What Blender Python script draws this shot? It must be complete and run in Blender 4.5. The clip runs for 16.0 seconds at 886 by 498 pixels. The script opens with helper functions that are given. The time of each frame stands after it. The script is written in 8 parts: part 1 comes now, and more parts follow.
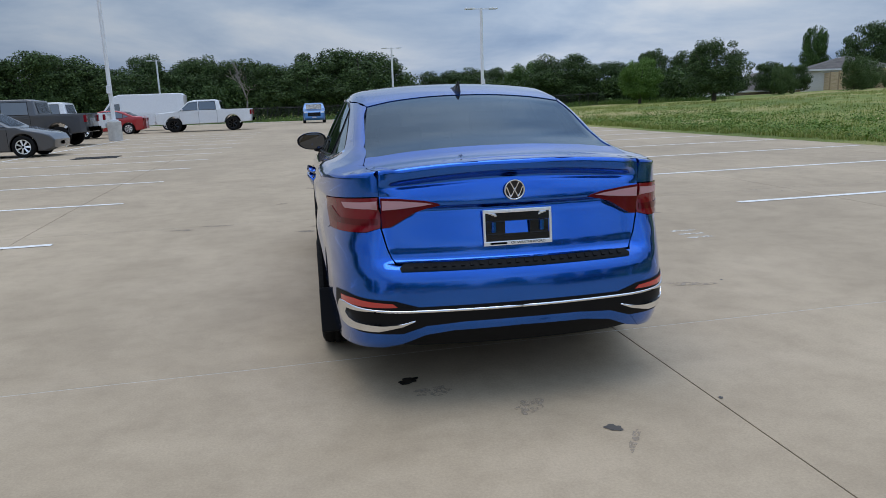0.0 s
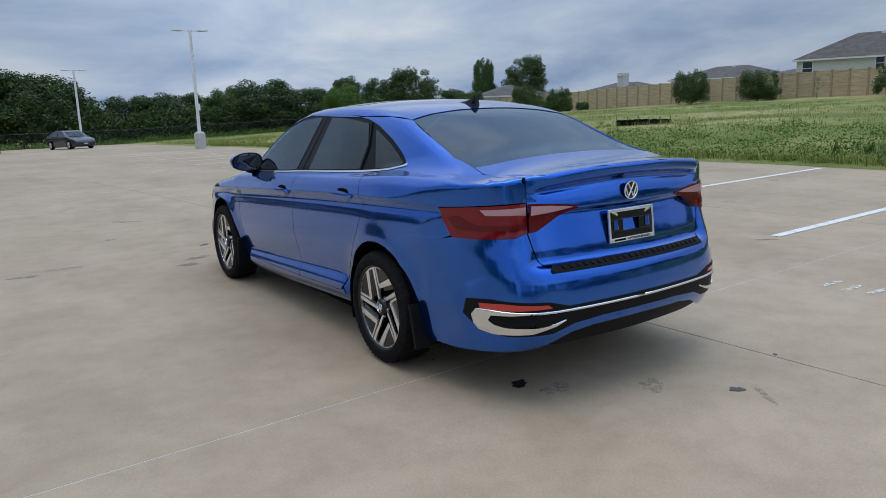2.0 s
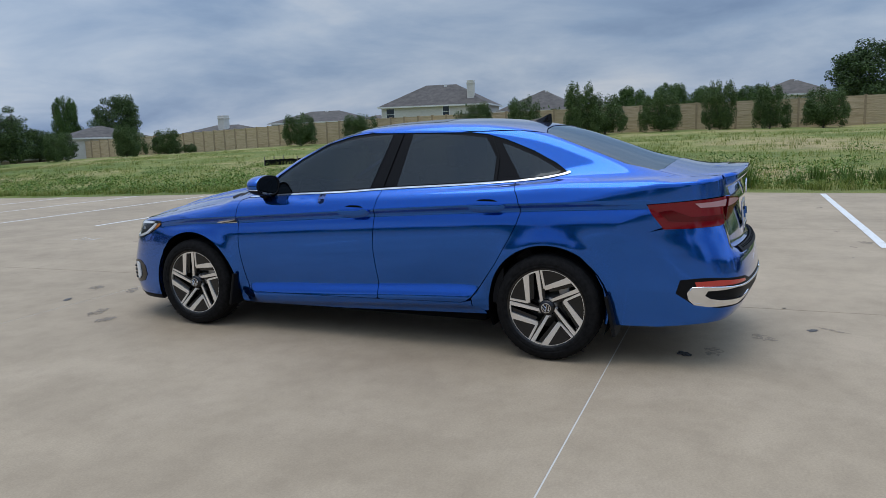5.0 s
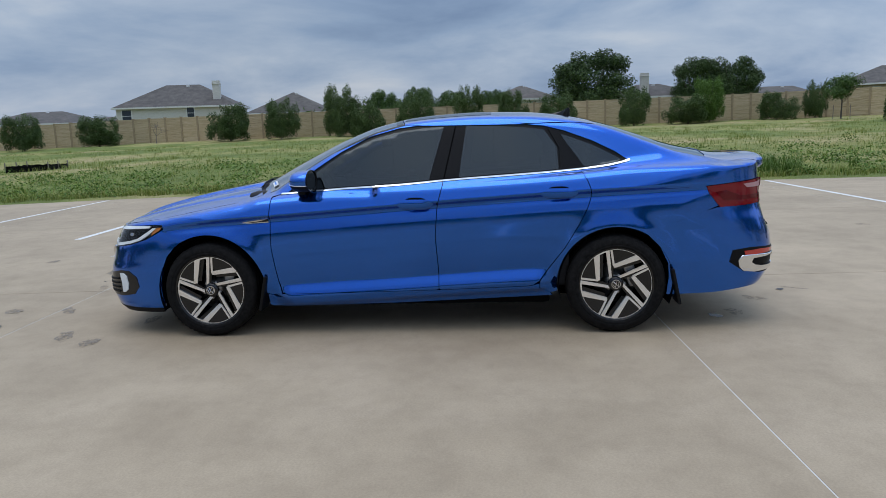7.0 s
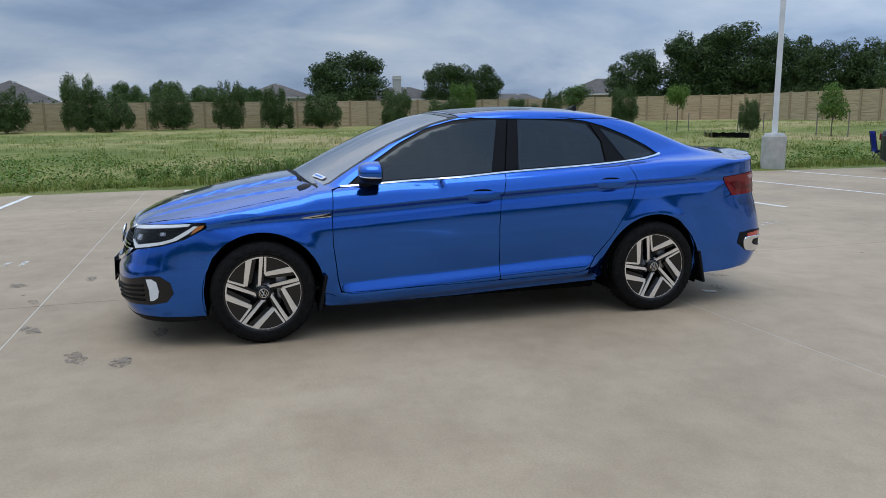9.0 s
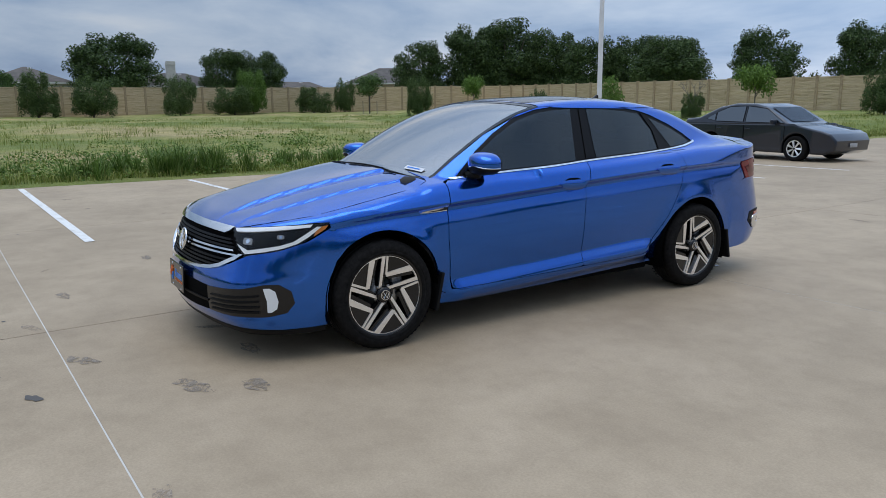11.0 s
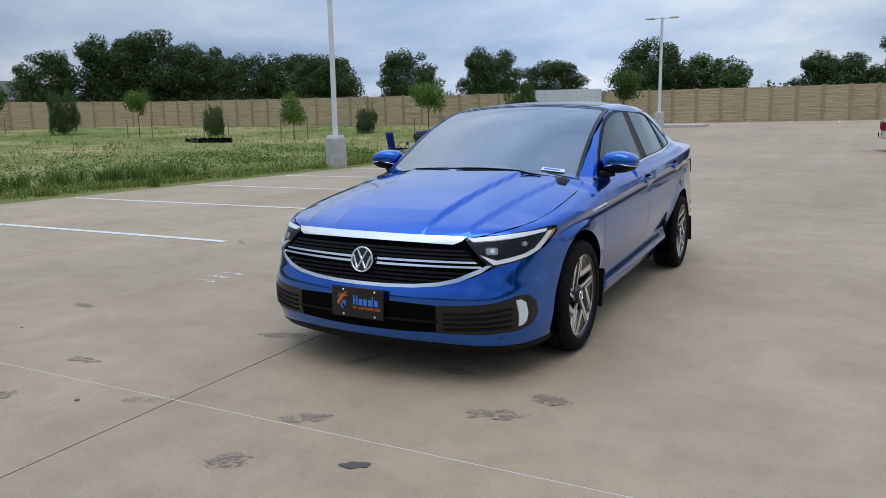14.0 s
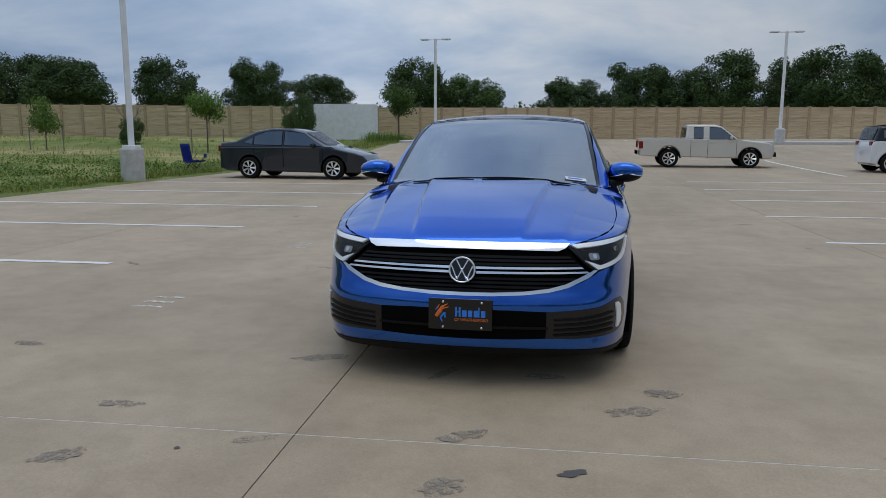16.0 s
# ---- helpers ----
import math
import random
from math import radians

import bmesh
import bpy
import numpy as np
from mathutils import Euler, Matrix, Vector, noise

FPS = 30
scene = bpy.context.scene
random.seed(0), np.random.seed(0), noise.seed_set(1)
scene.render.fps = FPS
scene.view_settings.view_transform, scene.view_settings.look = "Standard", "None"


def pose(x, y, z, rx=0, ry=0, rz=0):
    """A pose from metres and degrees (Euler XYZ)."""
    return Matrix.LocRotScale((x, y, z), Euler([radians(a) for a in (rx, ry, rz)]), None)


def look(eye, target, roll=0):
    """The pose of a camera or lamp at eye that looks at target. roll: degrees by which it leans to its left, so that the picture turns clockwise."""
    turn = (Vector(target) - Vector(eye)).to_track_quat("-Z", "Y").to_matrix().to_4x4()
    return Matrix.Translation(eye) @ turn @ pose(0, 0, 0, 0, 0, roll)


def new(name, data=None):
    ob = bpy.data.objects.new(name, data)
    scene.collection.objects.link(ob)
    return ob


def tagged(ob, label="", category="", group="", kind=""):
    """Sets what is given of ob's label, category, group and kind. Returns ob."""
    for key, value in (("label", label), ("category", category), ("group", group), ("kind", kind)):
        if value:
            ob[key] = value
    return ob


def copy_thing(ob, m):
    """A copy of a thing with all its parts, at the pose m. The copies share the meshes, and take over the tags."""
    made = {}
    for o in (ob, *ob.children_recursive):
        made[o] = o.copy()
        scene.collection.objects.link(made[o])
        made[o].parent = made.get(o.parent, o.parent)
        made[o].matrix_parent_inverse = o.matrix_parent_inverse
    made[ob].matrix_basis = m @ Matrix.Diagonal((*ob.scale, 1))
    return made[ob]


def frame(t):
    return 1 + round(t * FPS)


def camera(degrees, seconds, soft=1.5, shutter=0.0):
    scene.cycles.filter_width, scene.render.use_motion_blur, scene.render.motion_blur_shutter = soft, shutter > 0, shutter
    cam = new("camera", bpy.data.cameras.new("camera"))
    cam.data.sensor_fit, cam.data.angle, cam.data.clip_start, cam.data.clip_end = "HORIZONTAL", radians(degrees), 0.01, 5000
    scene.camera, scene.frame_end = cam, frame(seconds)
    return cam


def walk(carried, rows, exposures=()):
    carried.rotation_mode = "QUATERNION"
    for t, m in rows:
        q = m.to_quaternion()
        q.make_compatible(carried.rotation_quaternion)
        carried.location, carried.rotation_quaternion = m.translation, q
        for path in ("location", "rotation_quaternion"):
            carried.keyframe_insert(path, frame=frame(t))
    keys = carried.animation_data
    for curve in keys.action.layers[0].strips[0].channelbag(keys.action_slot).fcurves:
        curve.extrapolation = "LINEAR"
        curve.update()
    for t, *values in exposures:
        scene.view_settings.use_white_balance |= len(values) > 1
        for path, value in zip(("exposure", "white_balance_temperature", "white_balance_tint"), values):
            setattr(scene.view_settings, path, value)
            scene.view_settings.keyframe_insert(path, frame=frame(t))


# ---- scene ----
cam = camera(62.6, 16.0, soft=0.75)
PATH = [
    (0, (-0.853, -5.481, 1.429), (-0.52, -3.557, 0.996), -1.8),
    (0.5, (-1.298, -5.398, 1.43), (-0.77, -3.517, 1.002), -2.6),
    (1, (-1.802, -5.262, 1.428), (-1.063, -3.45, 1.014), -2.3),
    (1.5, (-2.244, -5.012, 1.43), (-1.321, -3.283, 1.028), -2.1),
    (2, (-2.72, -4.802, 1.42), (-1.631, -3.171, 1.028), -1.9),
    (2.5, (-3.142, -4.52, 1.402), (-1.904, -2.997, 1.017), -1.7),
    (3, (-3.557, -4.189, 1.396), (-2.185, -2.786, 1.011), -1.4),
    (3.5, (-3.977, -3.851, 1.403), (-2.484, -2.578, 1.019), -1.3),
    (4, (-4.299, -3.433, 1.398), (-2.697, -2.298, 1.02), -1.4),
    (4.2, (-4.435, -3.257, 1.345), (-2.786, -2.183, 0.987), -1.3),
    (6.5, (-5.402, -1.133, 1.36), (-3.46, -0.79, 1.028), -2.5),
    (7, (-5.504, -0.62, 1.344), (-3.538, -0.457, 1.017), -1.9),
    (7.5, (-5.534, -0.108, 1.343), (-3.561, -0.124, 1.019), -1.4),
    (8, (-5.486, 0.405, 1.346), (-3.522, 0.214, 1.016), -0.9),
    (8.5, (-5.461, 0.934, 1.356), (-3.522, 0.577, 1.02), -0.8),
    (9, (-5.34, 1.42, 1.337), (-3.438, 0.904, 0.995), -0.6),
    (9.2, (-5.293, 1.598, 1.352), (-3.41, 1.02, 1.004), -0.5),
    (11.3, (-4.229, 3.473, 1.358), (-2.621, 2.344, 0.984), -0.6),
    (11.5, (-4.092, 3.616, 1.355), (-2.517, 2.441, 0.984), -0.7),
    (12, (-3.751, 3.999, 1.348), (-2.27, 2.705, 0.983), -0.9),
    (12.5, (-3.391, 4.386, 1.348), (-2.016, 2.98, 0.989), -0.9),
    (13, (-2.97, 4.682, 1.344), (-1.718, 3.162, 0.991), -1.1),
    (13.5, (-2.573, 4.995, 1.333), (-1.462, 3.37, 0.983), -1.2),
    (14, (-2.159, 5.242, 1.304), (-1.188, 3.527, 0.96), -1.0),
    (14.5, (-1.727, 5.457, 1.302), (-0.907, 3.664, 0.966), -0.8),
    (15, (-1.296, 5.679, 1.316), (-0.642, 3.817, 0.99), -0.8),
    (15.5, (-0.869, 5.742, 1.294), (-0.375, 3.829, 0.979), -0.6),
    (16, (-0.534, 5.799, 1.286), (-0.176, 3.856, 0.975), 0.1),
]
walk(cam, [(t, look(eye, target, roll)) for t, eye, target, roll in PATH], [(0.0, 0.05, 6600, 10), (3.5, 0.03, 6600, 10), (7.0, 0.08, 6600, 10), (9.0, 0.08, 6630, 10), (12.5, 0.05, 6750, 10), (14.5, 0.06, 6820, 10), (15.4, 0.03, 6820, 10), (16.0, -0.36, 6820, 10)])

# ---- world and light ----
world = bpy.data.worlds.new("sky")
scene.world = world
world.use_nodes = True
wt = world.node_tree
wt.nodes.clear()
SUN_EL, SUN_ROT = radians(84), radians(-47)
sky = wt.nodes.new("ShaderNodeTexSky")
sky.sky_type = "NISHITA"
sky.sun_disc = False
sky.sun_elevation, sky.sun_rotation = SUN_EL, SUN_ROT
sky.air_density, sky.dust_density = 1.5, 2.0
sky_dim = wt.nodes.new("ShaderNodeVectorMath")
sky_dim.operation = "SCALE"
sky_dim.inputs["Scale"].default_value = 0.085
wt.links.new(sky.outputs[0], sky_dim.inputs[0])
coord = wt.nodes.new("ShaderNodeTexCoord")
# flatten the direction so that cloud banks stretch towards the horizon
sep = wt.nodes.new("ShaderNodeSeparateXYZ")
wt.links.new(coord.outputs["Generated"], sep.inputs[0])
lift = wt.nodes.new("ShaderNodeMath")
lift.operation = "ADD"
lift.inputs[1].default_value = 0.22
lift.use_clamp = False
zpos = wt.nodes.new("ShaderNodeMath")
zpos.operation = "MAXIMUM"
zpos.inputs[1].default_value = 0.0
wt.links.new(sep.outputs[2], zpos.inputs[0])
wt.links.new(zpos.outputs[0], lift.inputs[0])
flat = wt.nodes.new("ShaderNodeCombineXYZ")
for i in (0, 1):
    dv = wt.nodes.new("ShaderNodeMath")
    dv.operation = "DIVIDE"
    wt.links.new(sep.outputs[i], dv.inputs[0])
    wt.links.new(lift.outputs[0], dv.inputs[1])
    wt.links.new(dv.outputs[0], flat.inputs[i])


def wnoise(scale, detail, rough, seed, dist=0.6):
    n = wt.nodes.new("ShaderNodeTexNoise")
    n.noise_dimensions = "4D"
    n.inputs["W"].default_value = seed
    n.inputs["Scale"].default_value = scale
    n.inputs["Detail"].default_value = detail
    n.inputs["Roughness"].default_value = rough
    n.inputs["Distortion"].default_value = dist
    wt.links.new(flat.outputs[0], n.inputs["Vector"])
    return n


def wramp(src, stops):
    r = wt.nodes.new("ShaderNodeValToRGB")
    r.color_ramp.elements[0].position, r.color_ramp.elements[0].color = stops[0][0], (*stops[0][1], 1)
    r.color_ramp.elements[1].position, r.color_ramp.elements[1].color = stops[-1][0], (*stops[-1][1], 1)
    for p, c in stops[1:-1]:
        e = r.color_ramp.elements.new(p)
        e.color = (*c, 1)
    wt.links.new(src, r.inputs[0])
    return r


banks = wnoise(1.0, 7, 0.55, 3.1, 0.35)
tone = wramp(banks.outputs["Fac"], [(0.30, (0.17, 0.265, 0.46)), (0.42, (0.265, 0.38, 0.585)), (0.55, (0.42, 0.525, 0.70)), (0.70, (0.64, 0.70, 0.80))])
# brighter towards the zenith, where the cloud is thin
rise = wt.nodes.new("ShaderNodeMapRange")
rise.inputs["From Min"].default_value, rise.inputs["From Max"].default_value = 0.25, 0.95
rise.inputs["To Min"].default_value, rise.inputs["To Max"].default_value = 1.0, 2.3
wt.links.new(zpos.outputs[0], rise.inputs["Value"])
cloud = wt.nodes.new("ShaderNodeVectorMath")
cloud.operation = "SCALE"
wt.links.new(tone.outputs[0], cloud.inputs[0])
# the cloud is thinner, and so paler, towards the south
grad = wt.nodes.new("ShaderNodeMapRange")
grad.inputs["From Min"].default_value, grad.inputs["From Max"].default_value = -1.0, 1.0
grad.inputs["To Min"].default_value, grad.inputs["To Max"].default_value = 1.24, 0.90
wt.links.new(sep.outputs[1], grad.inputs["Value"])
paler = wt.nodes.new("ShaderNodeMath")
paler.operation = "MULTIPLY"
wt.links.new(rise.outputs[0], paler.inputs[0])
wt.links.new(grad.outputs[0], paler.inputs[1])
# a darker bank of cloud stands over the east, a thinner one over the south-east
shift = wt.nodes.new("ShaderNodeMath")
shift.operation = "MULTIPLY_ADD"
shift.inputs[1].default_value = shift.inputs[2].default_value = 0.5
wt.links.new(sep.outputs[0], shift.inputs[0])
east = wramp(shift.outputs[0], [(0.28, (0.77,) * 3), (0.5, (0.95,) * 3), (0.66, (1.16,) * 3), (0.82, (1.0,) * 3), (0.97, (0.80,) * 3)])
banked = wt.nodes.new("ShaderNodeMath")
banked.operation = "MULTIPLY"
wt.links.new(paler.outputs[0], banked.inputs[0])
wt.links.new(east.outputs[0], banked.inputs[1])
wt.links.new(banked.outputs[0], cloud.inputs["Scale"])
cover = wt.nodes.new("ShaderNodeMix")
cover.data_type = "RGBA"
cover.inputs["Factor"].default_value = 0.86
wt.links.new(sky_dim.outputs[0], cover.inputs["A"])
wt.links.new(cloud.outputs[0], cover.inputs["B"])
bg = wt.nodes.new("ShaderNodeBackground")
bg.inputs["Strength"].default_value = 1.0
wt.links.new(cover.outputs["Result"], bg.inputs["Color"])
wo = wt.nodes.new("ShaderNodeOutputWorld")
wt.links.new(bg.outputs[0], wo.inputs[0])

sun_data = bpy.data.lights.new("sun", "SUN")
sun_data.energy = 0.8
sun_data.angle = radians(48)
sun_data.color = (1.0, 0.96, 0.90)
sun = new("sun", sun_data)
sx, sy = math.sin(SUN_ROT) * math.cos(SUN_EL), math.cos(SUN_ROT) * math.cos(SUN_EL)
sun.matrix_world = look((sx * 60, sy * 60, math.sin(SUN_EL) * 60), (0, 0, 0))


# ---- materials ----
class Mat:
    """A small builder for procedural materials."""

    def __init__(self, name, colour=(0.5, 0.5, 0.5), rough=0.5, metal=0.0, **kw):
        self.m = bpy.data.materials.new(name)
        self.m.use_nodes = True
        self.t = self.m.node_tree
        self.b = self.t.nodes["Principled BSDF"]
        self.set("Base Color", (*colour, 1))
        self.set("Roughness", rough)
        self.set("Metallic", metal)
        for k, v in kw.items():
            self.set(k.replace("_", " "), v)
        self.co = None

    def set(self, k, v):
        self.b.inputs[k].default_value = v
        return self

    def node(self, kind):
        return self.t.nodes.new(kind)

    def link(self, a, b):
        self.t.links.new(a, b)

    def vec(self, scale=(1, 1, 1)):
        if self.co is None:
            self.co = self.node("ShaderNodeTexCoord").outputs["Object"]
        mp = self.node("ShaderNodeMapping")
        mp.inputs["Scale"].default_value = scale
        self.link(self.co, mp.inputs["Vector"])
        return mp.outputs[0]

    def world(self):
        self.co = self.node("ShaderNodeNewGeometry").outputs["Position"]
        return self

    def noise(self, scale, detail=4, rough=0.55, stretch=(1, 1, 1), dist=0.0):
        n = self.node("ShaderNodeTexNoise")
        n.inputs["Scale"].default_value = scale
        n.inputs["Detail"].default_value = detail
        n.inputs["Roughness"].default_value = rough
        n.inputs["Distortion"].default_value = dist
        self.link(self.vec(stretch), n.inputs["Vector"])
        return n.outputs["Fac"]

    def ramp(self, src, stops):
        r = self.node("ShaderNodeValToRGB")
        el = r.color_ramp.elements
        el[0].position, el[0].color = stops[0][0], (*stops[0][1], 1)
        el[1].position, el[1].color = stops[-1][0], (*stops[-1][1], 1)
        for p, c in stops[1:-1]:
            el.new(p).color = (*c, 1)
        self.link(src, r.inputs[0])
        return r.outputs[0]

    def mix(self, fac, a, b, mode="MIX"):
        n = self.node("ShaderNodeMix")
        n.data_type, n.blend_type = "RGBA", mode
        for k, v in (("Factor", fac), ("A", a), ("B", b)):
            if isinstance(v, (int, float)):
                n.inputs[k].default_value = v
            elif isinstance(v, tuple):
                n.inputs[k].default_value = (*v, 1)
            else:
                self.link(v, n.inputs[k])
        return n.outputs["Result"]

    def colour(self, src):
        self.link(src, self.b.inputs["Base Color"])
        return self

    def rough(self, src, lo, hi):
        r = self.node("ShaderNodeMapRange")
        r.inputs["To Min"].default_value, r.inputs["To Max"].default_value = lo, hi
        self.link(src, r.inputs["Value"])
        self.link(r.outputs[0], self.b.inputs["Roughness"])
        return self

    def bump(self, src, strength, dist=0.01):
        n = self.node("ShaderNodeBump")
        n.inputs["Strength"].default_value, n.inputs["Distance"].default_value = strength, dist
        self.link(src, n.inputs["Height"])
        self.link(n.outputs[0], self.b.inputs["Normal"])
        return self

    def random(self):
        return self.node("ShaderNodeObjectInfo").outputs["Random"]

    def island(self):
        return self.node("ShaderNodeNewGeometry").outputs["Random Per Island"]


def concrete(name, tint=1.0):
    m = Mat(name, rough=0.8).world()
    fine = m.noise(90, 5, 0.7)
    mid = m.noise(1.1, 6, 0.6, dist=0.4)
    wide = m.noise(0.16, 4, 0.5)
    streak = m.noise(0.7, 4, 0.6, (1, 0.12, 1))
    a = m.ramp(mid, [(0.30, (0.41 * tint, 0.314 * tint, 0.206 * tint)), (0.52, (0.478 * tint, 0.372 * tint, 0.250 * tint)), (0.72, (0.525 * tint, 0.412 * tint, 0.284 * tint))])
    a = m.mix(0.55, a, m.ramp(wide, [(0.32, (0.70, 0.69, 0.67)), (0.62, (1.0, 1.0, 1.0))]), "MULTIPLY")
    a = m.mix(0.35, a, m.ramp(streak, [(0.35, (0.74, 0.73, 0.71)), (0.6, (1, 1, 1))]), "MULTIPLY")
    a = m.mix(0.35, a, m.ramp(fine, [(0.3, (0.55, 0.55, 0.55)), (0.65, (1.12, 1.12, 1.12))]), "MULTIPLY")
    patch = m.noise(4.5, 7, 0.72)
    a = m.mix(0.5, a, m.ramp(patch, [(0.34, (0.78, 0.77, 0.76)), (0.55, (1.0, 1.0, 1.0)), (0.75, (1.08, 1.08, 1.08))]), "MULTIPLY")
    spot = m.noise(2.6, 8, 0.8, (1, 1, 1), 1.2)
    a = m.mix(0.6, a, m.ramp(spot, [(0.24, (0.42, 0.40, 0.38)), (0.31, (1.0, 1.0, 1.0))]), "MULTIPLY")
    m.colour(a).rough(mid, 0.62, 0.85).bump(fine, 0.25, 0.002)
    return m


CONCRETE = concrete("lot_concrete").m
JOINT = Mat("joint_filler", (0.62, 0.59, 0.53), 0.9).m
JOINT_DARK = Mat("dark_joint_sealant", (0.33, 0.295, 0.26), 0.8).m
CURB = Mat("curb_concrete", rough=0.85).world()
_n = CURB.noise(5, 6, 0.7)
CURB.colour(CURB.ramp(_n, [(0.3, (0.42, 0.40, 0.37)), (0.7, (0.60, 0.585, 0.55))])).bump(_n, 0.2, 0.004)
CURB = CURB.m
PAINT_LINE = Mat("road_paint", rough=0.7).world()
_n = PAINT_LINE.noise(7, 6, 0.75)
PAINT_LINE.colour(PAINT_LINE.ramp(_n, [(0.33, (0.50, 0.46, 0.40)), (0.47, (0.78, 0.77, 0.73)), (0.7, (0.86, 0.85, 0.82))]))
PAINT_LINE = PAINT_LINE.m


def soil_grass():
    m = Mat("field_ground", rough=0.95).world()
    wide = m.noise(0.09, 6, 0.6, dist=0.5)
    mid = m.noise(0.9, 6, 0.65)
    fine = m.noise(14, 5, 0.7)
    a = m.ramp(wide, [(0.30, (0.12, 0.165, 0.029)), (0.45, (0.20, 0.235, 0.052)), (0.55, (0.33, 0.31, 0.11)), (0.65, (0.48, 0.37, 0.20))])
    a = m.mix(0.7, a, m.ramp(mid, [(0.3, (0.5, 0.6, 0.45)), (0.7, (1.25, 1.2, 1.1))]), "MULTIPLY")
    a = m.mix(0.5, a, m.ramp(fine, [(0.3, (0.5, 0.55, 0.45)), (0.7, (1.3, 1.3, 1.2))]), "MULTIPLY")
    m.colour(a).bump(fine, 0.9, 0.08)
    return m.m


FIELD = soil_grass()


def leafy(name, dark, mid, light, trans=0.12):
    m = Mat(name, mid, 0.62)
    r = m.island()
    c = m.ramp(r, [(0.0, dark), (0.5, mid), (1.0, light)])
    c = m.mix(0.35, c, m.ramp(m.random(), [(0.0, (0.72, 0.78, 0.7)), (1.0, (1.2, 1.15, 1.1))]), "MULTIPLY")
    m.colour(c)
    m.set("Specular IOR Level", 0.22)
    if trans:
        t = m.node("ShaderNodeBsdfTranslucent")
        m.link(c, t.inputs["Color"])
        mx = m.node("ShaderNodeMixShader")
        mx.inputs[0].default_value = trans
        m.link(m.b.outputs[0], mx.inputs[1])
        m.link(t.outputs[0], mx.inputs[2])
        m.link(mx.outputs[0], m.t.nodes["Material Output"].inputs["Surface"])
    return m.m


LEAF_OAK = leafy("oak_leaves", (0.024, 0.046, 0.013), (0.052, 0.090, 0.026), (0.10, 0.155, 0.048))
LEAF_MID = leafy("elm_leaves", (0.034, 0.066, 0.016), (0.068, 0.125, 0.03), (0.12, 0.20, 0.05))
LEAF_LIME = leafy("young_leaves", (0.06, 0.12, 0.02), (0.11, 0.20, 0.035), (0.17, 0.28, 0.06))
LEAF_CEDAR = leafy("cedar_needles", (0.034, 0.062, 0.019), (0.075, 0.122, 0.036), (0.14, 0.205, 0.066))
BLADE = leafy("grass_blades", (0.11, 0.155, 0.024), (0.205, 0.255, 0.048), (0.40, 0.385, 0.14), 0.2)
TALL_BLADE = leafy("tall_grass_blades", (0.07, 0.13, 0.022), (0.115, 0.20, 0.038), (0.20, 0.27, 0.075), 0.25)
WEED = leafy("weed_leaves", (0.06, 0.12, 0.019), (0.12, 0.20, 0.036), (0.20, 0.30, 0.06), 0.15)
BARK = Mat("bark", (0.10, 0.08, 0.06), 0.9)
_n = BARK.noise(9, 6, 0.7, (1, 1, 0.2))
BARK.colour(BARK.ramp(_n, [(0.3, (0.05, 0.042, 0.035)), (0.7, (0.17, 0.145, 0.12))])).bump(_n, 0.8, 0.03)
BARK = BARK.m
DEAD = Mat("dead_wood", (0.22, 0.19, 0.17), 0.9).m


def wall_panel_mat():
    m = Mat("fence_panel", rough=0.85).world()
    strat = m.noise(2.2, 6, 0.65, (0.35, 0.35, 4.0), 0.6)
    fine = m.noise(18, 5, 0.7)
    a = m.ramp(strat, [(0.30, (0.42, 0.31, 0.185)), (0.48, (0.59, 0.46, 0.29)), (0.68, (0.68, 0.55, 0.38))])
    a = m.mix(0.4, a, m.ramp(m.random(), [(0, (0.88, 0.86, 0.84)), (1, (1.08, 1.07, 1.05))]), "MULTIPLY")
    m.colour(a).bump(strat, 1.0, 0.06)
    return m.m


FENCE_PANEL = wall_panel_mat()
FENCE_POST = Mat("fence_post", (0.42, 0.31, 0.19), 0.85)
_n = FENCE_POST.world().noise(6, 5, 0.6)
FENCE_POST.colour(FENCE_POST.ramp(_n, [(0.3, (0.33, 0.24, 0.145)), (0.7, (0.47, 0.36, 0.23))]))
FENCE_POST = FENCE_POST.m
WHITE_POLE = Mat("pole_white_paint", (0.78, 0.79, 0.80), 0.4)
_n = WHITE_POLE.noise(3, 5, 0.6)
WHITE_POLE.colour(WHITE_POLE.ramp(_n, [(0.3, (0.70, 0.71, 0.72)), (0.7, (0.84, 0.85, 0.86))]))
WHITE_POLE = WHITE_POLE.m
BLACK_PLASTIC = Mat("black_plastic", (0.007, 0.007, 0.0075), 0.5, Specular_IOR_Level=0.14)
_n = BLACK_PLASTIC.noise(260, 3, 0.6)
BLACK_PLASTIC.bump(_n, 0.15, 0.001)
BLACK_PLASTIC = BLACK_PLASTIC.m
GLOSS_BLACK = Mat("gloss_black", (0.006, 0.006, 0.007), 0.12).m
# near-black that paints in the shade of hollows and gaps; also the frame's print
VOID = Mat("shade_and_print_black", (0.003, 0.003, 0.003), 0.9, Specular_IOR_Level=0.05).m
CHROME = Mat("chrome", (0.82, 0.83, 0.85), 0.1, 1.0).m
SATIN = Mat("machined_alloy", (0.93, 0.93, 0.94), 0.3, 1.0)
_n = SATIN.noise(120, 3, 0.5)
SATIN.rough(_n, 0.27, 0.31)
SATIN = SATIN.m
RUBBER = Mat("tyre_rubber", (0.012, 0.012, 0.012), 0.75, Specular_IOR_Level=0.06)
_n = RUBBER.noise(40, 5, 0.6)
RUBBER.colour(RUBBER.ramp(_n, [(0.3, (0.007, 0.007, 0.007)), (0.75, (0.020, 0.019, 0.019))])).bump(_n, 0.15, 0.004)
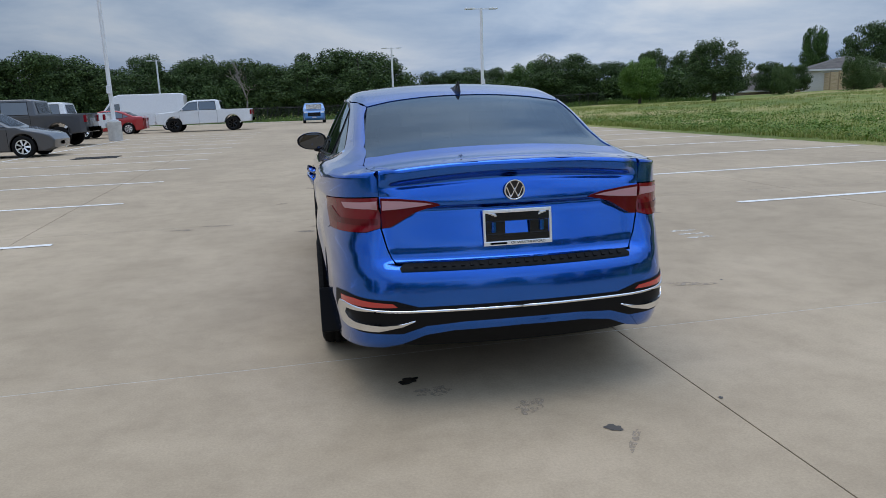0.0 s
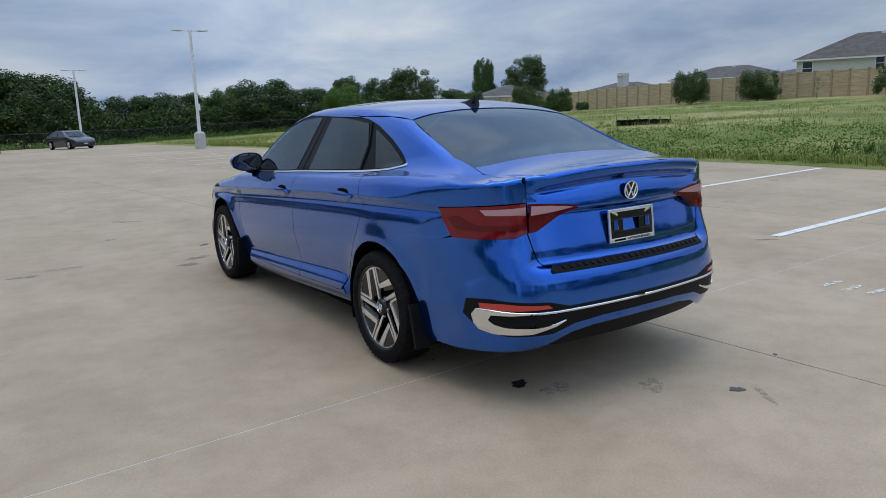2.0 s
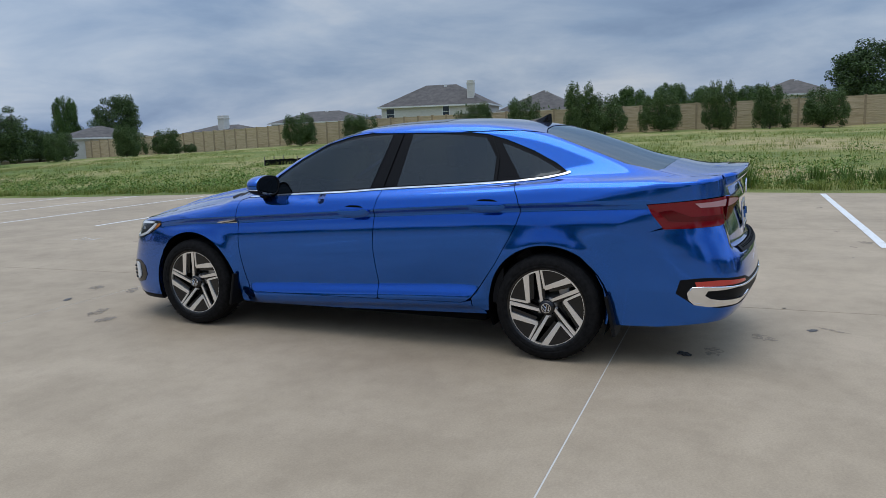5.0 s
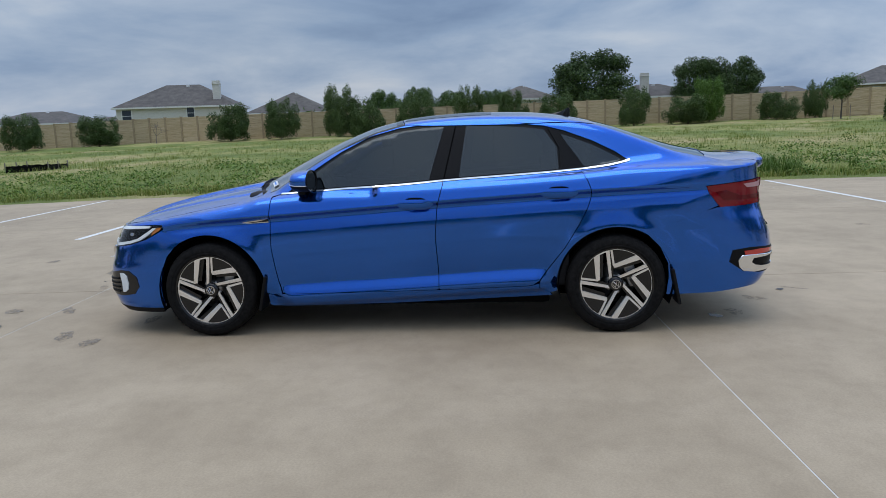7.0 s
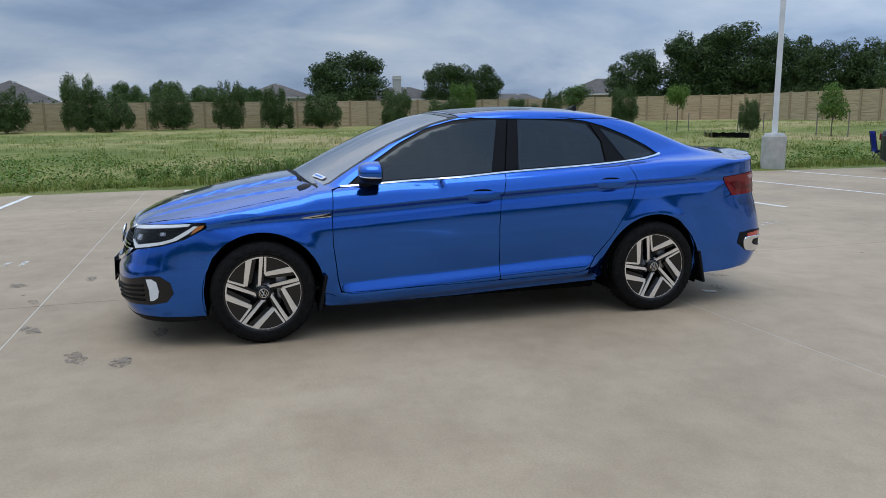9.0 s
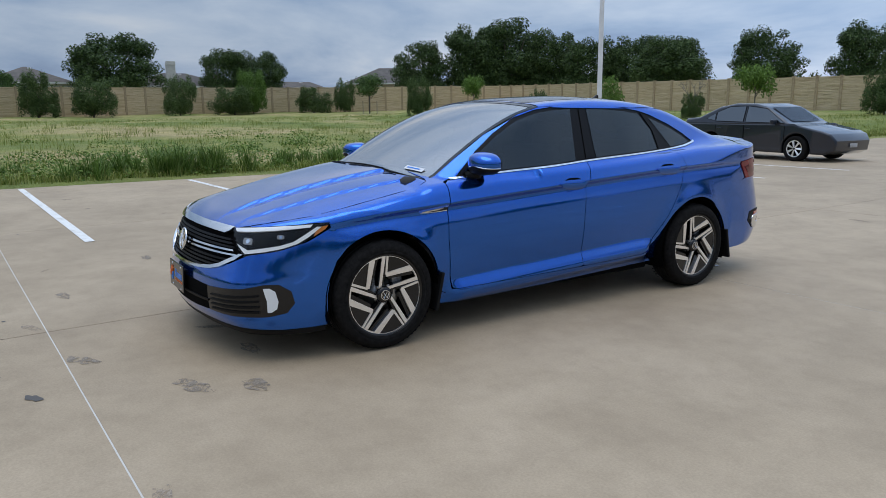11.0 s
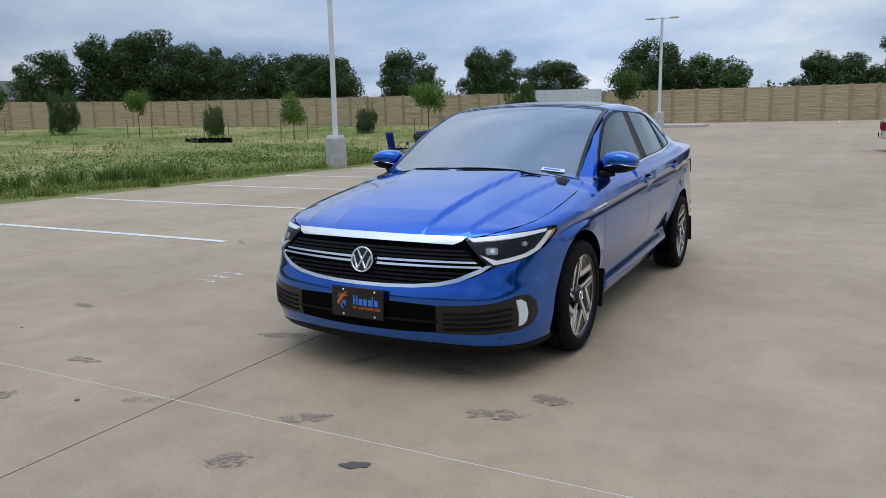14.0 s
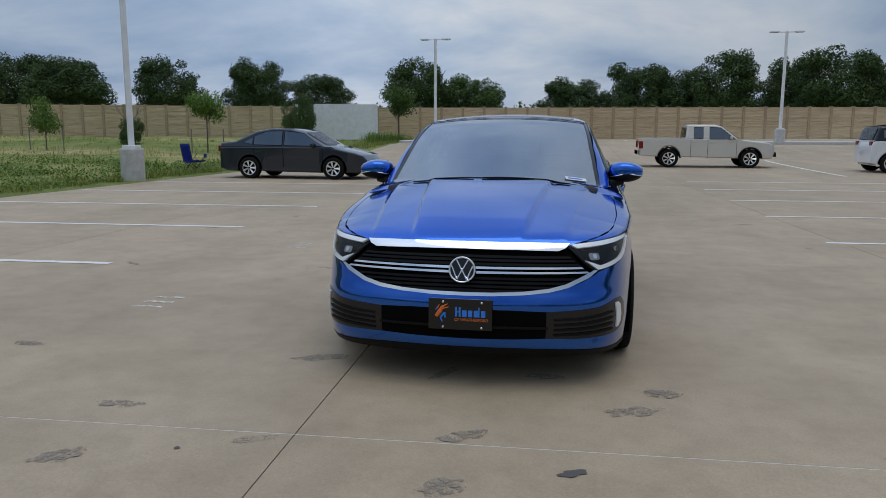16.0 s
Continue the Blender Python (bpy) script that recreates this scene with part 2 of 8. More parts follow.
RUBBER = RUBBER.m
STEEL = Mat("brake_steel", (0.35, 0.34, 0.33), 0.4, 0.9).m


def car_paint(name, base, flake=0.25, metal=0.55, rough=0.32):
    m = Mat(name, base, rough, metal)
    m.set("Coat Weight", 1.0).set("Coat Roughness", 0.03).set("Coat IOR", 1.45)
    n = m.noise(900, 2, 0.5)
    lo = tuple(c * (1 - flake) for c in base)
    hi = tuple(min(1, c * (1 + flake)) for c in base)
    m.colour(m.ramp(n, [(0.35, lo), (0.65, hi)]))
    return m.m


BLUE = car_paint("blue_metallic_paint", (0.008, 0.120, 0.545), 0.25, 0.94, 0.14)


def tinted(name, tint, f0, rough=0.02, fall=4.0, sheen=(1.0, 1.0, 1.0)):
    """Window glass: a mirror-like coat, stronger at glancing angles, over a see-through tint."""
    m = Mat(name, (0.0, 0.0, 0.0), rough)
    t = m.node("ShaderNodeBsdfTransparent")
    t.inputs["Color"].default_value = (*tint, 1)
    g = m.node("ShaderNodeBsdfGlossy")
    g.inputs["Roughness"].default_value = rough
    g.inputs["Color"].default_value = (*sheen, 1)
    lw = m.node("ShaderNodeLayerWeight")
    lw.inputs["Blend"].default_value = 0.5
    pw = m.node("ShaderNodeMath")
    pw.operation = "POWER"
    pw.inputs[1].default_value = fall
    m.link(lw.outputs["Facing"], pw.inputs[0])
    fr = m.node("ShaderNodeMapRange")
    fr.inputs["To Min"].default_value, fr.inputs["To Max"].default_value = f0, 1.0
    m.link(pw.outputs[0], fr.inputs["Value"])
    mx = m.node("ShaderNodeMixShader")
    m.link(fr.outputs[0], mx.inputs[0])
    m.link(t.outputs[0], mx.inputs[1])
    m.link(g.outputs[0], mx.inputs[2])
    m.link(mx.outputs[0], m.t.nodes["Material Output"].inputs["Surface"])
    return m.m


GLASS_DARK = tinted("tinted_glass", (0.085, 0.09, 0.095), 0.065, sheen=(0.80, 0.92, 1.0))
PILLAR_BLACK = Mat("satin_black_film", (0.004, 0.004, 0.005), 0.35, Specular_IOR_Level=0.15).m
GLASS_WIND = tinted("windscreen_glass", (0.26, 0.29, 0.30), 0.34)
GLASS_LENS = tinted("clear_lens", (0.93, 0.94, 0.95), 0.02, fall=6.0)
RED_LENS = Mat("red_lens", (0.19, 0.004, 0.010), 0.08, Specular_IOR_Level=0.5).m
RED_DARK = Mat("dark_red_lens", (0.11, 0.003, 0.006), 0.1, Specular_IOR_Level=0.4).m
RED_BRIGHT = Mat("red_reflector", (0.55, 0.03, 0.02), 0.15, Coat_Weight=1.0).m
CLEAR_RED = Mat("pink_clear_lens", (0.50, 0.27, 0.28), 0.12).m
AMBER = Mat("amber_lens", (0.62, 0.20, 0.03), 0.15, Coat_Weight=1.0).m
WHITE_LENS = Mat("white_light_guide", (0.80, 0.83, 0.84), 0.2, Coat_Weight=1.0).m
CLOTH = Mat("dark_upholstery", (0.028, 0.028, 0.03), 0.85).m
WHITE_PAPER = Mat("white_paper", (0.75, 0.76, 0.78), 0.7).m


# ---- mesh helpers ----
def mesh_of(name, verts, faces, smooth=False):
    me = bpy.data.meshes.new(name)
    me.from_pydata(verts if isinstance(verts, np.ndarray) else [tuple(v) for v in verts], [], faces if isinstance(faces, np.ndarray) else [tuple(f) for f in faces])
    if smooth:
        me.polygons.foreach_set("use_smooth", [True] * len(me.polygons))
    me.update()
    return me


def part(name, bm, material, parent=None, label="", smooth=False):
    """Links a bmesh or a mesh as one object, under parent if one is given."""
    if isinstance(bm, bmesh.types.BMesh):
        me = bpy.data.meshes.new(name)
        bm.normal_update()
        if smooth:
            for f in bm.faces:
                f.smooth = True
        bm.to_mesh(me)
        bm.free()
    else:
        me = bm
    if material is not None and not me.materials:
        for m in material if isinstance(material, (list, tuple)) else [material]:
            me.materials.append(m)
    ob = new(name, me)
    if parent is not None:
        ob.parent = parent
    if label:
        tagged(ob, label)
    return ob


def box(bm, c, s, bevel=0.0, rot=None):
    r = bmesh.ops.create_cube(bm, size=1.0)
    m = Matrix.Translation(c) @ (rot if rot is not None else Matrix()) @ Matrix.Diagonal((*s, 1))
    bmesh.ops.transform(bm, matrix=m, verts=r["verts"])
    if bevel:
        es = list({e for v in r["verts"] for e in v.link_edges})
        bmesh.ops.bevel(bm, geom=es, offset=bevel, segments=2, profile=0.6, affect="EDGES")
    return r["verts"]


def tube(bm, pts, rad, seg=8, cap=True):
    """A tube along pts; rad is one radius or one a point."""
    pts = [Vector(p) for p in pts]
    rings = []
    for i, p in enumerate(pts):
        d = (pts[min(i + 1, len(pts) - 1)] - pts[max(i - 1, 0)]).normalized()
        a = d.cross(Vector((0, 0, 1)) if abs(d.z) < 0.9 else Vector((1, 0, 0))).normalized()
        b = d.cross(a)
        r = rad[i] if isinstance(rad, (list, tuple)) else rad
        rings.append([bm.verts.new(p + (a * math.cos(2 * math.pi * k / seg) + b * math.sin(2 * math.pi * k / seg)) * r) for k in range(seg)])
    for r0, r1 in zip(rings, rings[1:]):
        for k in range(seg):
            bm.faces.new((r0[k], r0[(k + 1) % seg], r1[(k + 1) % seg], r1[k]))
    if cap:
        bm.faces.new(rings[0][::-1])
        bm.faces.new(rings[-1])


def lathe(bm, profile, seg=48, axis="x", centre=(0, 0, 0), closed=False):
    """Turns (along, radius) pairs round an axis."""
    rings = []
    for a, r in profile:
        ring = []
        for k in range(seg):
            t = 2 * math.pi * k / seg
            p = (a, r * math.cos(t), r * math.sin(t)) if axis == "x" else (r * math.cos(t), r * math.sin(t), a)
            ring.append(bm.verts.new((p[0] + centre[0], p[1] + centre[1], p[2] + centre[2])))
        rings.append(ring)
    pairs = list(zip(rings, rings[1:])) + ([(rings[-1], rings[0])] if closed else [])
    for r0, r1 in pairs:
        for k in range(seg):
            bm.faces.new((r0[k], r0[(k + 1) % seg], r1[(k + 1) % seg], r1[k]))


def thing(name, label, category, at=None, group="", kind=""):
    e = new(name)
    e.empty_display_size = 0.1
    if at is not None:
        e.matrix_world = at
    return tagged(e, label, category, group, kind)


def pchip(xs, ys):
    """A smooth curve through points that overshoots nowhere."""
    xs, ys = np.array(xs, float), np.array(ys, float)
    if xs[0] > xs[-1]:
        xs, ys = xs[::-1], ys[::-1]
    h, d = np.diff(xs), np.diff(ys) / np.diff(xs)
    m = np.zeros(len(xs))
    for i in range(1, len(xs) - 1):
        if d[i - 1] * d[i] > 0:
            w1, w2 = 2 * h[i] + h[i - 1], h[i] + 2 * h[i - 1]
            m[i] = (w1 + w2) / (w1 / d[i - 1] + w2 / d[i])
    m[0], m[-1] = d[0], d[-1]

    def f(x):
        x = np.clip(np.asarray(x, float), xs[0], xs[-1])
        i = np.clip(np.searchsorted(xs, x) - 1, 0, len(h) - 1)
        t = (x - xs[i]) / h[i]
        return (ys[i] * (1 + 2 * t) * (1 - t) ** 2 + m[i] * h[i] * t * (1 - t) ** 2 + ys[i + 1] * t * t * (3 - 2 * t) + m[i + 1] * h[i] * t * t * (t - 1))

    return f


# ---- the ground ----
lot_z = pchip([-90, -58, -41, -28, -18, 2, 20, 45, 64, 130, 400], [1.3, 0.92, 0.72, 0.10, 0, 0, -0.32, -0.84, -1.25, -2.4, -4])
wall_z = pchip([-90, -40, -15, 15, 35, 50, 80, 130, 400], [1.55, 1.30, 1.08, 0.92, 0.8, 0.5, -0.5, -2.0, -4])
EDGE = 11.45


def gz(x, y):
    """Height of the ground."""
    s = np.clip((np.asarray(x, float) - EDGE) / 60.0, 0, 1)
    return lot_z(y) * (1 - s) + wall_z(y) * s


def place(x, y, rz=0.0, dz=0.0, s=1.0):
    return Matrix.Translation((x, y, float(gz(x, y)) + dz)) @ Matrix.Rotation(radians(rz), 4, "Z") @ Matrix.Diagonal((s, s, s, 1))


def sheet(xs, ys, height):
    X, Y = np.meshgrid(xs, ys, indexing="ij")
    V = np.stack([X, Y, height(X, Y)], -1).reshape(-1, 3)
    n, k = len(xs), len(ys)
    F = [(i * k + j, (i + 1) * k + j, (i + 1) * k + j + 1, i * k + j + 1) for i in range(n - 1) for j in range(k - 1)]
    return V, F


gx = np.unique(np.concatenate([[-2500, -1200, -600, -300, -150, -90, -60], np.arange(-40, EDGE, 6.0), np.arange(EDGE, 40, 1.2), np.arange(40, 76, 3), [90, 120, 180, 300, 600, 1200, 2500]]))
gy = np.unique(np.concatenate([[-2500, -1200, -600, -300, -150, -100], np.arange(-75, 110, 2.5), [130, 160, 220, 300, 600, 1200, 2500]]))


def field_height(X, Y):
    z = gz(X, Y)
    off = np.clip((X - EDGE) / 3.0, 0, 1)
    lump = np.vectorize(lambda a, b: noise.noise((a * 0.23, b * 0.23, 0.3)) * 0.10 + noise.noise((a * 0.06, b * 0.06, 7.0)) * 0.18)(X, Y)
    inside = (X < EDGE) | (np.abs(X) > 300) | (np.abs(Y) > 250)
    return np.where(inside, z - 0.12, z + 0.02 + off * lump)


V, F = sheet(gx, gy, field_height)
ground = part("ground", mesh_of("ground", V, F, True), FIELD)
tagged(ground, "rough grassy field with bare sandy patches", "ground", kind="structure")

# concrete lot of sawn slabs; the joints run 2.5 degrees off the car's axis
JA = radians(2.45)
UX, UY = Vector((math.cos(JA), math.sin(JA), 0)), Vector((-math.sin(JA), math.cos(JA), 0))
ORG = Vector((0.64, 2.965, 0))
SLAB = 4.6
LOT_Y0, LOT_Y1, LOT_X0 = -56.0, 66.0, -62.0
lot = tagged(new("parking_lot"), "pale tan concrete parking lot with sawn joints and stains", "parking lot", kind="structure")


def lot_point(u, v):
    p = ORG + UX * u + UY * v
    return p.x, p.y


def slab_mesh(i, j, n=4, gap=0.004):
    g = gap / SLAB
    us = np.linspace(g, 1 - g, n + 1)
    verts, faces = [], []
    for a in us:
        for b in us:
            x, y = lot_point((i + a) * SLAB, (j + b) * SLAB)
            x = min(x, EDGE + 0.04 * math.sin(y * 1.7))
            verts.append((x, y, float(gz(min(x, EDGE), y))))
    k = n + 1
    faces = [(a * k + b, (a + 1) * k + b, (a + 1) * k + b + 1, a * k + b + 1) for a in range(n) for b in range(n)]
    rim = [a * k for a in range(k)] + [n * k + b for b in range(1, k)] + [a * k + n for a in range(n - 1, -1, -1)] + [b for b in range(n - 1, 0, -1)]
    base = len(verts)
    for r in rim:
        verts.append((verts[r][0], verts[r][1], verts[r][2] - 0.1))
    m = len(rim)
    faces += [(rim[q], base + q, base + (q + 1) % m, rim[(q + 1) % m]) for q in range(m)]
    return verts, faces


rest_v, rest_f = [], []
SLABS = []
for i in range(-14, 4):
    for j in range(-14, 15):
        x0, y0 = lot_point((i + 0.5) * SLAB, (j + 0.5) * SLAB)
        if x0 - SLAB * 0.55 > EDGE or x0 < LOT_X0 or not LOT_Y0 < y0 < LOT_Y1:
            continue
        v, f = slab_mesh(i, j)
        if max(p[0] for p in v) - min(p[0] for p in v) < 0.3:
            continue
        if -24 < x0 < 14 and -28 < y0 < 28:
            SLABS.append((v, f))
        else:
            b0 = len(rest_v)
            rest_v += v
            rest_f += [tuple(q + b0 for q in t) for t in f]
far_slabs = part("far_slabs", mesh_of("far_slabs", rest_v, rest_f), CONCRETE, lot)
far_slabs["kind"] = "stuff"
# filler that shows in the sawn joints
V, F = sheet(np.arange(LOT_X0 - 3, EDGE - 0.01, 3.0), np.arange(LOT_Y0 - 4, LOT_Y1 + 4, 3.0), lambda X, Y: gz(X, Y) - 0.012)
part("joint_bed", mesh_of("joint_bed", V, F), JOINT, lot)
dark_v, dark_f = [], []
for i in range(-9, 4):
    for j in range(-14, 15):
        for k in range(4):
            b0 = len(dark_v)
            for a, b in ((-0.003, k / 4), (0.003, k / 4), (0.003, (k + 1) / 4), (-0.003, (k + 1) / 4)):
                x, y = lot_point(i * SLAB + a, (j + b) * SLAB)
                dark_v.append((x, y, float(gz(x, y)) - 0.006))
            if max(p[0] for p in dark_v[b0:]) < EDGE - 0.1:
                dark_f.append((b0, b0 + 1, b0 + 2, b0 + 3))
pale_v, pale_f = [], []
for i in range(-9, 4):
    for j in range(-14, 15):
        for k in range(4):
            b0 = len(pale_v)
            for a, b in ((k / 4, -0.0035), (k / 4, 0.0035), ((k + 1) / 4, 0.0035), ((k + 1) / 4, -0.0035)):
                x, y = lot_point((i + a) * SLAB, j * SLAB + b)
                pale_v.append((x, y, float(gz(x, y)) - 0.001))
            if max(p[0] for p in pale_v[b0:]) < EDGE - 0.1:
                pale_f.append((b0, b0 + 3, b0 + 2, b0 + 1))
pale = part("joint_filler", mesh_of("joint_filler", pale_v, pale_f), JOINT, lot)
pale["kind"] = "stuff"
seal = part("joint_sealant", mesh_of("joint_sealant", dark_v, dark_f), JOINT_DARK, lot)
seal["kind"] = "stuff"


def stripe(p0, p1, width=0.1, lift=0.004):
    """A painted line on the lot between two points of the plan."""
    a, b = Vector((*p0, 0)), Vector((*p1, 0))
    d = (b - a).normalized()
    s = Vector((-d.y, d.x, 0)) * width / 2
    n = max(2, int((b - a).length / 0.8))
    verts = []
    for k in range(n + 1):
        p = a.lerp(b, k / n)
        wob = 0.006 * math.sin(k * 2.3 + a.x)
        for q in (p - s * (1 + wob * 4), p + s * (1 - wob * 4)):
            verts.append((q.x, q.y, float(gz(q.x, q.y)) + lift))
    faces = [(2 * k, 2 * k + 2, 2 * k + 3, 2 * k + 1) for k in range(n)]
    return verts, faces


def line(p0, p1, width=0.1, name="stall_line"):
    v, f = stripe(p0, p1, width)
    ob = part(name, mesh_of(name, v, f), PAINT_LINE, None)
    tagged(ob, "worn white stall line painted on the concrete", "stall line", "stall lines", "structure")
    return ob


for k in range(-4, 13):
    y = -0.68 + k * 2.965
    line((4.05, y), (10.75, y + 0.29))
for k in list(range(-5, 13)):
    y = -0.75 + k * 2.93 + 0.1
    line((-3.5, y), (-9.6, y - 0.26))
line((-9.6, -14), (-9.6, 32.5), 0.1)
line((-8.85, -29.5), (-8.8, -19.0), 0.12)
for k in range(-8, 9):
    line((k * 3.0 - 4, -54.6), (k * 3.0 - 4, -49.6), 0.1)

# ---- the blue sedan ----
# The body is one smooth form (side, ends and top joined by soft edges); every panel, pane and lamp is cut from it.
W0 = pchip([-2.2, -2.0, -1.7, -1.35, -0.9, 0.0, 0.9, 1.35, 1.7, 1.9, 2.1], [0.80, 0.822, 0.848, 0.862, 0.864, 0.868, 0.866, 0.862, 0.850, 0.835, 0.80])
TORN = pchip([-2.4, -1.89, -1.16, -0.2, 0.9, 1.4, 2.0], [0.962, 0.952, 0.928, 0.881, 0.815, 0.785, 0.74])
CREASE = pchip([-2.4, -0.8, 0.86, 2.3], [0.47, 0.422, 0.342, 0.29])
# inward offset of the flank by height over (or under) the shoulder line
ABOVE = pchip([0.0, 0.02, 0.06, 0.12, 0.2, 0.35], [0.0, 0.007, 0.021, 0.047, 0.10, 0.22])
BELOW = pchip([0.0, 0.004, 0.034, 0.042, 0.08, 0.13, 0.19, 0.26, 0.34, 0.42, 0.5, 0.6], [0.0, 0.003, 0.031, 0.033, 0.025, 0.018, 0.0155, 0.0175, 0.0275, 0.043, 0.061, 0.084])
SKIRT = pchip([0.0, 0.006, 0.075, 0.09, 0.12, 0.17, 0.3], [0.0, -0.003, -0.042, -0.046, -0.040, 0.0, 0.06])
FRONT_C = pchip([0.10, 0.16, 0.2, 0.27, 0.35, 0.45, 0.5, 0.6, 0.68, 0.74, 0.80], [2.11, 2.185, 2.228, 2.256, 2.264, 2.26, 2.244, 2.214, 2.178, 2.138, 2.06])


def FRONT_D(a):
    return 0.26 * a * a + 0.65 * (a / 0.88) ** 11


REAR_C = pchip([0.15, 0.22, 0.3, 0.42, 0.5, 0.6, 0.645, 0.69, 0.74, 0.86, 0.900, 0.905, 0.917, 0.925, 0.96, 1.01, 1.034, 1.041, 1.068, 1.078, 1.10, 1.15], [-2.22, -2.33, -2.41, -2.455, -2.46, -2.448, -2.43, -2.375, -2.366, -2.338, -2.330, -2.334, -2.362, -2.367, -2.363, -2.350, -2.341, -2.344, -2.390, -2.396, -2.396, -2.37])


REAR_K = pchip([0.15, 0.22, 0.3, 0.42, 0.5, 0.6, 0.70, 0.78, 0.83, 0.88, 0.96, 1.15], [-2.22, -2.33, -2.41, -2.455, -2.458, -2.442, -2.412, -2.384, -2.372, -2.366, -2.360, -2.343])


def REAR_D(a):
    return 0.17 * a * a + 0.75 * (a / 0.86) ** 12


HOOD_C = pchip([0.5, 0.95, 1.1, 1.3, 1.6, 1.88, 2.02, 2.10, 2.16, 2.25], [1.05, 1.015, 0.998, 0.968, 0.912, 0.842, 0.798, 0.770, 0.742, 0.68])
DECK_C = pchip([-2.42, -2.38, -2.30, -2.1, -1.9, -1.5, -1.0, 0.0, 0.5], [1.09, 1.115, 1.114, 1.112, 1.13, 1.13, 1.10, 1.06, 1.05])
ROOF_C = pchip([1.2, 1.10, 0.985, 0.747, 0.449, 0.2, 0.0, -0.164, -0.483, -0.759, -1.013, -1.265, -1.575, -1.80, -1.95, -2.1, -2.4],
               [0.94, 1.0, 1.06, 1.18, 1.312, 1.392, 1.425, 1.440, 1.451, 1.444, 1.420, 1.372, 1.272, 1.19, 1.135, 1.08, 0.95])
CABIN_W = pchip([1.3, 1.0, 0.84, 0.4, 0.0, -0.6, -1.0, -1.455, -1.9, -2.15, -2.4], [0.62, 0.705, 0.735, 0.787, 0.802, 0.802, 0.785, 0.745, 0.675, 0.61, 0.5])
ARCHES = ((1.343, 0.356), (-1.343, 0.360))
WHEEL_R = 0.318


def smax(a, b, k):
    h = np.clip(0.5 + 0.5 * (a - b) / k, 0, 1)
    return b + (a - b) * h + k * h * (1 - h)


def smin(a, b, k):
    return -smax(-a, -b, k)


def flank(y, z):
    s = z - TORN(y)
    under = BELOW(np.maximum(-s, 0))
    ends = np.clip((np.abs(y) - 1.5) / 0.3, 0, 1)
    under = under + (np.minimum(under, 0.02) - under) * ends * (s < -0.15)
    o = np.where(s > 0, ABOVE(np.maximum(s, 0)), under)
    c = CREASE(y) - z
    fade = np.clip((0.95 - np.abs(y + 0.02)) / 0.12, 0, 1)
    o = o + np.where(c > 0, SKIRT(np.maximum(c, 0)) * fade + (1 - fade) * 0.12 * np.clip(c, 0, 1), 0)
    w = W0(y) - o
    for cy, r in ARCHES:
        d = np.hypot(y - cy, z - WHEEL_R)
        w = w + 0.015 * np.exp(-(((d - r) / 0.075) ** 2)) * (z < 0.85)
    return w


def body(x, y, z):
    """Negative inside the car's body."""
    a = np.abs(x)
    side = a - flank(y, z)
    front = y - (FRONT_C(z) - FRONT_D(a))
    lip = 0.12 * np.minimum(a, 0.64) ** 2 * np.clip((z - 0.95) / 0.07, 0, 1)
    edge = np.clip((a - 0.50) / 0.075, 0, 1)
    edge = edge * edge * (3 - 2 * edge)
    plain = np.where(z > 0.96, -2.360 + 0.10 * np.maximum(z - 0.98, 0), REAR_C(z))
    corner = np.clip((a - 0.545) / 0.09, 0, 1)
    corner = corner * corner * (3 - 2 * corner)
    plain = plain * (1 - corner) + REAR_K(z) * corner
    near = (REAR_C(z + lip) * (1 - edge) + plain * edge) * (1 - corner) + plain * corner
    rear = near + REAR_D(a) - y
    t = a / 0.8
    dome = 0.010 * (np.tanh((0.30 + 0.10 * (1.9 - y) - a) / 0.007) + np.tanh((0.52 + 0.12 * (1.9 - y) - a) / 0.008) * 0.6)
    dome = dome * np.clip((y - 1.0) / 0.1, 0, 1) * np.clip((2.2 - y) / 0.3, 0, 1)
    hood = HOOD_C(y) - (0.085 - 0.035 * np.clip((y - 1.7) / 0.3, 0, 1)) * t ** 3 + dome - 0.010
    deck = DECK_C(y) - 0.075 * t ** 2.5
    top = z - np.where(y > 0.2, hood, deck)
    low = smax(smax(smax(side, front, 0.05), rear, 0.035), top, 0.040 - 0.024 * np.clip((-1.9 - y) / 0.2, 0, 1))
    lean = np.clip(z - 1.0, -0.2, 0.6)
    cab_side = a - (CABIN_W(y) - 0.50 * lean - 0.10 * np.clip(lean - 0.25, 0, 1) ** 2 - 2.5 * np.clip(0.945 - z, 0, 0.3))
    crown = 0.045 + 0.07 * np.clip((y - 0.0) / 0.9, 0, 1) + 0.02 * np.clip((-y - 1.2) / 0.6, 0, 1)
    cab_top = z - (ROOF_C(y) + 0.004 - crown * (a / 0.62) ** 2.2)
    cab = smax(cab_side, cab_top, 0.055)
    cab = np.maximum(cab, np.maximum(y - 1.16, -2.15 - y))
    return smin(low, cab + 0.005, 0.014 + 0.085 * np.clip((-1.15 - y) / 0.5, 0, 1))


def seek(fixed, axis, lo, hi, sign=1.0):
    """Where the body's skin lies along one axis, from inside (lo) to outside (hi)."""
    n = len(fixed[0])
    lo, hi = np.full(n, 1.0) * lo, np.full(n, float(hi))
    for _ in range(34):
        mid = (lo + hi) / 2
        p = list(fixed)
        p.insert(axis, mid)
        ins = body(*p) < 0
        lo, hi = np.where(ins, mid, lo), np.where(ins, hi, mid)
    return (lo + hi) / 2


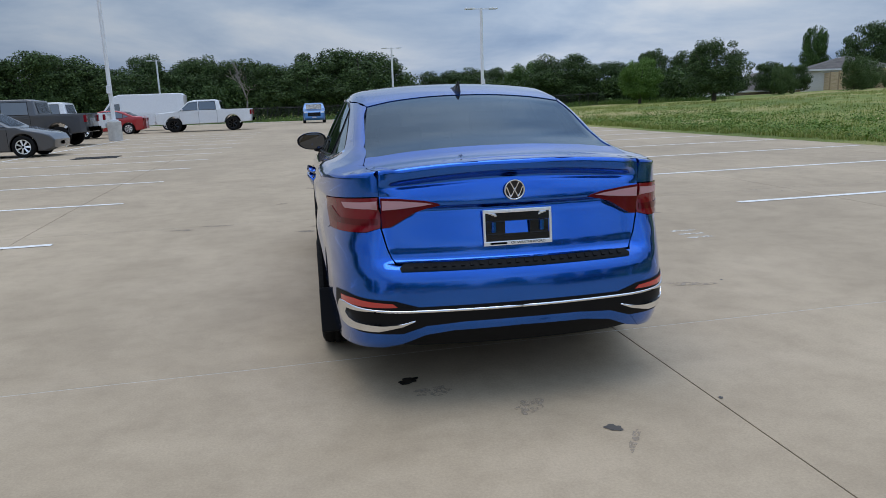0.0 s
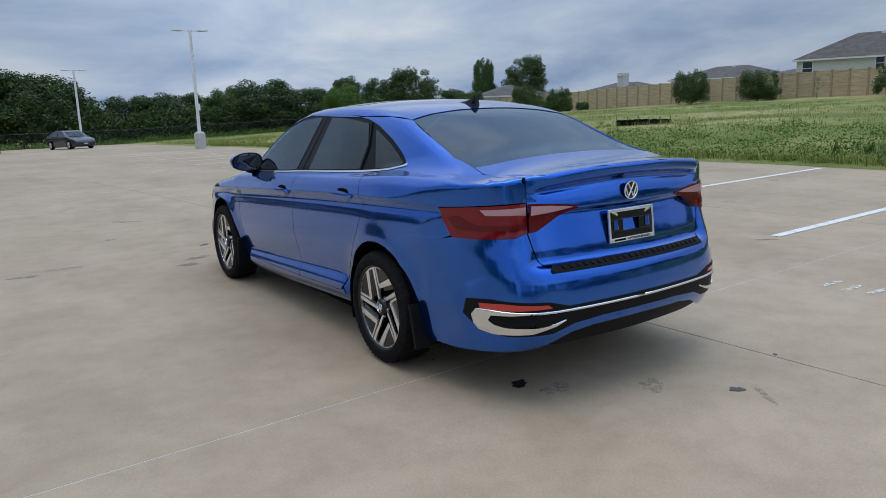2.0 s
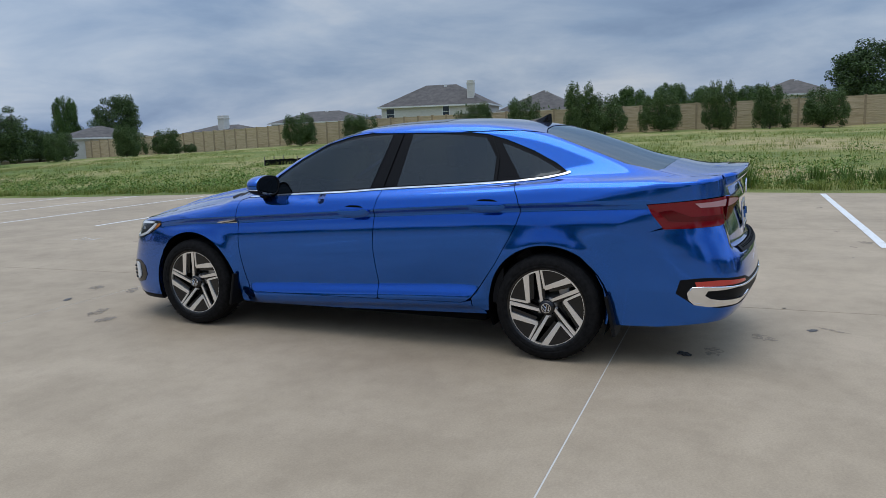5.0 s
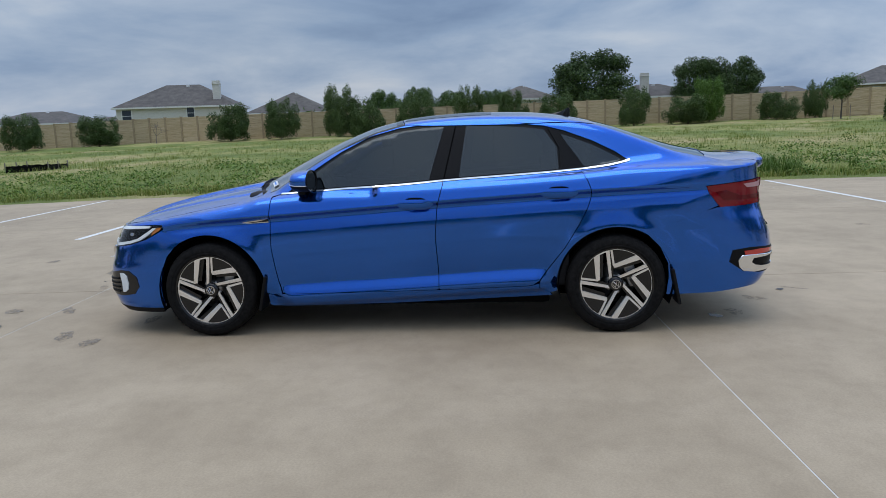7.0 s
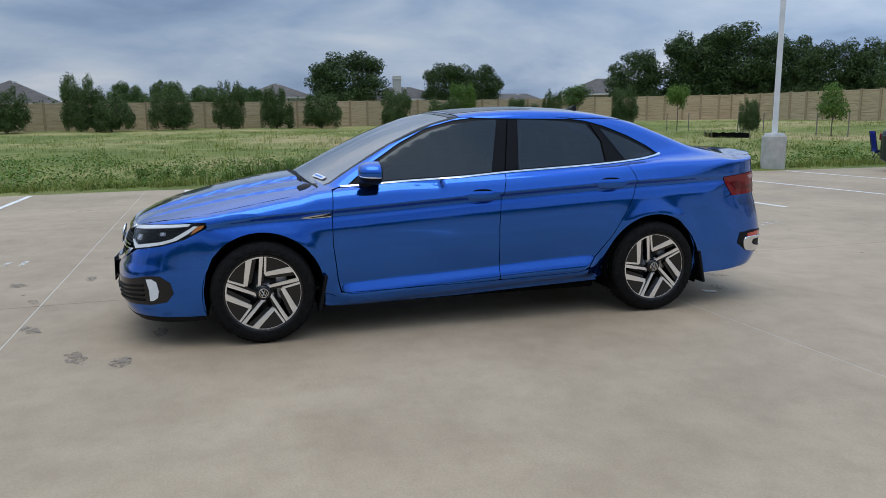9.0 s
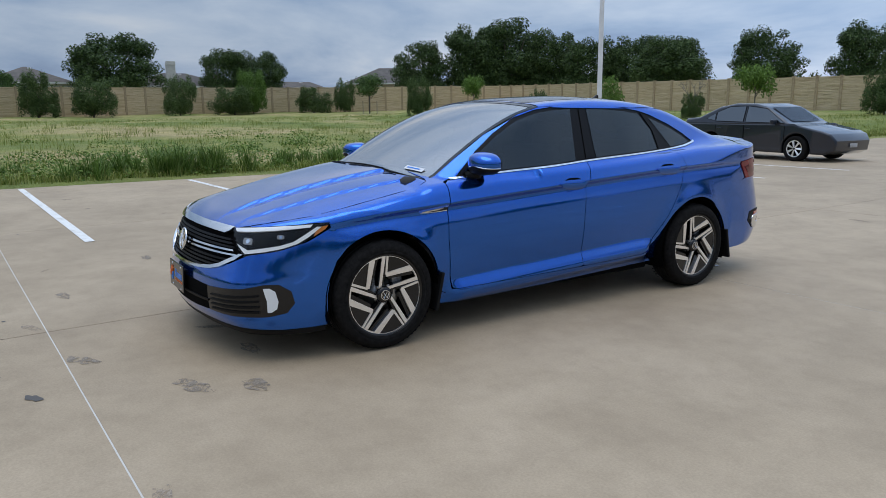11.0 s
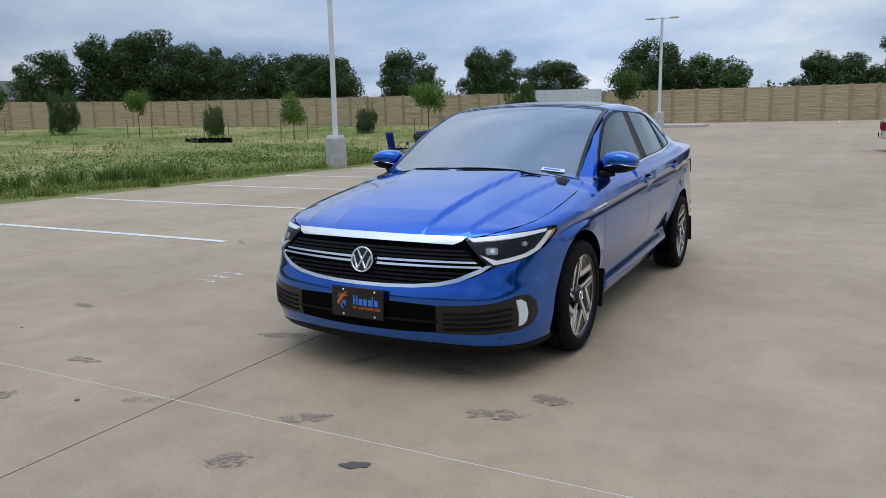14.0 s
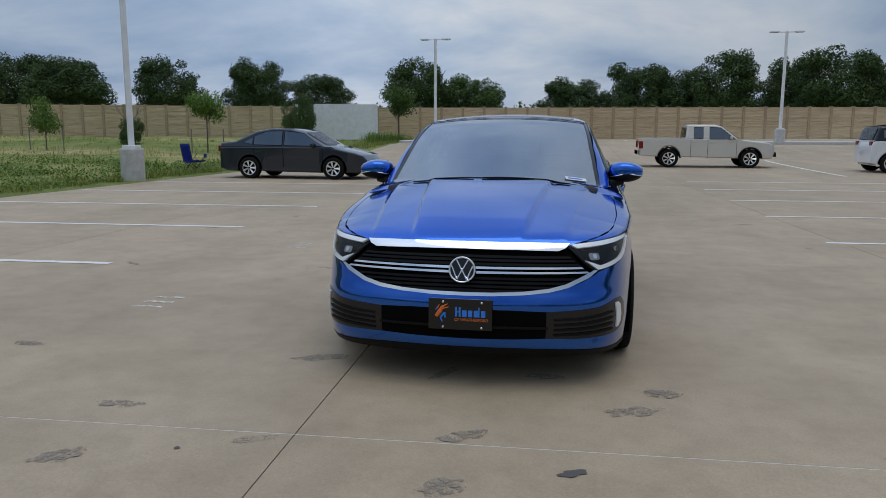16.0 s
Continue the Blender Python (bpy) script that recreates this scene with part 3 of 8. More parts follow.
def skin(view, uv):
    """Points of the skin seen along a view; uv: (y, z) side, (x, y) top, (x, z) front or rear, (angle, z) round an end."""
    u, v = uv[:, 0], uv[:, 1]
    if view == "side":
        return np.stack([-seek((u, v), 0, 0.0, 1.2), u, v], 1)
    if view == "top":
        lo = np.where(v < -2.2, 1.085 - 0.12 * np.minimum(np.abs(u), 0.64) ** 2, 0.3)
        return np.stack([u, v, seek((u, v), 2, lo, 1.7)], 1)
    if view == "front":
        return np.stack([u, seek((u, v), 1, 0.6, 2.6), v], 1)
    if view == "rear":
        return np.stack([u, seek((u, v), 1, -2.12, -2.8), v], 1)
    y0, sg = (1.2, 1) if view == "nose" else (-1.25, -1)
    n = len(u)
    lo, hi = np.full(n, 0.2), np.full(n, 1.9)
    for _ in range(34):
        mid = (lo + hi) / 2
        ins = body(-np.sin(u) * mid, y0 + sg * np.cos(u) * mid, v) < 0
        lo, hi = np.where(ins, mid, lo), np.where(ins, hi, mid)
    return np.stack([-np.sin(u) * lo, y0 + sg * np.cos(u) * lo, v], 1)


def around(view, pts):
    """Plan points (x, y, z) near an end, as (angle, z)."""
    y0, sg = (1.2, 1) if view == "nose" else (-1.25, -1)
    out = []
    for x, y, z in pts:
        if view == "tail" and abs(x) < 0.66:
            y = float(skin("rear", np.array([(x, z)]))[0, 1])
        out.append((math.atan2(-x, sg * (y - y0)), z))
    return out


def skin_normals(P):
    e = 0.002
    g = np.stack([body(P[:, 0] + e, P[:, 1], P[:, 2]) - body(P[:, 0] - e, P[:, 1], P[:, 2]),
                  body(P[:, 0], P[:, 1] + e, P[:, 2]) - body(P[:, 0], P[:, 1] - e, P[:, 2]),
                  body(P[:, 0], P[:, 1], P[:, 2] + e) - body(P[:, 0], P[:, 1], P[:, 2] - e)], 1)
    return g / np.maximum(np.linalg.norm(g, axis=1, keepdims=True), 1e-9)


def clip_half(poly, ax, lim, keep_low):
    out = []
    n = len(poly)
    for i in range(n):
        p, q = poly[i], poly[(i + 1) % n]
        pi, qi = (p[ax] <= lim, q[ax] <= lim) if keep_low else (p[ax] >= lim, q[ax] >= lim)
        if pi:
            out.append(p)
        if pi != qi:
            t = (lim - p[ax]) / (q[ax] - p[ax])
            r = [p[0] + (q[0] - p[0]) * t, p[1] + (q[1] - p[1]) * t]
            r[ax] = lim
            out.append(tuple(r))
    return out


def soften(poly, r=0.02, n=3):
    """Rounds the corners of a polygon."""
    out = []
    k = len(poly)
    for i in range(k):
        a, b, c = (Vector(poly[(i + d) % k]) for d in (-1, 0, 1))
        d0, d1 = (a - b).length, (c - b).length
        q0, q1 = b + (a - b) * min(0.45, r / max(d0, 1e-6)), b + (c - b) * min(0.45, r / max(d1, 1e-6))
        for j in range(n + 1):
            t = j / n
            out.append(tuple(q0 * (1 - t) ** 2 + b * 2 * t * (1 - t) + q1 * t * t))
    return out


def refine(poly, step):
    out = []
    for p, q in zip(poly, poly[1:] + poly[:1]):
        m = max(1, int(math.hypot(q[0] - p[0], q[1] - p[1]) / step))
        out += [(p[0] + (q[0] - p[0]) * j / m, p[1] + (q[1] - p[1]) * j / m) for j in range(m)]
    return out


def panel(name, view, poly, step=0.04, lift=0.0, thick=0.02, mirror=False, fn=None, fine=0.0):
    """A mesh of the skin inside a polygon of a view, with rims of its own thickness; mirror: the other flank's."""
    vstep = fine or step
    poly = refine([tuple(p) for p in poly], min(step, vstep * 2) * 1.2)
    shear = view == "side" and fine > 0
    if shear:
        # the grid runs along the shoulder line
        poly = [(a, b - float(TORN(a))) for a, b in poly]
    us = [p[0] for p in poly]
    vs = [p[1] for p in poly]
    cells = []
    for i in range(int((max(us) - min(us)) / step) + 1):
        u0 = min(us) + i * step
        col = clip_half(clip_half(poly, 0, u0, False), 0, u0 + step, True)
        if len(col) < 3:
            continue
        for j in range(int((max(vs) - min(vs)) / vstep) + 1):
            v0 = min(vs) + j * vstep
            if v0 > max(p[1] for p in col) or v0 + vstep < min(p[1] for p in col):
                continue
            c = clip_half(clip_half(col, 1, v0, False), 1, v0 + vstep, True)
            if len(c) >= 3:
                cells.append(c)
    index, uv, faces = {}, [], []
    for c in cells:
        f = []
        for p in c:
            key = (round(p[0], 5), round(p[1], 5))
            if key not in index:
                index[key] = len(uv)
                uv.append(key)
            if not f or f[-1] != index[key]:
                f.append(index[key])
        if len(f) > 1 and f[0] == f[-1]:
            f.pop()
        if len(set(f)) >= 3 and len(set(f)) == len(f):
            ar = sum(uv[a][0] * uv[b][1] - uv[b][0] * uv[a][1] for a, b in zip(f, f[1:] + f[:1]))
            if abs(ar) > 1e-8:
                faces.append(f if ar > 0 else f[::-1])
    uva = np.array(uv)
    if shear:
        uva[:, 1] += TORN(uva[:, 0])
    P = skin(view, uva)
    N = skin_normals(P)
    P = P + N * lift
    if fn is not None:
        P, N = fn(P, N)
    # face order that makes normals point out
    if sum(np.cross(P[f[1]] - P[f[0]], P[f[2]] - P[f[0]]) @ N[f[0]] for f in faces) < 0:
        faces = [f[::-1] for f in faces]
    edges = {}
    for f in faces:
        for a, b in zip(f, f[1:] + f[:1]):
            edges[(a, b)] = edges.get((a, b), 0) + 1
    rim = [(a, b) for (a, b) in edges if (b, a) not in edges]
    nv = len(P)
    low, top = {}, {}
    extra, en = [], []
    for a in {q for e in rim for q in e}:
        top[a] = nv + len(extra)
        extra.append(P[a])
        low[a] = nv + len(extra)
        extra.append(P[a] - N[a] * thick)
    allp = np.concatenate([P, np.array(extra).reshape(-1, 3)]) if extra else P
    quads = [(top[b], top[a], low[a], low[b]) for a, b in rim] if thick else []
    if mirror:
        allp = allp * np.array([-1, 1, 1])
        N = N * np.array([-1, 1, 1])
        faces = [f[::-1] for f in faces]
        quads = [q[::-1] for q in quads]
    me = mesh_of(name, allp, faces + quads, True)
    loops = np.zeros((len(me.loops), 3))
    k = 0
    for f in faces:
        for q in f:
            loops[k] = N[q]
            k += 1
    for q in quads:
        a, b, c = allp[q[0]], allp[q[1]], allp[q[2]]
        n = np.cross(b - a, c - b)
        n = n / max(np.linalg.norm(n), 1e-9)
        loops[k:k + 4] = n
        k += 4
    me.normals_split_custom_set([tuple(v) for v in loops])
    return me


car = thing("sedan", "metallic blue four-door sedan parked on the concrete", "car", Matrix.Translation((0.025, 0, 0)) @ Matrix.Diagonal((1.029, 1, 1, 1)))


def skin_part(name, view, poly, material, parent=None, label="", both=False, **kw):
    """One panel of the sedan, and its twin on the other flank if both."""
    out = []
    for m in ([False, True] if both else [False]):
        out.append(part(name, panel(name, view, poly, mirror=m, **kw), material, (parent[1 if m else 0] if isinstance(parent, list) else parent) or car, label))
    return out if both else out[0]


def arc(cy, r, a0, a1, n=14, cz=WHEEL_R):
    return [(cy + r * math.cos(radians(a0 + (a1 - a0) * i / n)), cz + r * math.sin(radians(a0 + (a1 - a0) * i / n))) for i in range(n + 1)]


belt = pchip([-1.46, -1.31, -1.03, -0.255, 0.066, 0.44, 0.86, 0.95], [1.098, 1.068, 1.044, 1.004, 0.982, 0.966, 0.938, 0.930])
dlo_top = [(0.80, 0.945), (0.61, 1.103), (0.449, 1.205), (0.254, 1.302), (0.064, 1.351), (-0.123, 1.372), (-0.308, 1.377), (-0.565, 1.372), (-0.747, 1.359), (-0.91, 1.338), (-1.036, 1.304), (-1.216, 1.234), (-1.359, 1.161), (-1.445, 1.100)]


def belt_run(a, b, n=8, dz=0.0):
    return [(a + (b - a) * i / n, float(belt(a + (b - a) * i / n)) + dz) for i in range(n + 1)]


def dlo(y):
    ys = [p[0] for p in dlo_top][::-1]
    zs = [p[1] for p in dlo_top][::-1]
    return float(np.interp(y, ys, zs))


# flank panels
BONNET_EDGE = [(0.728, 0.985), (0.746, 1.03), (0.757, 1.15), (0.765, 1.35), (0.762, 1.55), (0.742, 1.72), (0.715, 1.84), (0.66, 1.955), (0.60, 2.02), (0.505, 2.083)]
DECK_EDGE = [(0.617, -1.935), (0.632, -2.03), (0.624, -2.12), (0.608, -2.22)]
PILLAR_EDGE = [(0.70, -1.475), (0.735, -1.55), (0.752, -1.70), (0.742, -1.85), (0.70, -1.97), (0.632, -2.03)]


WIND_EDGE = [(0.700, 0.965), (0.688, 0.90), (0.668, 0.75), (0.640, 0.5), (0.612, 0.2), (0.598, 0.02)]
ROOF_EDGE = [(0.600, -0.02), (0.612, -0.2), (0.617, -0.5), (0.610, -0.85), (0.582, -1.1), (0.548, -1.262)]
BACK_EDGE = [(0.552, -1.30), (0.580, -1.5), (0.606, -1.75), (0.617, -1.935)]


def deck_end(x):
    # where the deck rolls over into the rear face
    z = 1.102 - 0.075 * (x / 0.8) ** 2.5
    return float(skin("rear", np.array([(-x, z)]))[0, 1]) + 0.011


DECK_EDGE.append((0.590, deck_end(0.590)))


def side_of(edge):
    # the edge's course in the side view
    P = skin("top", np.array([(-x, y) for x, y in edge]))
    return [(float(p[1]), float(p[2])) for p in P]


front_door = [(0.893, 0.925), (0.903, 0.79), (0.905, 0.60), (0.878, 0.371), (0.858, 0.290), (0.84, 0.282), (-0.18, 0.296), (-0.196, 0.304), (-0.195, 0.43), (-0.184, 0.65), (-0.199, 0.835), (-0.24, 0.99)] + belt_run(-0.24, 0.86)
rear_door = belt_run(-1.128, -0.245) + [(-0.245, 0.99), (-0.204, 0.835), (-0.189, 0.65), (-0.2, 0.43), (-0.201, 0.304), (-0.215, 0.296), (-0.78, 0.310), (-0.815, 0.318), (-0.854, 0.345), (-1.018, 0.562), (-1.11, 0.715), (-1.161, 0.813), (-1.184, 0.88), (-1.184, 0.925), (-1.165, 0.98)]
doors = []
doors += [skin_part("front_door", "side", front_door, BLUE, both=True, step=0.04, fine=0.010)]
doors += [skin_part("rear_door", "side", rear_door, BLUE, both=True, step=0.04, fine=0.010)]
bonnet_side = side_of(BONNET_EDGE)
fender = [(0.898, 0.93), (0.908, 0.79), (0.910, 0.60), (0.884, 0.371), (0.864, 0.27), (0.905, 0.262)] + arc(1.343, 0.376, 185, 95, 14) + arc(1.343, 0.376, 95, 52, 8)[1:] + [(1.645, 0.70), (1.655, 0.763), (1.74, 0.763), (1.80, 0.759), (1.92, 0.753), (2.02, 0.744)] + bonnet_side[:-1][::-1] + [(0.95, 0.965)]
skin_part("front_fender", "side", fender, BLUE, both=True, step=0.04, fine=0.010)
lid_side = [(float(p[1]), float(p[2])) for p in skin("rear", np.array([(-0.594, 1.045), (-0.592, 1.01), (-0.590, 0.967)]))]
quarter = belt_run(-1.132, -1.44) + [(-1.452, 1.105)] + side_of(PILLAR_EDGE[:-1]) + side_of([(x + 0.003, y) for x, y in DECK_EDGE[1:]]) + lid_side + [(-2.2, 0.958), (-2.08, 0.947), (-1.90, 0.932), (-1.93, 0.90), (-1.99, 0.805), (-1.564, 0.657)] + arc(-1.343, 0.374, 122, 60, 10) + arc(-1.343, 0.374, 60, -8, 12)[1:] + [(-0.93, 0.255), (-0.86, 0.285), (-0.86, 0.34), (-1.023, 0.562), (-1.115, 0.715), (-1.166, 0.813), (-1.189, 0.88), (-1.189, 0.925), (-1.17, 0.98)]
skin_part("rear_quarter_panel", "side", quarter, BLUE, both=True, step=0.02, fine=0.010)
sill = [(0.962, 0.280), (0.905, 0.258), (0.86, 0.279), (-0.2, 0.293), (-0.79, 0.307), (-0.855, 0.325), (-0.855, 0.29), (-0.925, 0.255), (-0.94, 0.235), (0.09, 0.20), (0.94, 0.19), (0.962, 0.20)]
skin_part("rocker_panel", "side", sill, BLUE, both=True, step=0.04, fine=0.010)

# cabin sides: roof rails in body colour, black surrounds and panes set a little lower
rail = dlo_top[1:] + [(-1.452, 1.105)] + side_of(PILLAR_EDGE) + side_of((WIND_EDGE + ROOF_EDGE + BACK_EDGE)[::-1]) + [(0.985, 0.985), (0.955, 0.962), (0.90, 0.932), (0.85, 0.945), (0.80, 0.952)]
skin_part("roof_rail", "side", rail, BLUE, both=True, step=0.03, fine=0.012)
def inset(y0, y1, d, n=10):
    return [(y0 + (y1 - y0) * i / n, dlo(y0 + (y1 - y0) * i / n) - d) for i in range(n + 1)]


surrounds = ([p for p in dlo_top[1:]] + inset(-1.43, 0.61, 0.030, 40),
             [(0.86, 0.941), (0.80, 0.945), (0.61, 1.103), (0.60, 1.07), (0.69, 0.985)],
             belt_run(0.84, -1.43, 24, 0.026) + belt_run(-1.43, 0.84, 24, 0.0),
             [(-0.225, 1.36), (-0.41, 1.36), (-0.355, 1.022), (-0.145, 1.008)],
             [(-0.885, 1.322), (-1.04, 1.28), (-1.16, 1.085), (-1.165, 1.062), (-0.975, 1.055), (-0.97, 1.20)],
             [(-1.375, 1.10), (-1.37, 1.15), (-1.445, 1.10), (-1.43, 1.09)])
for su in surrounds:
    skin_part("window_surround", "side", su, PILLAR_BLACK, both=True, step=0.04, lift=-0.006, thick=0.0)
front_pane = inset(0.70, -0.245, 0.022, 14) + [(-0.245, 1.35), (-0.152, 1.018)] + belt_run(-0.16, 0.74, 8, 0.02)
rear_pane = inset(-0.395, -0.905, 0.022) + [(-0.985, 1.20), (-0.99, 1.06)] + belt_run(-0.99, -0.345, 6, 0.02)
quarter_pane = [(-1.01, 1.283)] + inset(-1.06, -1.39, 0.026, 6) + [(-1.385, 1.105)] + belt_run(-1.36, -1.155, 3, 0.02) + [(-1.15, 1.08)]
for nm, po in (("front_window", front_pane), ("rear_window", rear_pane), ("quarter_window", quarter_pane)):
    skin_part(nm, "side", po, GLASS_DARK, both=True, step=0.05, lift=-0.003, thick=0)
chrome_line = belt_run(0.84, -1.40, 20, 0.011) + [(-1.447, 1.112), (-1.452, 1.100)] + belt_run(-1.43, 0.84, 20, 0.001)
skin_part("belt_moulding", "side", chrome_line, CHROME, both=True, label="thin chrome strip under the side windows", step=0.03, lift=0.004, thick=0.01)
pillar_gap = [(-0.322, 1.362), (-0.330, 1.362), (-0.250, 1.012), (-0.242, 1.012)]
skin_part("pillar_gap", "side", pillar_gap, VOID, both=True, step=0.05, lift=-0.004, thick=0)
divider = [(-0.930, 1.325), (-0.944, 1.32), (-1.008, 1.19), (-1.012, 1.055), (-1.002, 1.052), (-0.999, 1.195)]
skin_part("window_divider", "side", divider, BLACK_PLASTIC, both=True, step=0.05, lift=0.001, thick=0.006)

# top panels
hoodp = [(0, 1.112), (0.3, 1.096), (0.5, 1.060), (0.63, 1.014), (0.705, 0.986)] + [(x - 0.004, y) for x, y in BONNET_EDGE] + [(0.40, 2.12), (0.2, 2.15), (0, 2.155)]
hood_poly = hoodp + [(-x, y) for x, y in hoodp[::-1][1:-1]]
skin_part("bonnet", "top", hood_poly, BLUE, step=0.015, fine=0.03)
windp = [(0, 1.075), (0.3, 1.06), (0.55, 1.015)] + [(x - 0.004, y) for x, y in WIND_EDGE] + [(0.4, 0.055), (0.2, 0.075), (0, 0.08)]
wind_poly = windp + [(-x, y) for x, y in windp[::-1][1:-1]]
skin_part("windscreen", "top", wind_poly, GLASS_WIND, step=0.05, lift=-0.004, thick=0)
for fr in ([(-x + 0.003, y) for x, y in WIND_EDGE] + [(-x + 0.026, y) for x, y in WIND_EDGE[::-1]], [(x - 0.003, y) for x, y in WIND_EDGE] + [(x - 0.026, y) for x, y in WIND_EDGE[::-1]]):
    skin_part("windscreen_border", "top", fr, GLOSS_BLACK, step=0.04, lift=-0.002, thick=0)
skin_part("windscreen_border", "top", [(-0.57, 0.03), (-0.4, 0.055), (-0.2, 0.073), (0, 0.078), (0.2, 0.073), (0.4, 0.055), (0.57, 0.03), (0.57, 0.075), (0.4, 0.10), (0.2, 0.118), (0, 0.123), (-0.2, 0.118), (-0.4, 0.10), (-0.57, 0.075)], GLOSS_BLACK, step=0.04, lift=-0.002, thick=0)
cowlp = [(0, 1.116), (0.3, 1.100), (0.5, 1.064), (0.57, 1.04), (0.57, 1.00), (0.55, 1.005), (0.3, 1.05), (0, 1.065)]
skin_part("cowl", "top", cowlp + [(-x, y) for x, y in cowlp[::-1][1:-1]], BLACK_PLASTIC, step=0.05, lift=-0.012)
roofp = [(0, 0.074), (0.2, 0.069), (0.4, 0.049), (0.594, 0.014)] + [(x - 0.003, y) for x, y in ROOF_EDGE] + [(0.4, -1.225), (0.2, -1.205), (0, -1.2)]
roof_poly = roofp + [(-x, y) for x, y in roofp[::-1][1:-1]]
skin_part("roof", "top", roof_poly, BLUE, step=0.04)
sunroof = [(-0.46, 0.03), (0.46, 0.03), (0.50, -0.05), (0.50, -0.52), (0.46, -0.56), (-0.46, -0.56), (-0.50, -0.52), (-0.50, -0.05)]
skin_part("sunroof", "top", sunroof, GLOSS_BLACK, label="black glass sunroof panel", step=0.05, lift=0.0012, thick=0.002)
backp = [(0, -1.205), (0.2, -1.21), (0.4, -1.23), (0.545, -1.268)] + [(x - 0.004, y) for x, y in BACK_EDGE] + [(0.55, -1.955), (0.3, -1.975), (0, -1.98)]
back_poly = backp + [(-x, y) for x, y in backp[::-1][1:-1]]
skin_part("rear_windscreen", "top", back_poly, GLASS_DARK, step=0.05, lift=-0.004, thick=0)
deckp = [(0, -1.985), (0.3, -1.98), (0.55, -1.96)] + [(x - 0.004, y) for x, y in DECK_EDGE] + [(x, deck_end(x)) for x in (0.57, 0.55, 0.52, 0.49, 0.4, 0.3, 0.2, 0.1, 0.0)]
deck_poly = deckp + [(-x, y) for x, y in deckp[::-1][1:-1]]
skin_part("boot_lid_top", "top", deck_poly, BLUE, step=0.03)
lip_top = skin("top", np.array([(-x, y) for x, y in deckp[-9:][::-1] + [deckp[-10]]]))
lidp = [(-float(p[0]), float(p[2]) + 0.001) for p in lip_top] + [(0.590, 1.03), (0.589, 0.96), (0.584, 0.83), (0.562, 0.735), (0.545, 0.69), (0.53, 0.672), (0, 0.672)]
lid_poly = [(-x, z) for x, z in lidp] + [(x, z) for x, z in lidp[::-1][1:-1]]
skin_part("boot_lid", "rear", lid_poly, BLUE, step=0.03, fine=0.005)

# bumpers, wrapped round the ends
rb = around("tail", [(0, -2.4, 0.662), (-0.3, -2.4, 0.662), (-0.535, -2.36, 0.664), (-0.551, -2.35, 0.69), (-0.568, -2.35, 0.735), (-0.590, -2.32, 0.824), (-0.65, -2.2, 0.806), (-0.74, -2.1, 0.797), (-0.785, -1.99, 0.796), (-0.815, -1.90, 0.774), (-0.84, -1.75, 0.718), (-0.855, -1.575, 0.661), (-0.856, -1.543, 0.637),
                     (-0.86, -1.6295, 0.558), (-0.865, -1.694, 0.446), (-0.865, -1.7156, 0.35), (-0.86, -1.711, 0.235), (-0.82, -2.0, 0.24), (-0.74, -2.2, 0.262), (-0.6, -2.33, 0.276), (-0.52, -2.36, 0.300), (-0.42, -2.40, 0.348), (-0.30, -2.43, 0.366), (0, -2.44, 0.372)])
skin_part("rear_bumper", "tail", rb, BLUE, both=True, step=0.03, fine=0.015)
fb = around("nose", [(0, 2.25, 0.492), (-0.25, 2.23, 0.492), (-0.42, 2.18, 0.505), (-0.55, 2.1, 0.548), (-0.64, 2.03, 0.60), (-0.74, 1.9, 0.625), (-0.80, 1.78, 0.665), (-0.83, 1.65, 0.735), (-0.845, 1.592, 0.69), (-0.852, 1.577, 0.613),
                     (-0.86, 1.642, 0.55), (-0.863, 1.686, 0.46), (-0.865, 1.710, 0.36), (-0.86, 1.712, 0.195), (-0.80, 1.95, 0.192), (-0.62, 2.13, 0.202), (-0.42, 2.22, 0.212), (-0.2, 2.26, 0.216), (0, 2.27, 0.217)])
skin_part("front_bumper", "nose", fb, BLUE, both=True, step=0.03)

# ---- the sedan's lamps, trim and details ----
def both_front(half):
    """A front or rear view outline from its half with x >= 0, top centre first, bottom centre last."""
    return list(half) + [(-x, z) for x, z in half[::-1] if x > 1e-6]


# tail lamps
tl_outer = around("tail", [(-0.79, -1.90, 0.930), (-0.74, -2.08, 0.945), (-0.66, -2.2, 0.956), (-0.594, -2.27, 0.962), (-0.590, -2.28, 0.826), (-0.65, -2.22, 0.808), (-0.74, -2.1, 0.798), (-0.785, -1.99, 0.795), (-0.80, -1.93, 0.88)])
tails = skin_part("tail_lamp", "tail", tl_outer, RED_LENS, both=True, label="dark red wraparound tail lamp with a pale band", step=0.03, lift=0.006)
skin_part("clear_band", "tail", around("tail", [(-0.715, -2.12, 0.934), (-0.65, -2.2, 0.942), (-0.597, -2.27, 0.947), (-0.597, -2.27, 0.914), (-0.65, -2.2, 0.911), (-0.70, -2.14, 0.910)]), CLEAR_RED, tails, both=True, step=0.03, lift=0.009, thick=0.004)
skin_part("dark_band", "tail", around("tail", [(-0.765, -2.02, 0.90), (-0.73, -2.11, 0.862), (-0.60, -2.26, 0.868), (-0.60, -2.26, 0.84), (-0.74, -2.1, 0.835), (-0.775, -2.01, 0.84), (-0.785, -1.96, 0.89)]), RED_DARK, tails, both=True, step=0.03, lift=0.009, thick=0.004)
tl_in = [(-0.586, 0.962), (-0.50, 0.957), (-0.40, 0.946), (-0.345, 0.932), (-0.332, 0.922), (-0.385, 0.912), (-0.44, 0.895), (-0.50, 0.858), (-0.545, 0.83), (-0.582, 0.824)]


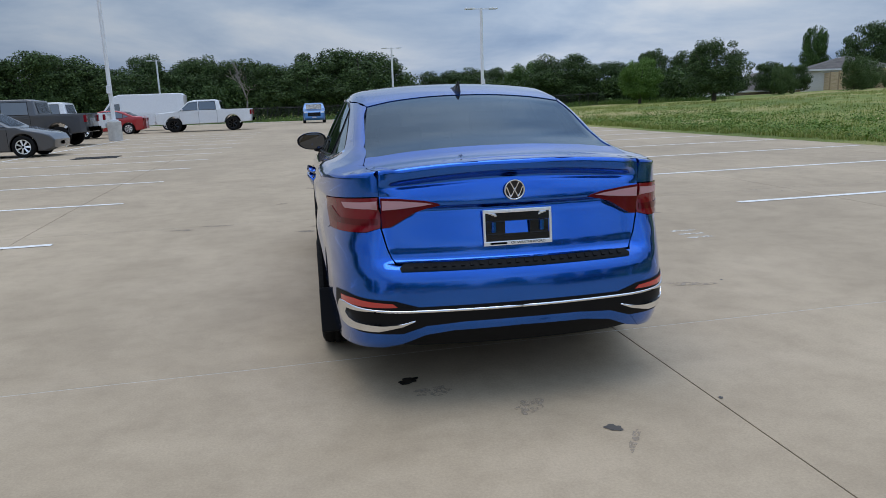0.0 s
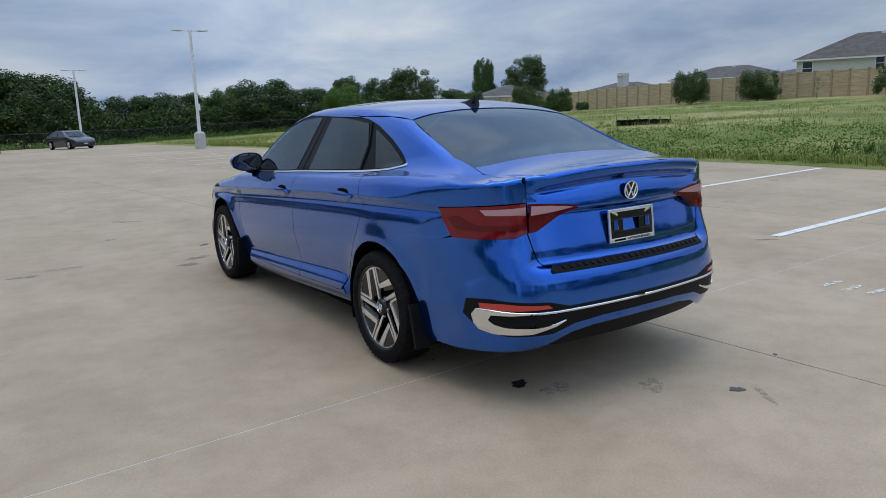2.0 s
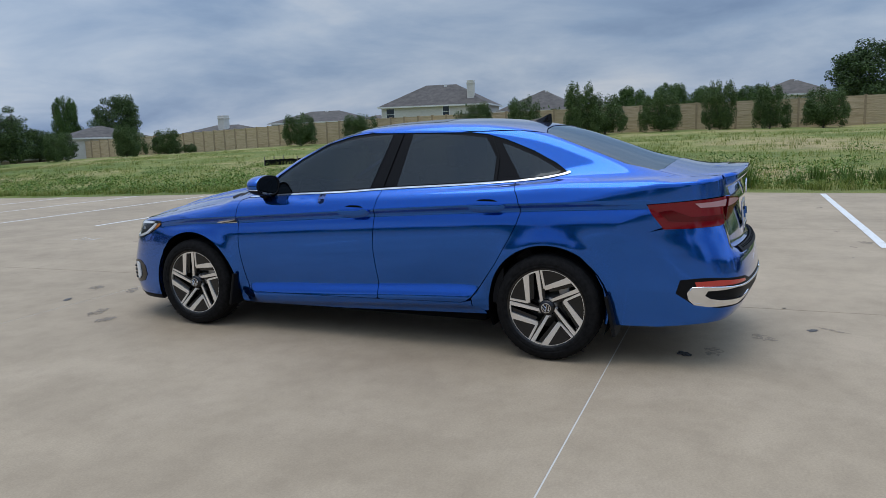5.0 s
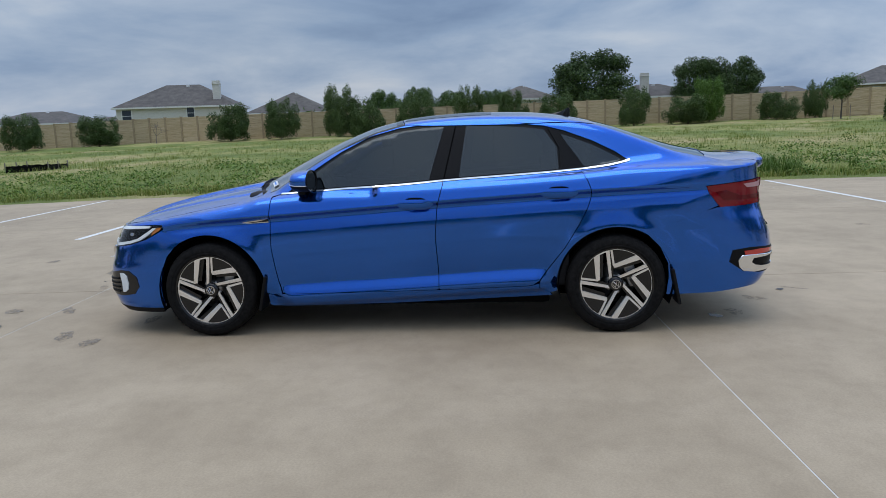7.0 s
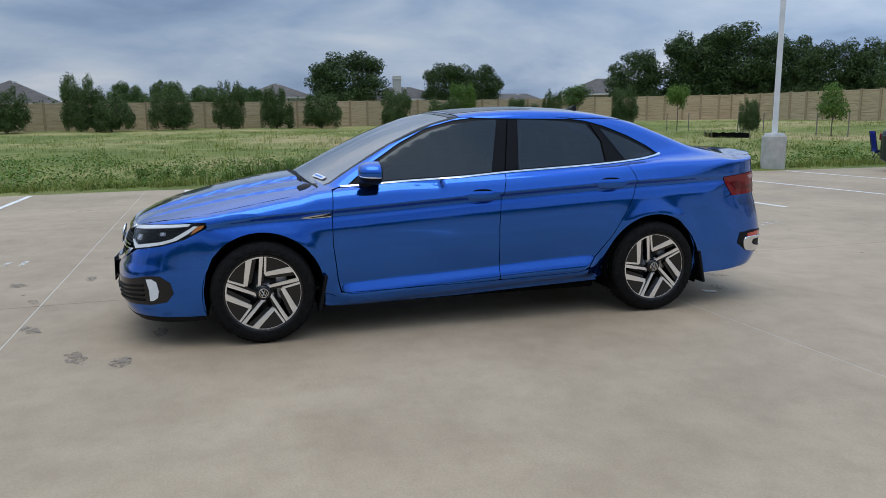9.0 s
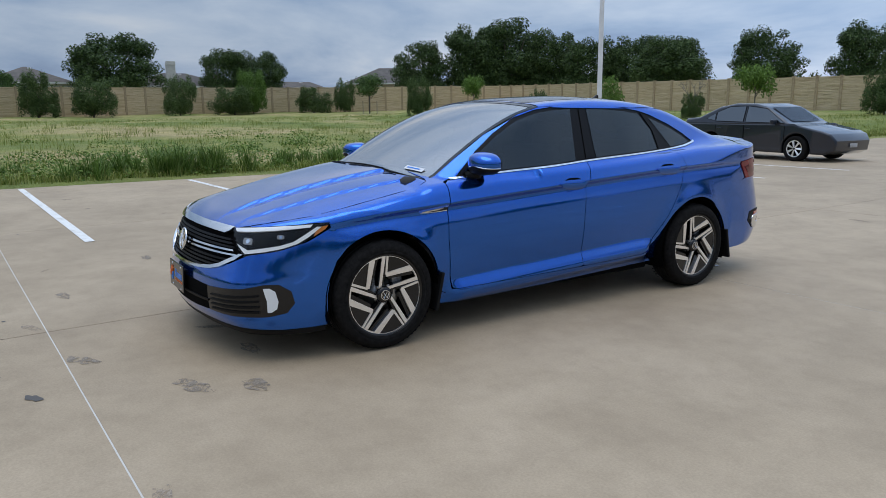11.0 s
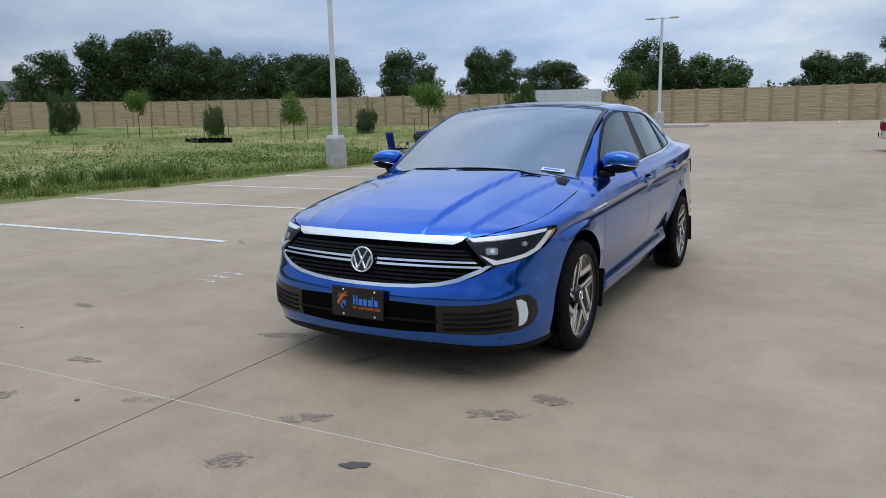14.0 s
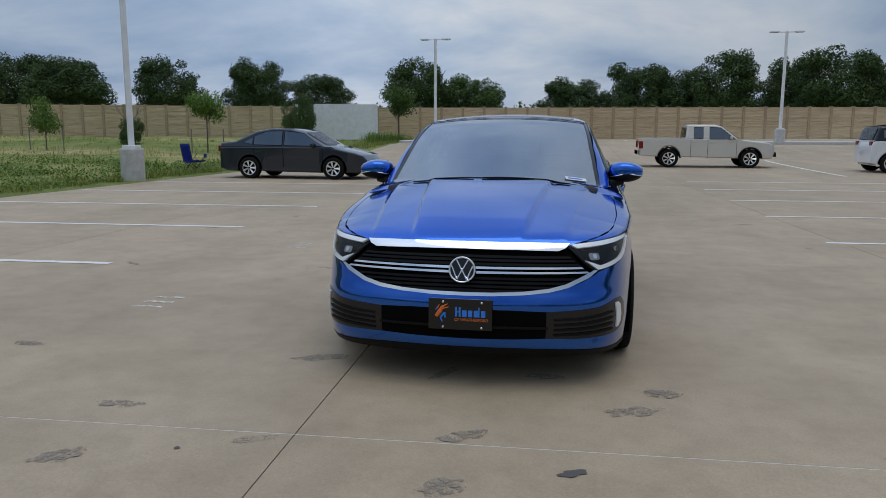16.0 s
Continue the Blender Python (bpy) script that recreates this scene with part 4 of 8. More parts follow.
def lamp_face(lift):
    """A smooth lamp face in place of the lid's crease."""
    def fn(P, N):
        a = np.abs(P[:, 0])
        y = -2.352 - 0.10 * (P[:, 2] - 0.90) + REAR_D(a) - lift
        n = np.stack([np.sign(P[:, 0]) * (0.34 * a + 9 / 0.86 * (a / 0.86) ** 11), np.full(len(a), -1.0), np.full(len(a), 0.10)], 1)
        return np.stack([P[:, 0], y, P[:, 2]], 1), n / np.linalg.norm(n, axis=1, keepdims=True)
    return fn


lids = skin_part("boot_tail_lamp", "rear", tl_in, RED_DARK, both=True, label="dark red inner tail lamp on the boot lid", step=0.02, fn=lamp_face(0.019), thick=0.03)
skin_part("clear_band", "rear", [(-0.580, 0.951), (-0.50, 0.947), (-0.41, 0.938), (-0.365, 0.930), (-0.42, 0.922), (-0.50, 0.913), (-0.580, 0.907)], CLEAR_RED, lids, both=True, step=0.02, fn=lamp_face(0.022), thick=0.004)
# rear reflectors and lower trim
skin_part("rear_reflector", "tail", around("tail", [(-0.775, -2.17, 0.505), (-0.70, -2.26, 0.513), (-0.56, -2.33, 0.503), (-0.54, -2.34, 0.487), (-0.765, -2.17, 0.478)]), RED_BRIGHT, both=True, step=0.03, lift=0.006)
blk = around("tail", [(-0.80, -2.10, 0.515), (-0.74, -2.2, 0.528), (-0.55, -2.33, 0.515), (-0.45, -2.36, 0.485), (-0.25, -2.42, 0.487), (0, -2.44, 0.488), (0, -2.44, 0.412), (-0.25, -2.42, 0.410), (-0.42, -2.38, 0.396), (-0.52, -2.35, 0.358), (-0.68, -2.25, 0.355), (-0.765, -2.16, 0.375), (-0.805, -2.08, 0.44)])
skin_part("rear_lower_trim", "tail", blk, BLACK_PLASTIC, both=True, step=0.03, lift=0.003)

ring = around("tail", [(0, -2.44, 0.467), (-0.25, -2.42, 0.467), (-0.50, -2.36, 0.466), (-0.65, -2.26, 0.469), (-0.74, -2.19, 0.474), (-0.772, -2.15, 0.472), (-0.780, -2.14, 0.455), (-0.780, -2.14, 0.415), (-0.768, -2.155, 0.389), (-0.74, -2.19, 0.382), (-0.62, -2.29, 0.385), (-0.52, -2.34, 0.406), (-0.45, -2.37, 0.428)])
rad = [0.007, 0.007, 0.007, 0.007, 0.007, 0.007, 0.007, 0.007, 0.007, 0.007, 0.007, 0.006, 0.003]
uv = []
rr = []
for k in range(len(ring) - 1):
    for t in np.linspace(0, 1, 5)[:-1]:
        uv.append([ring[k][q] + (ring[k + 1][q] - ring[k][q]) * t for q in (0, 1)])
        rr.append(rad[k] + (rad[k + 1] - rad[k]) * t)
P = skin("tail", np.array(uv))
P = P + skin_normals(P) * 0.004
for sg in (1, -1):
    bm = bmesh.new()
    tube(bm, [(p[0] * sg, p[1], p[2]) for p in P], rr, 10)
    bmesh.ops.recalc_face_normals(bm, faces=bm.faces)
    part("chrome_exhaust_trim", bm, CHROME, car, "chrome surround of the false exhaust outlets", True)
crescent = around("tail", [(-0.60, -2.30, 0.470), (-0.66, -2.26, 0.473), (-0.74, -2.19, 0.479), (-0.776, -2.15, 0.474), (-0.786, -2.13, 0.445), (-0.782, -2.14, 0.405), (-0.765, -2.16, 0.378), (-0.72, -2.21, 0.366), (-0.62, -2.29, 0.372), (-0.52, -2.34, 0.398), (-0.47, -2.36, 0.420), (-0.52, -2.34, 0.409), (-0.60, -2.30, 0.400), (-0.68, -2.24, 0.402), (-0.718, -2.21, 0.412), (-0.733, -2.19, 0.430), (-0.725, -2.20, 0.455), (-0.66, -2.26, 0.460)])
skin_part("exhaust_crescent", "tail", crescent, CHROME, both=True, label="broad chrome end of the false exhaust outlet", step=0.015, lift=0.010, thick=0.01)
diff = around("tail", [(0, -2.44, 0.374), (-0.30, -2.43, 0.368), (-0.42, -2.40, 0.350), (-0.52, -2.36, 0.302), (-0.58, -2.34, 0.282), (-0.45, -2.36, 0.262), (0, -2.40, 0.258)])
skin_part("rear_diffuser", "tail", diff, BLACK_PLASTIC, both=True, step=0.03, lift=-0.02, thick=0.02)
pad = [(-0.50, 0.667), (0.50, 0.667), (0.52, 0.652), (0.515, 0.640), (-0.515, 0.640), (-0.52, 0.652)]
padm = skin_part("bumper_step_pad", "rear", pad, BLACK_PLASTIC, step=0.02, lift=0.008)
for k in range(24):
    x = -0.46 + k * 0.04
    skin_part("ridge", "rear", [(x, 0.664), (x + 0.016, 0.664), (x + 0.016, 0.652), (x, 0.652)], BLACK_PLASTIC, padm, step=0.03, lift=0.012, thick=0.006)
# nose
grille_half = [(0, 0.735), (0.25, 0.733), (0.50, 0.728), (0.545, 0.675), (0.60, 0.618), (0.635, 0.600), (0.60, 0.578), (0.50, 0.532), (0.42, 0.510), (0.30, 0.497), (0.15, 0.490), (0, 0.489)]
# closed near-black sheet behind the slats, the opening's shade put into its colour
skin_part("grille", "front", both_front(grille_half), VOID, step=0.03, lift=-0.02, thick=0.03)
skin_part("grille_top_bar", "front", both_front([(0, 0.738), (0.25, 0.737), (0.42, 0.735), (0.512, 0.733), (0.494, 0.713), (0.46, 0.699), (0.25, 0.704), (0, 0.706)]), CHROME, label="broad chrome bar over the grille", step=0.02, fine=0.008, lift=0.010, thick=0.025)
for zc, hw, th, mat in ((0.678, 0.515, 0.006, BLACK_PLASTIC), (0.660, 0.538, 0.006, BLACK_PLASTIC), (0.641, 0.558, 0.006, BLACK_PLASTIC), (0.572, 0.555, 0.006, BLACK_PLASTIC), (0.552, 0.52, 0.006, BLACK_PLASTIC), (0.532, 0.47, 0.006, BLACK_PLASTIC), (0.513, 0.40, 0.006, BLACK_PLASTIC)):
    skin_part("grille_slat", "front", both_front([(0, zc + th), (hw * 0.6, zc + th - 0.003), (hw, zc + th - 0.006), (hw + 0.012, zc - th - 0.004), (hw * 0.6, zc - th - 0.003), (0, zc - th)]), mat, step=0.04, lift=-0.004, thick=0.03)
for zc, hw in ((0.620, 0.575), (0.598, 0.603)):
    skin_part("grille_chrome_bar", "front", both_front([(0, zc + 0.006), (hw * 0.6, zc + 0.005), (hw, zc + 0.004), (hw + 0.01, zc - 0.005), (hw * 0.6, zc - 0.005), (0, zc - 0.006)]), CHROME, step=0.03, lift=0.004, thick=0.02)
skin_part("grille_lower_moulding", "front", both_front([(0, 0.500), (0.15, 0.501), (0.30, 0.508), (0.42, 0.522), (0.50, 0.543), (0.60, 0.590), (0.63, 0.606), (0.648, 0.604), (0.61, 0.572), (0.51, 0.525), (0.42, 0.503), (0.30, 0.490), (0.15, 0.483), (0, 0.482)]), CHROME, label="chrome moulding under the grille", step=0.02, fine=0.008, lift=0.012, thick=0.02)
hl = around("nose", [(-0.505, 2.09, 0.733), (-0.60, 2.03, 0.742), (-0.70, 1.92, 0.751), (-0.785, 1.74, 0.760), (-0.815, 1.655, 0.760), (-0.818, 1.66, 0.742), (-0.81, 1.74, 0.695), (-0.79, 1.83, 0.648), (-0.74, 1.91, 0.622), (-0.66, 2.01, 0.600), (-0.625, 2.04, 0.592), (-0.57, 2.06, 0.640)])
lamps = skin_part("headlamp", "nose", hl, PILLAR_BLACK, both=True, label="black headlamp housing with white light guides", step=0.025, lift=-0.008, thick=0.03)
guide = around("nose", [(-0.57, 2.06, 0.655), (-0.63, 2.04, 0.607), (-0.70, 1.97, 0.620), (-0.75, 1.9, 0.635), (-0.785, 1.83, 0.658), (-0.80, 1.77, 0.692), (-0.808, 1.70, 0.742), (-0.795, 1.72, 0.743), (-0.78, 1.80, 0.694), (-0.765, 1.84, 0.669), (-0.735, 1.90, 0.651), (-0.68, 1.98, 0.637), (-0.64, 2.03, 0.627)])
skin_part("light_guide", "nose", guide, WHITE_LENS, lamps, both=True, label="white light guide", step=0.02, lift=0.005, thick=0.012)
guide2 = around("nose", [(-0.525, 2.08, 0.729), (-0.61, 2.02, 0.738), (-0.70, 1.92, 0.747), (-0.79, 1.74, 0.755), (-0.785, 1.75, 0.741), (-0.70, 1.92, 0.728), (-0.62, 2.01, 0.720), (-0.545, 2.07, 0.714)])
skin_part("light_guide", "nose", guide2, WHITE_LENS, lamps, both=True, step=0.02, lift=0.005, thick=0.012)
skin_part("turn_signal", "nose", around("nose", [(-0.80, 1.72, 0.738), (-0.814, 1.662, 0.748), (-0.815, 1.68, 0.728), (-0.805, 1.745, 0.692)]), AMBER, lamps, both=True, step=0.02, lift=-0.001, thick=0.006)
for xx, yy, zz, rr in ((-0.615, 2.02, 0.674, 0.020), (-0.725, 1.885, 0.697, 0.013)):
    c = around("nose", [(xx, yy, zz)])[0]
    skin_part("projector", "nose", soften([(c[0] - rr * 1.5, zz - rr * 0.8), (c[0] + rr * 1.3, zz - rr * 0.9), (c[0] + rr * 1.3, zz + rr * 0.8), (c[0] - rr * 1.5, zz + rr * 0.9)], 0.012), STEEL, lamps, both=True, step=0.03, lift=-0.005, thick=0.006)
    skin_part("projector_lens", "nose", [(c[0] + rr * 0.6 * math.cos(t * math.pi / 6), zz + rr * 0.6 * math.sin(t * math.pi / 6)) for t in range(12)], CHROME, lamps, both=True, step=0.03, lift=-0.003, thick=0.004)
skin_part("headlamp_lens", "nose", hl, GLASS_LENS, lamps, both=True, step=0.03, lift=0.003, thick=0)
# lower intakes; the middle opening is a near-black sheet coloured as its shade
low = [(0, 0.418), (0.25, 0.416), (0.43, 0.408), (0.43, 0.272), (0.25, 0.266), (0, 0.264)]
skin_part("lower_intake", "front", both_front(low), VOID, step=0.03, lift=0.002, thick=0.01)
skin_part("intake_slat", "front", both_front([(0, 0.337), (0.42, 0.333), (0.42, 0.322), (0, 0.325)]), BLACK_PLASTIC, step=0.05, lift=0.010, thick=0.008)
vent = around("nose", [(-0.405, 2.2, 0.408), (-0.55, 2.15, 0.416), (-0.65, 2.09, 0.424), (-0.735, 2.0, 0.448), (-0.775, 1.94, 0.446), (-0.80, 1.885, 0.405), (-0.805, 1.87, 0.34), (-0.79, 1.91, 0.288), (-0.74, 1.99, 0.270), (-0.6, 2.12, 0.268), (-0.405, 2.2, 0.270)])
vents = skin_part("corner_vent", "nose", vent, GLOSS_BLACK, both=True, label="black corner vent with ribs and a white marker lamp", step=0.03, lift=0.003, thick=0.01)
for k in range(4):
    z0 = 0.372 - k * 0.026
    z1 = z0 + 0.022 - k * 0.004
    skin_part("rib", "nose", around("nose", [(-0.445, 2.2, z0), (-0.56, 2.14, z0 + 0.006), (-0.66, 2.08, (z0 + z1) / 2 + 0.005), (-0.715, 2.02, z1), (-0.715, 2.02, z1 - 0.010), (-0.66, 2.08, (z0 + z1) / 2 - 0.007), (-0.56, 2.14, z0 - 0.007), (-0.445, 2.2, z0 - 0.008)]), BLACK_PLASTIC, vents, both=True, step=0.03, lift=0.010, thick=0.008)
skin_part("marker_lamp", "nose", around("nose", [(-0.726, 2.0, 0.428), (-0.743, 1.975, 0.429), (-0.758, 1.95, 0.41), (-0.766, 1.94, 0.355), (-0.762, 1.948, 0.316), (-0.748, 1.97, 0.298), (-0.735, 1.985, 0.297), (-0.735, 1.985, 0.36)]), WHITE_LENS, vents, both=True, label="white vertical marker lamp", step=0.02, lift=0.010, thick=0.008)
lipf = around("nose", [(0, 2.27, 0.214), (-0.2, 2.26, 0.213), (-0.42, 2.22, 0.209), (-0.62, 2.13, 0.199), (-0.80, 1.95, 0.189), (-0.86, 1.73, 0.192), (-0.86, 1.73, 0.165), (-0.80, 1.95, 0.160), (-0.62, 2.13, 0.160), (-0.3, 2.25, 0.162), (0, 2.27, 0.162)])
skin_part("front_lip", "nose", lipf, BLACK_PLASTIC, both=True, step=0.03, lift=0.002, thick=0.03)


# badges: a ring with slanting strokes
def badge(name, at, r, parent):
    bm = bmesh.new()
    lathe(bm, [(0.0, r), (0.006, r), (0.008, r * 0.95), (0.006, r * 0.87), (0.0, r * 0.86)], 32, "z", closed=False)
    ring = part(name, bm, CHROME, parent, "round chrome badge", True)
    ring.matrix_local = at
    bm = bmesh.new()
    lathe(bm, [(0.001, 0.0005), (0.001, r * 0.9)], 32, "z")
    part("badge_field", bm, GLOSS_BLACK, ring)
    bm = bmesh.new()
    for pts in (((-0.42, 0.74), (-0.02, -0.02)), ((0.42, 0.74), (0.02, -0.02)), ((-0.78, 0.32), (-0.36, -0.72)), ((0.78, 0.32), (0.36, -0.72)), ((-0.36, -0.72), (0, 0.0)), ((0.36, -0.72), (0, 0.0))):
        tube(bm, [(pts[0][0] * r, pts[0][1] * r, 0.003), (pts[1][0] * r, pts[1][1] * r, 0.003)], 0.075 * r, 6)
    part("badge_emblem", bm, CHROME, ring)
    return ring


badge("rear_badge", Matrix.Translation((-0.01, -2.372, 0.977)) @ Matrix.Rotation(radians(90), 4, "X"), 0.046, car)
badge("front_badge", Matrix.Translation((0.0, 2.232, 0.612)) @ Matrix.Rotation(radians(180), 4, "Z") @ Matrix.Rotation(radians(78), 4, "X"), 0.067, car)


# dealer plates: a framed holder behind, a black plate in front
def letters(name, text, size, material, parent, m, width=0.0, bold=0.0):
    cu = bpy.data.curves.new(name, "FONT")
    cu.body, cu.size, cu.extrude, cu.align_x, cu.align_y = text, size, 0.0006, "CENTER", "CENTER"
    cu.offset = bold
    ob = bpy.data.objects.new(name, cu)
    scene.collection.objects.link(ob)
    dg = bpy.context.evaluated_depsgraph_get()
    me = bpy.data.meshes.new_from_object(ob.evaluated_get(dg))
    bpy.data.objects.remove(ob)
    if width:
        xs = [v.co.x for v in me.vertices]
        k = width / (max(xs) - min(xs))
        for v in me.vertices:
            v.co.x *= k
    me.name = name
    o = part(name, me, material, parent)
    o.matrix_local = m
    return o


ORANGE = Mat("orange_print", (0.75, 0.16, 0.03), 0.4).m
SKYBLUE = Mat("blue_print", (0.03, 0.22, 0.75), 0.4).m
WHITE_PRINT = Mat("white_print", (0.8, 0.8, 0.8), 0.5).m
bm = bmesh.new()
w, h = 0.155, 0.081
for c, s in (((0, 0.073, 0), (2 * w, 0.016, 0.010)), ((0, -0.071, 0), (2 * w, 0.020, 0.010)), ((-0.149, 0.001, 0), (0.012, 0.128, 0.010)), ((0.149, 0.001, 0), (0.012, 0.128, 0.010))):
    box(bm, c, s, 0.003)
holder = part("plate_holder", bm, SATIN, car, "chrome dealer plate frame with no plate in it")
holder.matrix_local = Matrix.Translation((0.004, -2.368, 0.809)) @ Matrix.Rotation(radians(84), 4, "X")
bm = bmesh.new()
for c, s in (((0, 0.047, -0.003), (0.286, 0.036, 0.006)), ((0, -0.045, -0.003), (0.286, 0.034, 0.006)), ((-0.098, 0, -0.003), (0.085, 0.056, 0.006)), ((0.098, 0, -0.003), (0.085, 0.056, 0.006))):
    box(bm, c, s, 0.002)
part("holder_insert", bm, GLOSS_BLACK, holder)
for sx in (-1, 1):
    bm = bmesh.new()
    tube(bm, [(sx * 0.108, 0.025, 0.002), (sx * 0.108, -0.02, 0.002)], 0.012, 8)
    part("holder_slot", bm, BLUE, holder)
    bm = bmesh.new()
    for a in range(3):
        box(bm, (sx * (0.115 - a * 0.008), 0.062 - a * 0.005, 0.003), (0.03 - a * 0.009, 0.007, 0.004), 0.002)
    part("holder_tab", bm, CHROME, holder)
letters("frame_lettering", "OF WEATHERFORD", 0.016, VOID, holder, Matrix.Translation((0.045, -0.071, 0.0056)), 0.155)
bm = bmesh.new()
box(bm, (-0.088, -0.071, 0.0055), (0.075, 0.009, 0.001))
part("frame_name_bar", bm, VOID, holder)
bm = bmesh.new()
box(bm, (0.012, 0.073, 0.0055), (0.055, 0.007, 0.001))
box(bm, (-0.035, 0.073, 0.0055), (0.012, 0.010, 0.001))
part("frame_top_bar", bm, WHITE_PRINT, holder)
bm = bmesh.new()
box(bm, (0, 0, 0), (0.315, 0.158, 0.008), 0.004)
fplate = part("front_plate", bm, GLOSS_BLACK, car, "black dealer plate with blue and orange print")
fplate.matrix_local = Matrix.Translation((0.0, 2.286, 0.395)) @ Matrix.Rotation(radians(180), 4, "Z") @ Matrix.Rotation(radians(88), 4, "X")
bm = bmesh.new()
# the name as plain upright blocks
for x, wd, hh in ((-0.038, 0.009, 0.048), (-0.020, 0.009, 0.048), (0.003, 0.022, 0.033), (0.031, 0.021, 0.033), (0.059, 0.020, 0.033), (0.074, 0.006, 0.050), (0.095, 0.021, 0.033)):
    box(bm, (x + 0.018, 0.006 + hh / 2 - 0.017, 0.0045), (wd, hh, 0.001), 0.0)
box(bm, (-0.011, 0.013, 0.0045), (0.010, 0.006, 0.001))
part("plate_name", bm, SKYBLUE, fplate)
letters("plate_lettering", "OF WEATHERFORD", 0.02, ORANGE, fplate, Matrix.Translation((0.055, -0.027, 0.0046)), 0.165)
bm = bmesh.new()
for p, q, r0, r1 in (((-0.118, -0.012), (-0.098, 0.016), 0.009, 0.012), ((-0.100, 0.012), (-0.090, 0.036), 0.012, 0.006), ((-0.092, 0.034), (-0.062, 0.052), 0.006, 0.002), ((-0.094, 0.026), (-0.058, 0.036), 0.006, 0.002), ((-0.112, 0.03), (-0.104, 0.046), 0.004, 0.002)):
    tube(bm, [(p[0], p[1], 0.0045), (q[0], q[1], 0.0045)], [r0, r1], 6)
part("plate_emblem", bm, ORANGE, fplate)
bm = bmesh.new()
for p, q, r0, r1 in (((-0.088, -0.040), (-0.098, -0.018), 0.003, 0.005), ((-0.098, -0.018), (-0.076, 0.008), 0.005, 0.005), ((-0.076, 0.008), (-0.074, -0.018), 0.005, 0.004), ((-0.122, 0.018), (-0.112, 0.032), 0.002, 0.004)):
    tube(bm, [(p[0], p[1], 0.0045), (q[0], q[1], 0.0045)], [r0, r1], 6)
part("plate_emblem", bm, SKYBLUE, fplate)
for sx in (-0.085, 0.105):
    for sz in (0.062, -0.066):
        bm = bmesh.new()
        lathe(bm, [(0.004, 0.006), (0.007, 0.005), (0.007, 0.0005)], 10, "z", (sx, sz, 0))
        part("plate_screw", bm, CHROME, fplate, smooth=True)
bm = bmesh.new()
box(bm, (0.0, 2.258, 0.395), (0.20, 0.05, 0.10), 0.01)
part("plate_bracket", bm, BLACK_PLASTIC, car)

# fender spears, door handles
for m in (False, True):
    sp = part("fender_spear", panel("fender_spear", "side", [(1.10, 0.770), (1.06, 0.782), (0.915, 0.803), (0.915, 0.768), (1.04, 0.764)], 0.03, 0.006, 0.008, m), CHROME, car, "chrome spear badge on the fender")
    part("spear_inlay", panel("spear_inlay", "side", [(1.05, 0.774), (0.915, 0.794), (0.915, 0.777), (1.03, 0.769)], 0.03, 0.009, 0.004, m), GLOSS_BLACK, sp)
    for y0, z0, dr in ((-0.065, 0.874, doors[0]), (-0.983, 0.922, doors[1])):
        d = dr[1 if m else 0]
        # flat near-black patch: the shade of the handle's recess as colour
        part("handle_cup", panel("handle_cup", "side", soften([(y0 + 0.09, z0 + 0.004), (y0 + 0.05, z0 + 0.034), (y0 - 0.05, z0 + 0.034), (y0 - 0.09, z0 + 0.004), (y0 - 0.06, z0 - 0.030), (y0 + 0.06, z0 - 0.030)], 0.03), 0.012, 0.003, 0, m), VOID, d)

        def bow(P, N, y0=y0):
            u = np.clip(np.abs(P[:, 1] - y0) / 0.125, 0, 1)
            return P + N * (0.036 * (1 - u ** 4))[:, None], N

        part("door_handle", panel("door_handle", "side", soften([(y0 + 0.125, z0), (y0 + 0.10, z0 + 0.015), (y0 - 0.10, z0 + 0.013), (y0 - 0.125, z0 - 0.002), (y0 - 0.10, z0 - 0.016), (y0 + 0.10, z0 - 0.014)], 0.03), 0.02, 0.002, 0.012, m, bow), BLUE, d)

# door mirrors: a blue cap over a black shell, a chrome strip where they meet, a framed glass behind
MIRROR_SILVER = Mat("mirror_silver", (0.11, 0.115, 0.125), 0.02, 1.0).m


def mirror_ring(sg, k, at, scale):
    """A point of the housing's cross-section: k the angle round it, at how far forward, scale its size there."""
    c, q = math.cos(k), math.sin(k)
    x = math.copysign(abs(c) ** 0.68, c) * 0.114
    z = math.copysign(abs(q) ** 0.74, q) * (0.070 - 0.020 * max(0.0, c))
    x, z = x * scale, z * (0.25 + 0.75 * scale)
    y = 0.66 + at - 0.10 * max(0.0, x)
    return (sg * (0.856 + x), y + 0.10 * (x + 0.02), 1.034 + z)


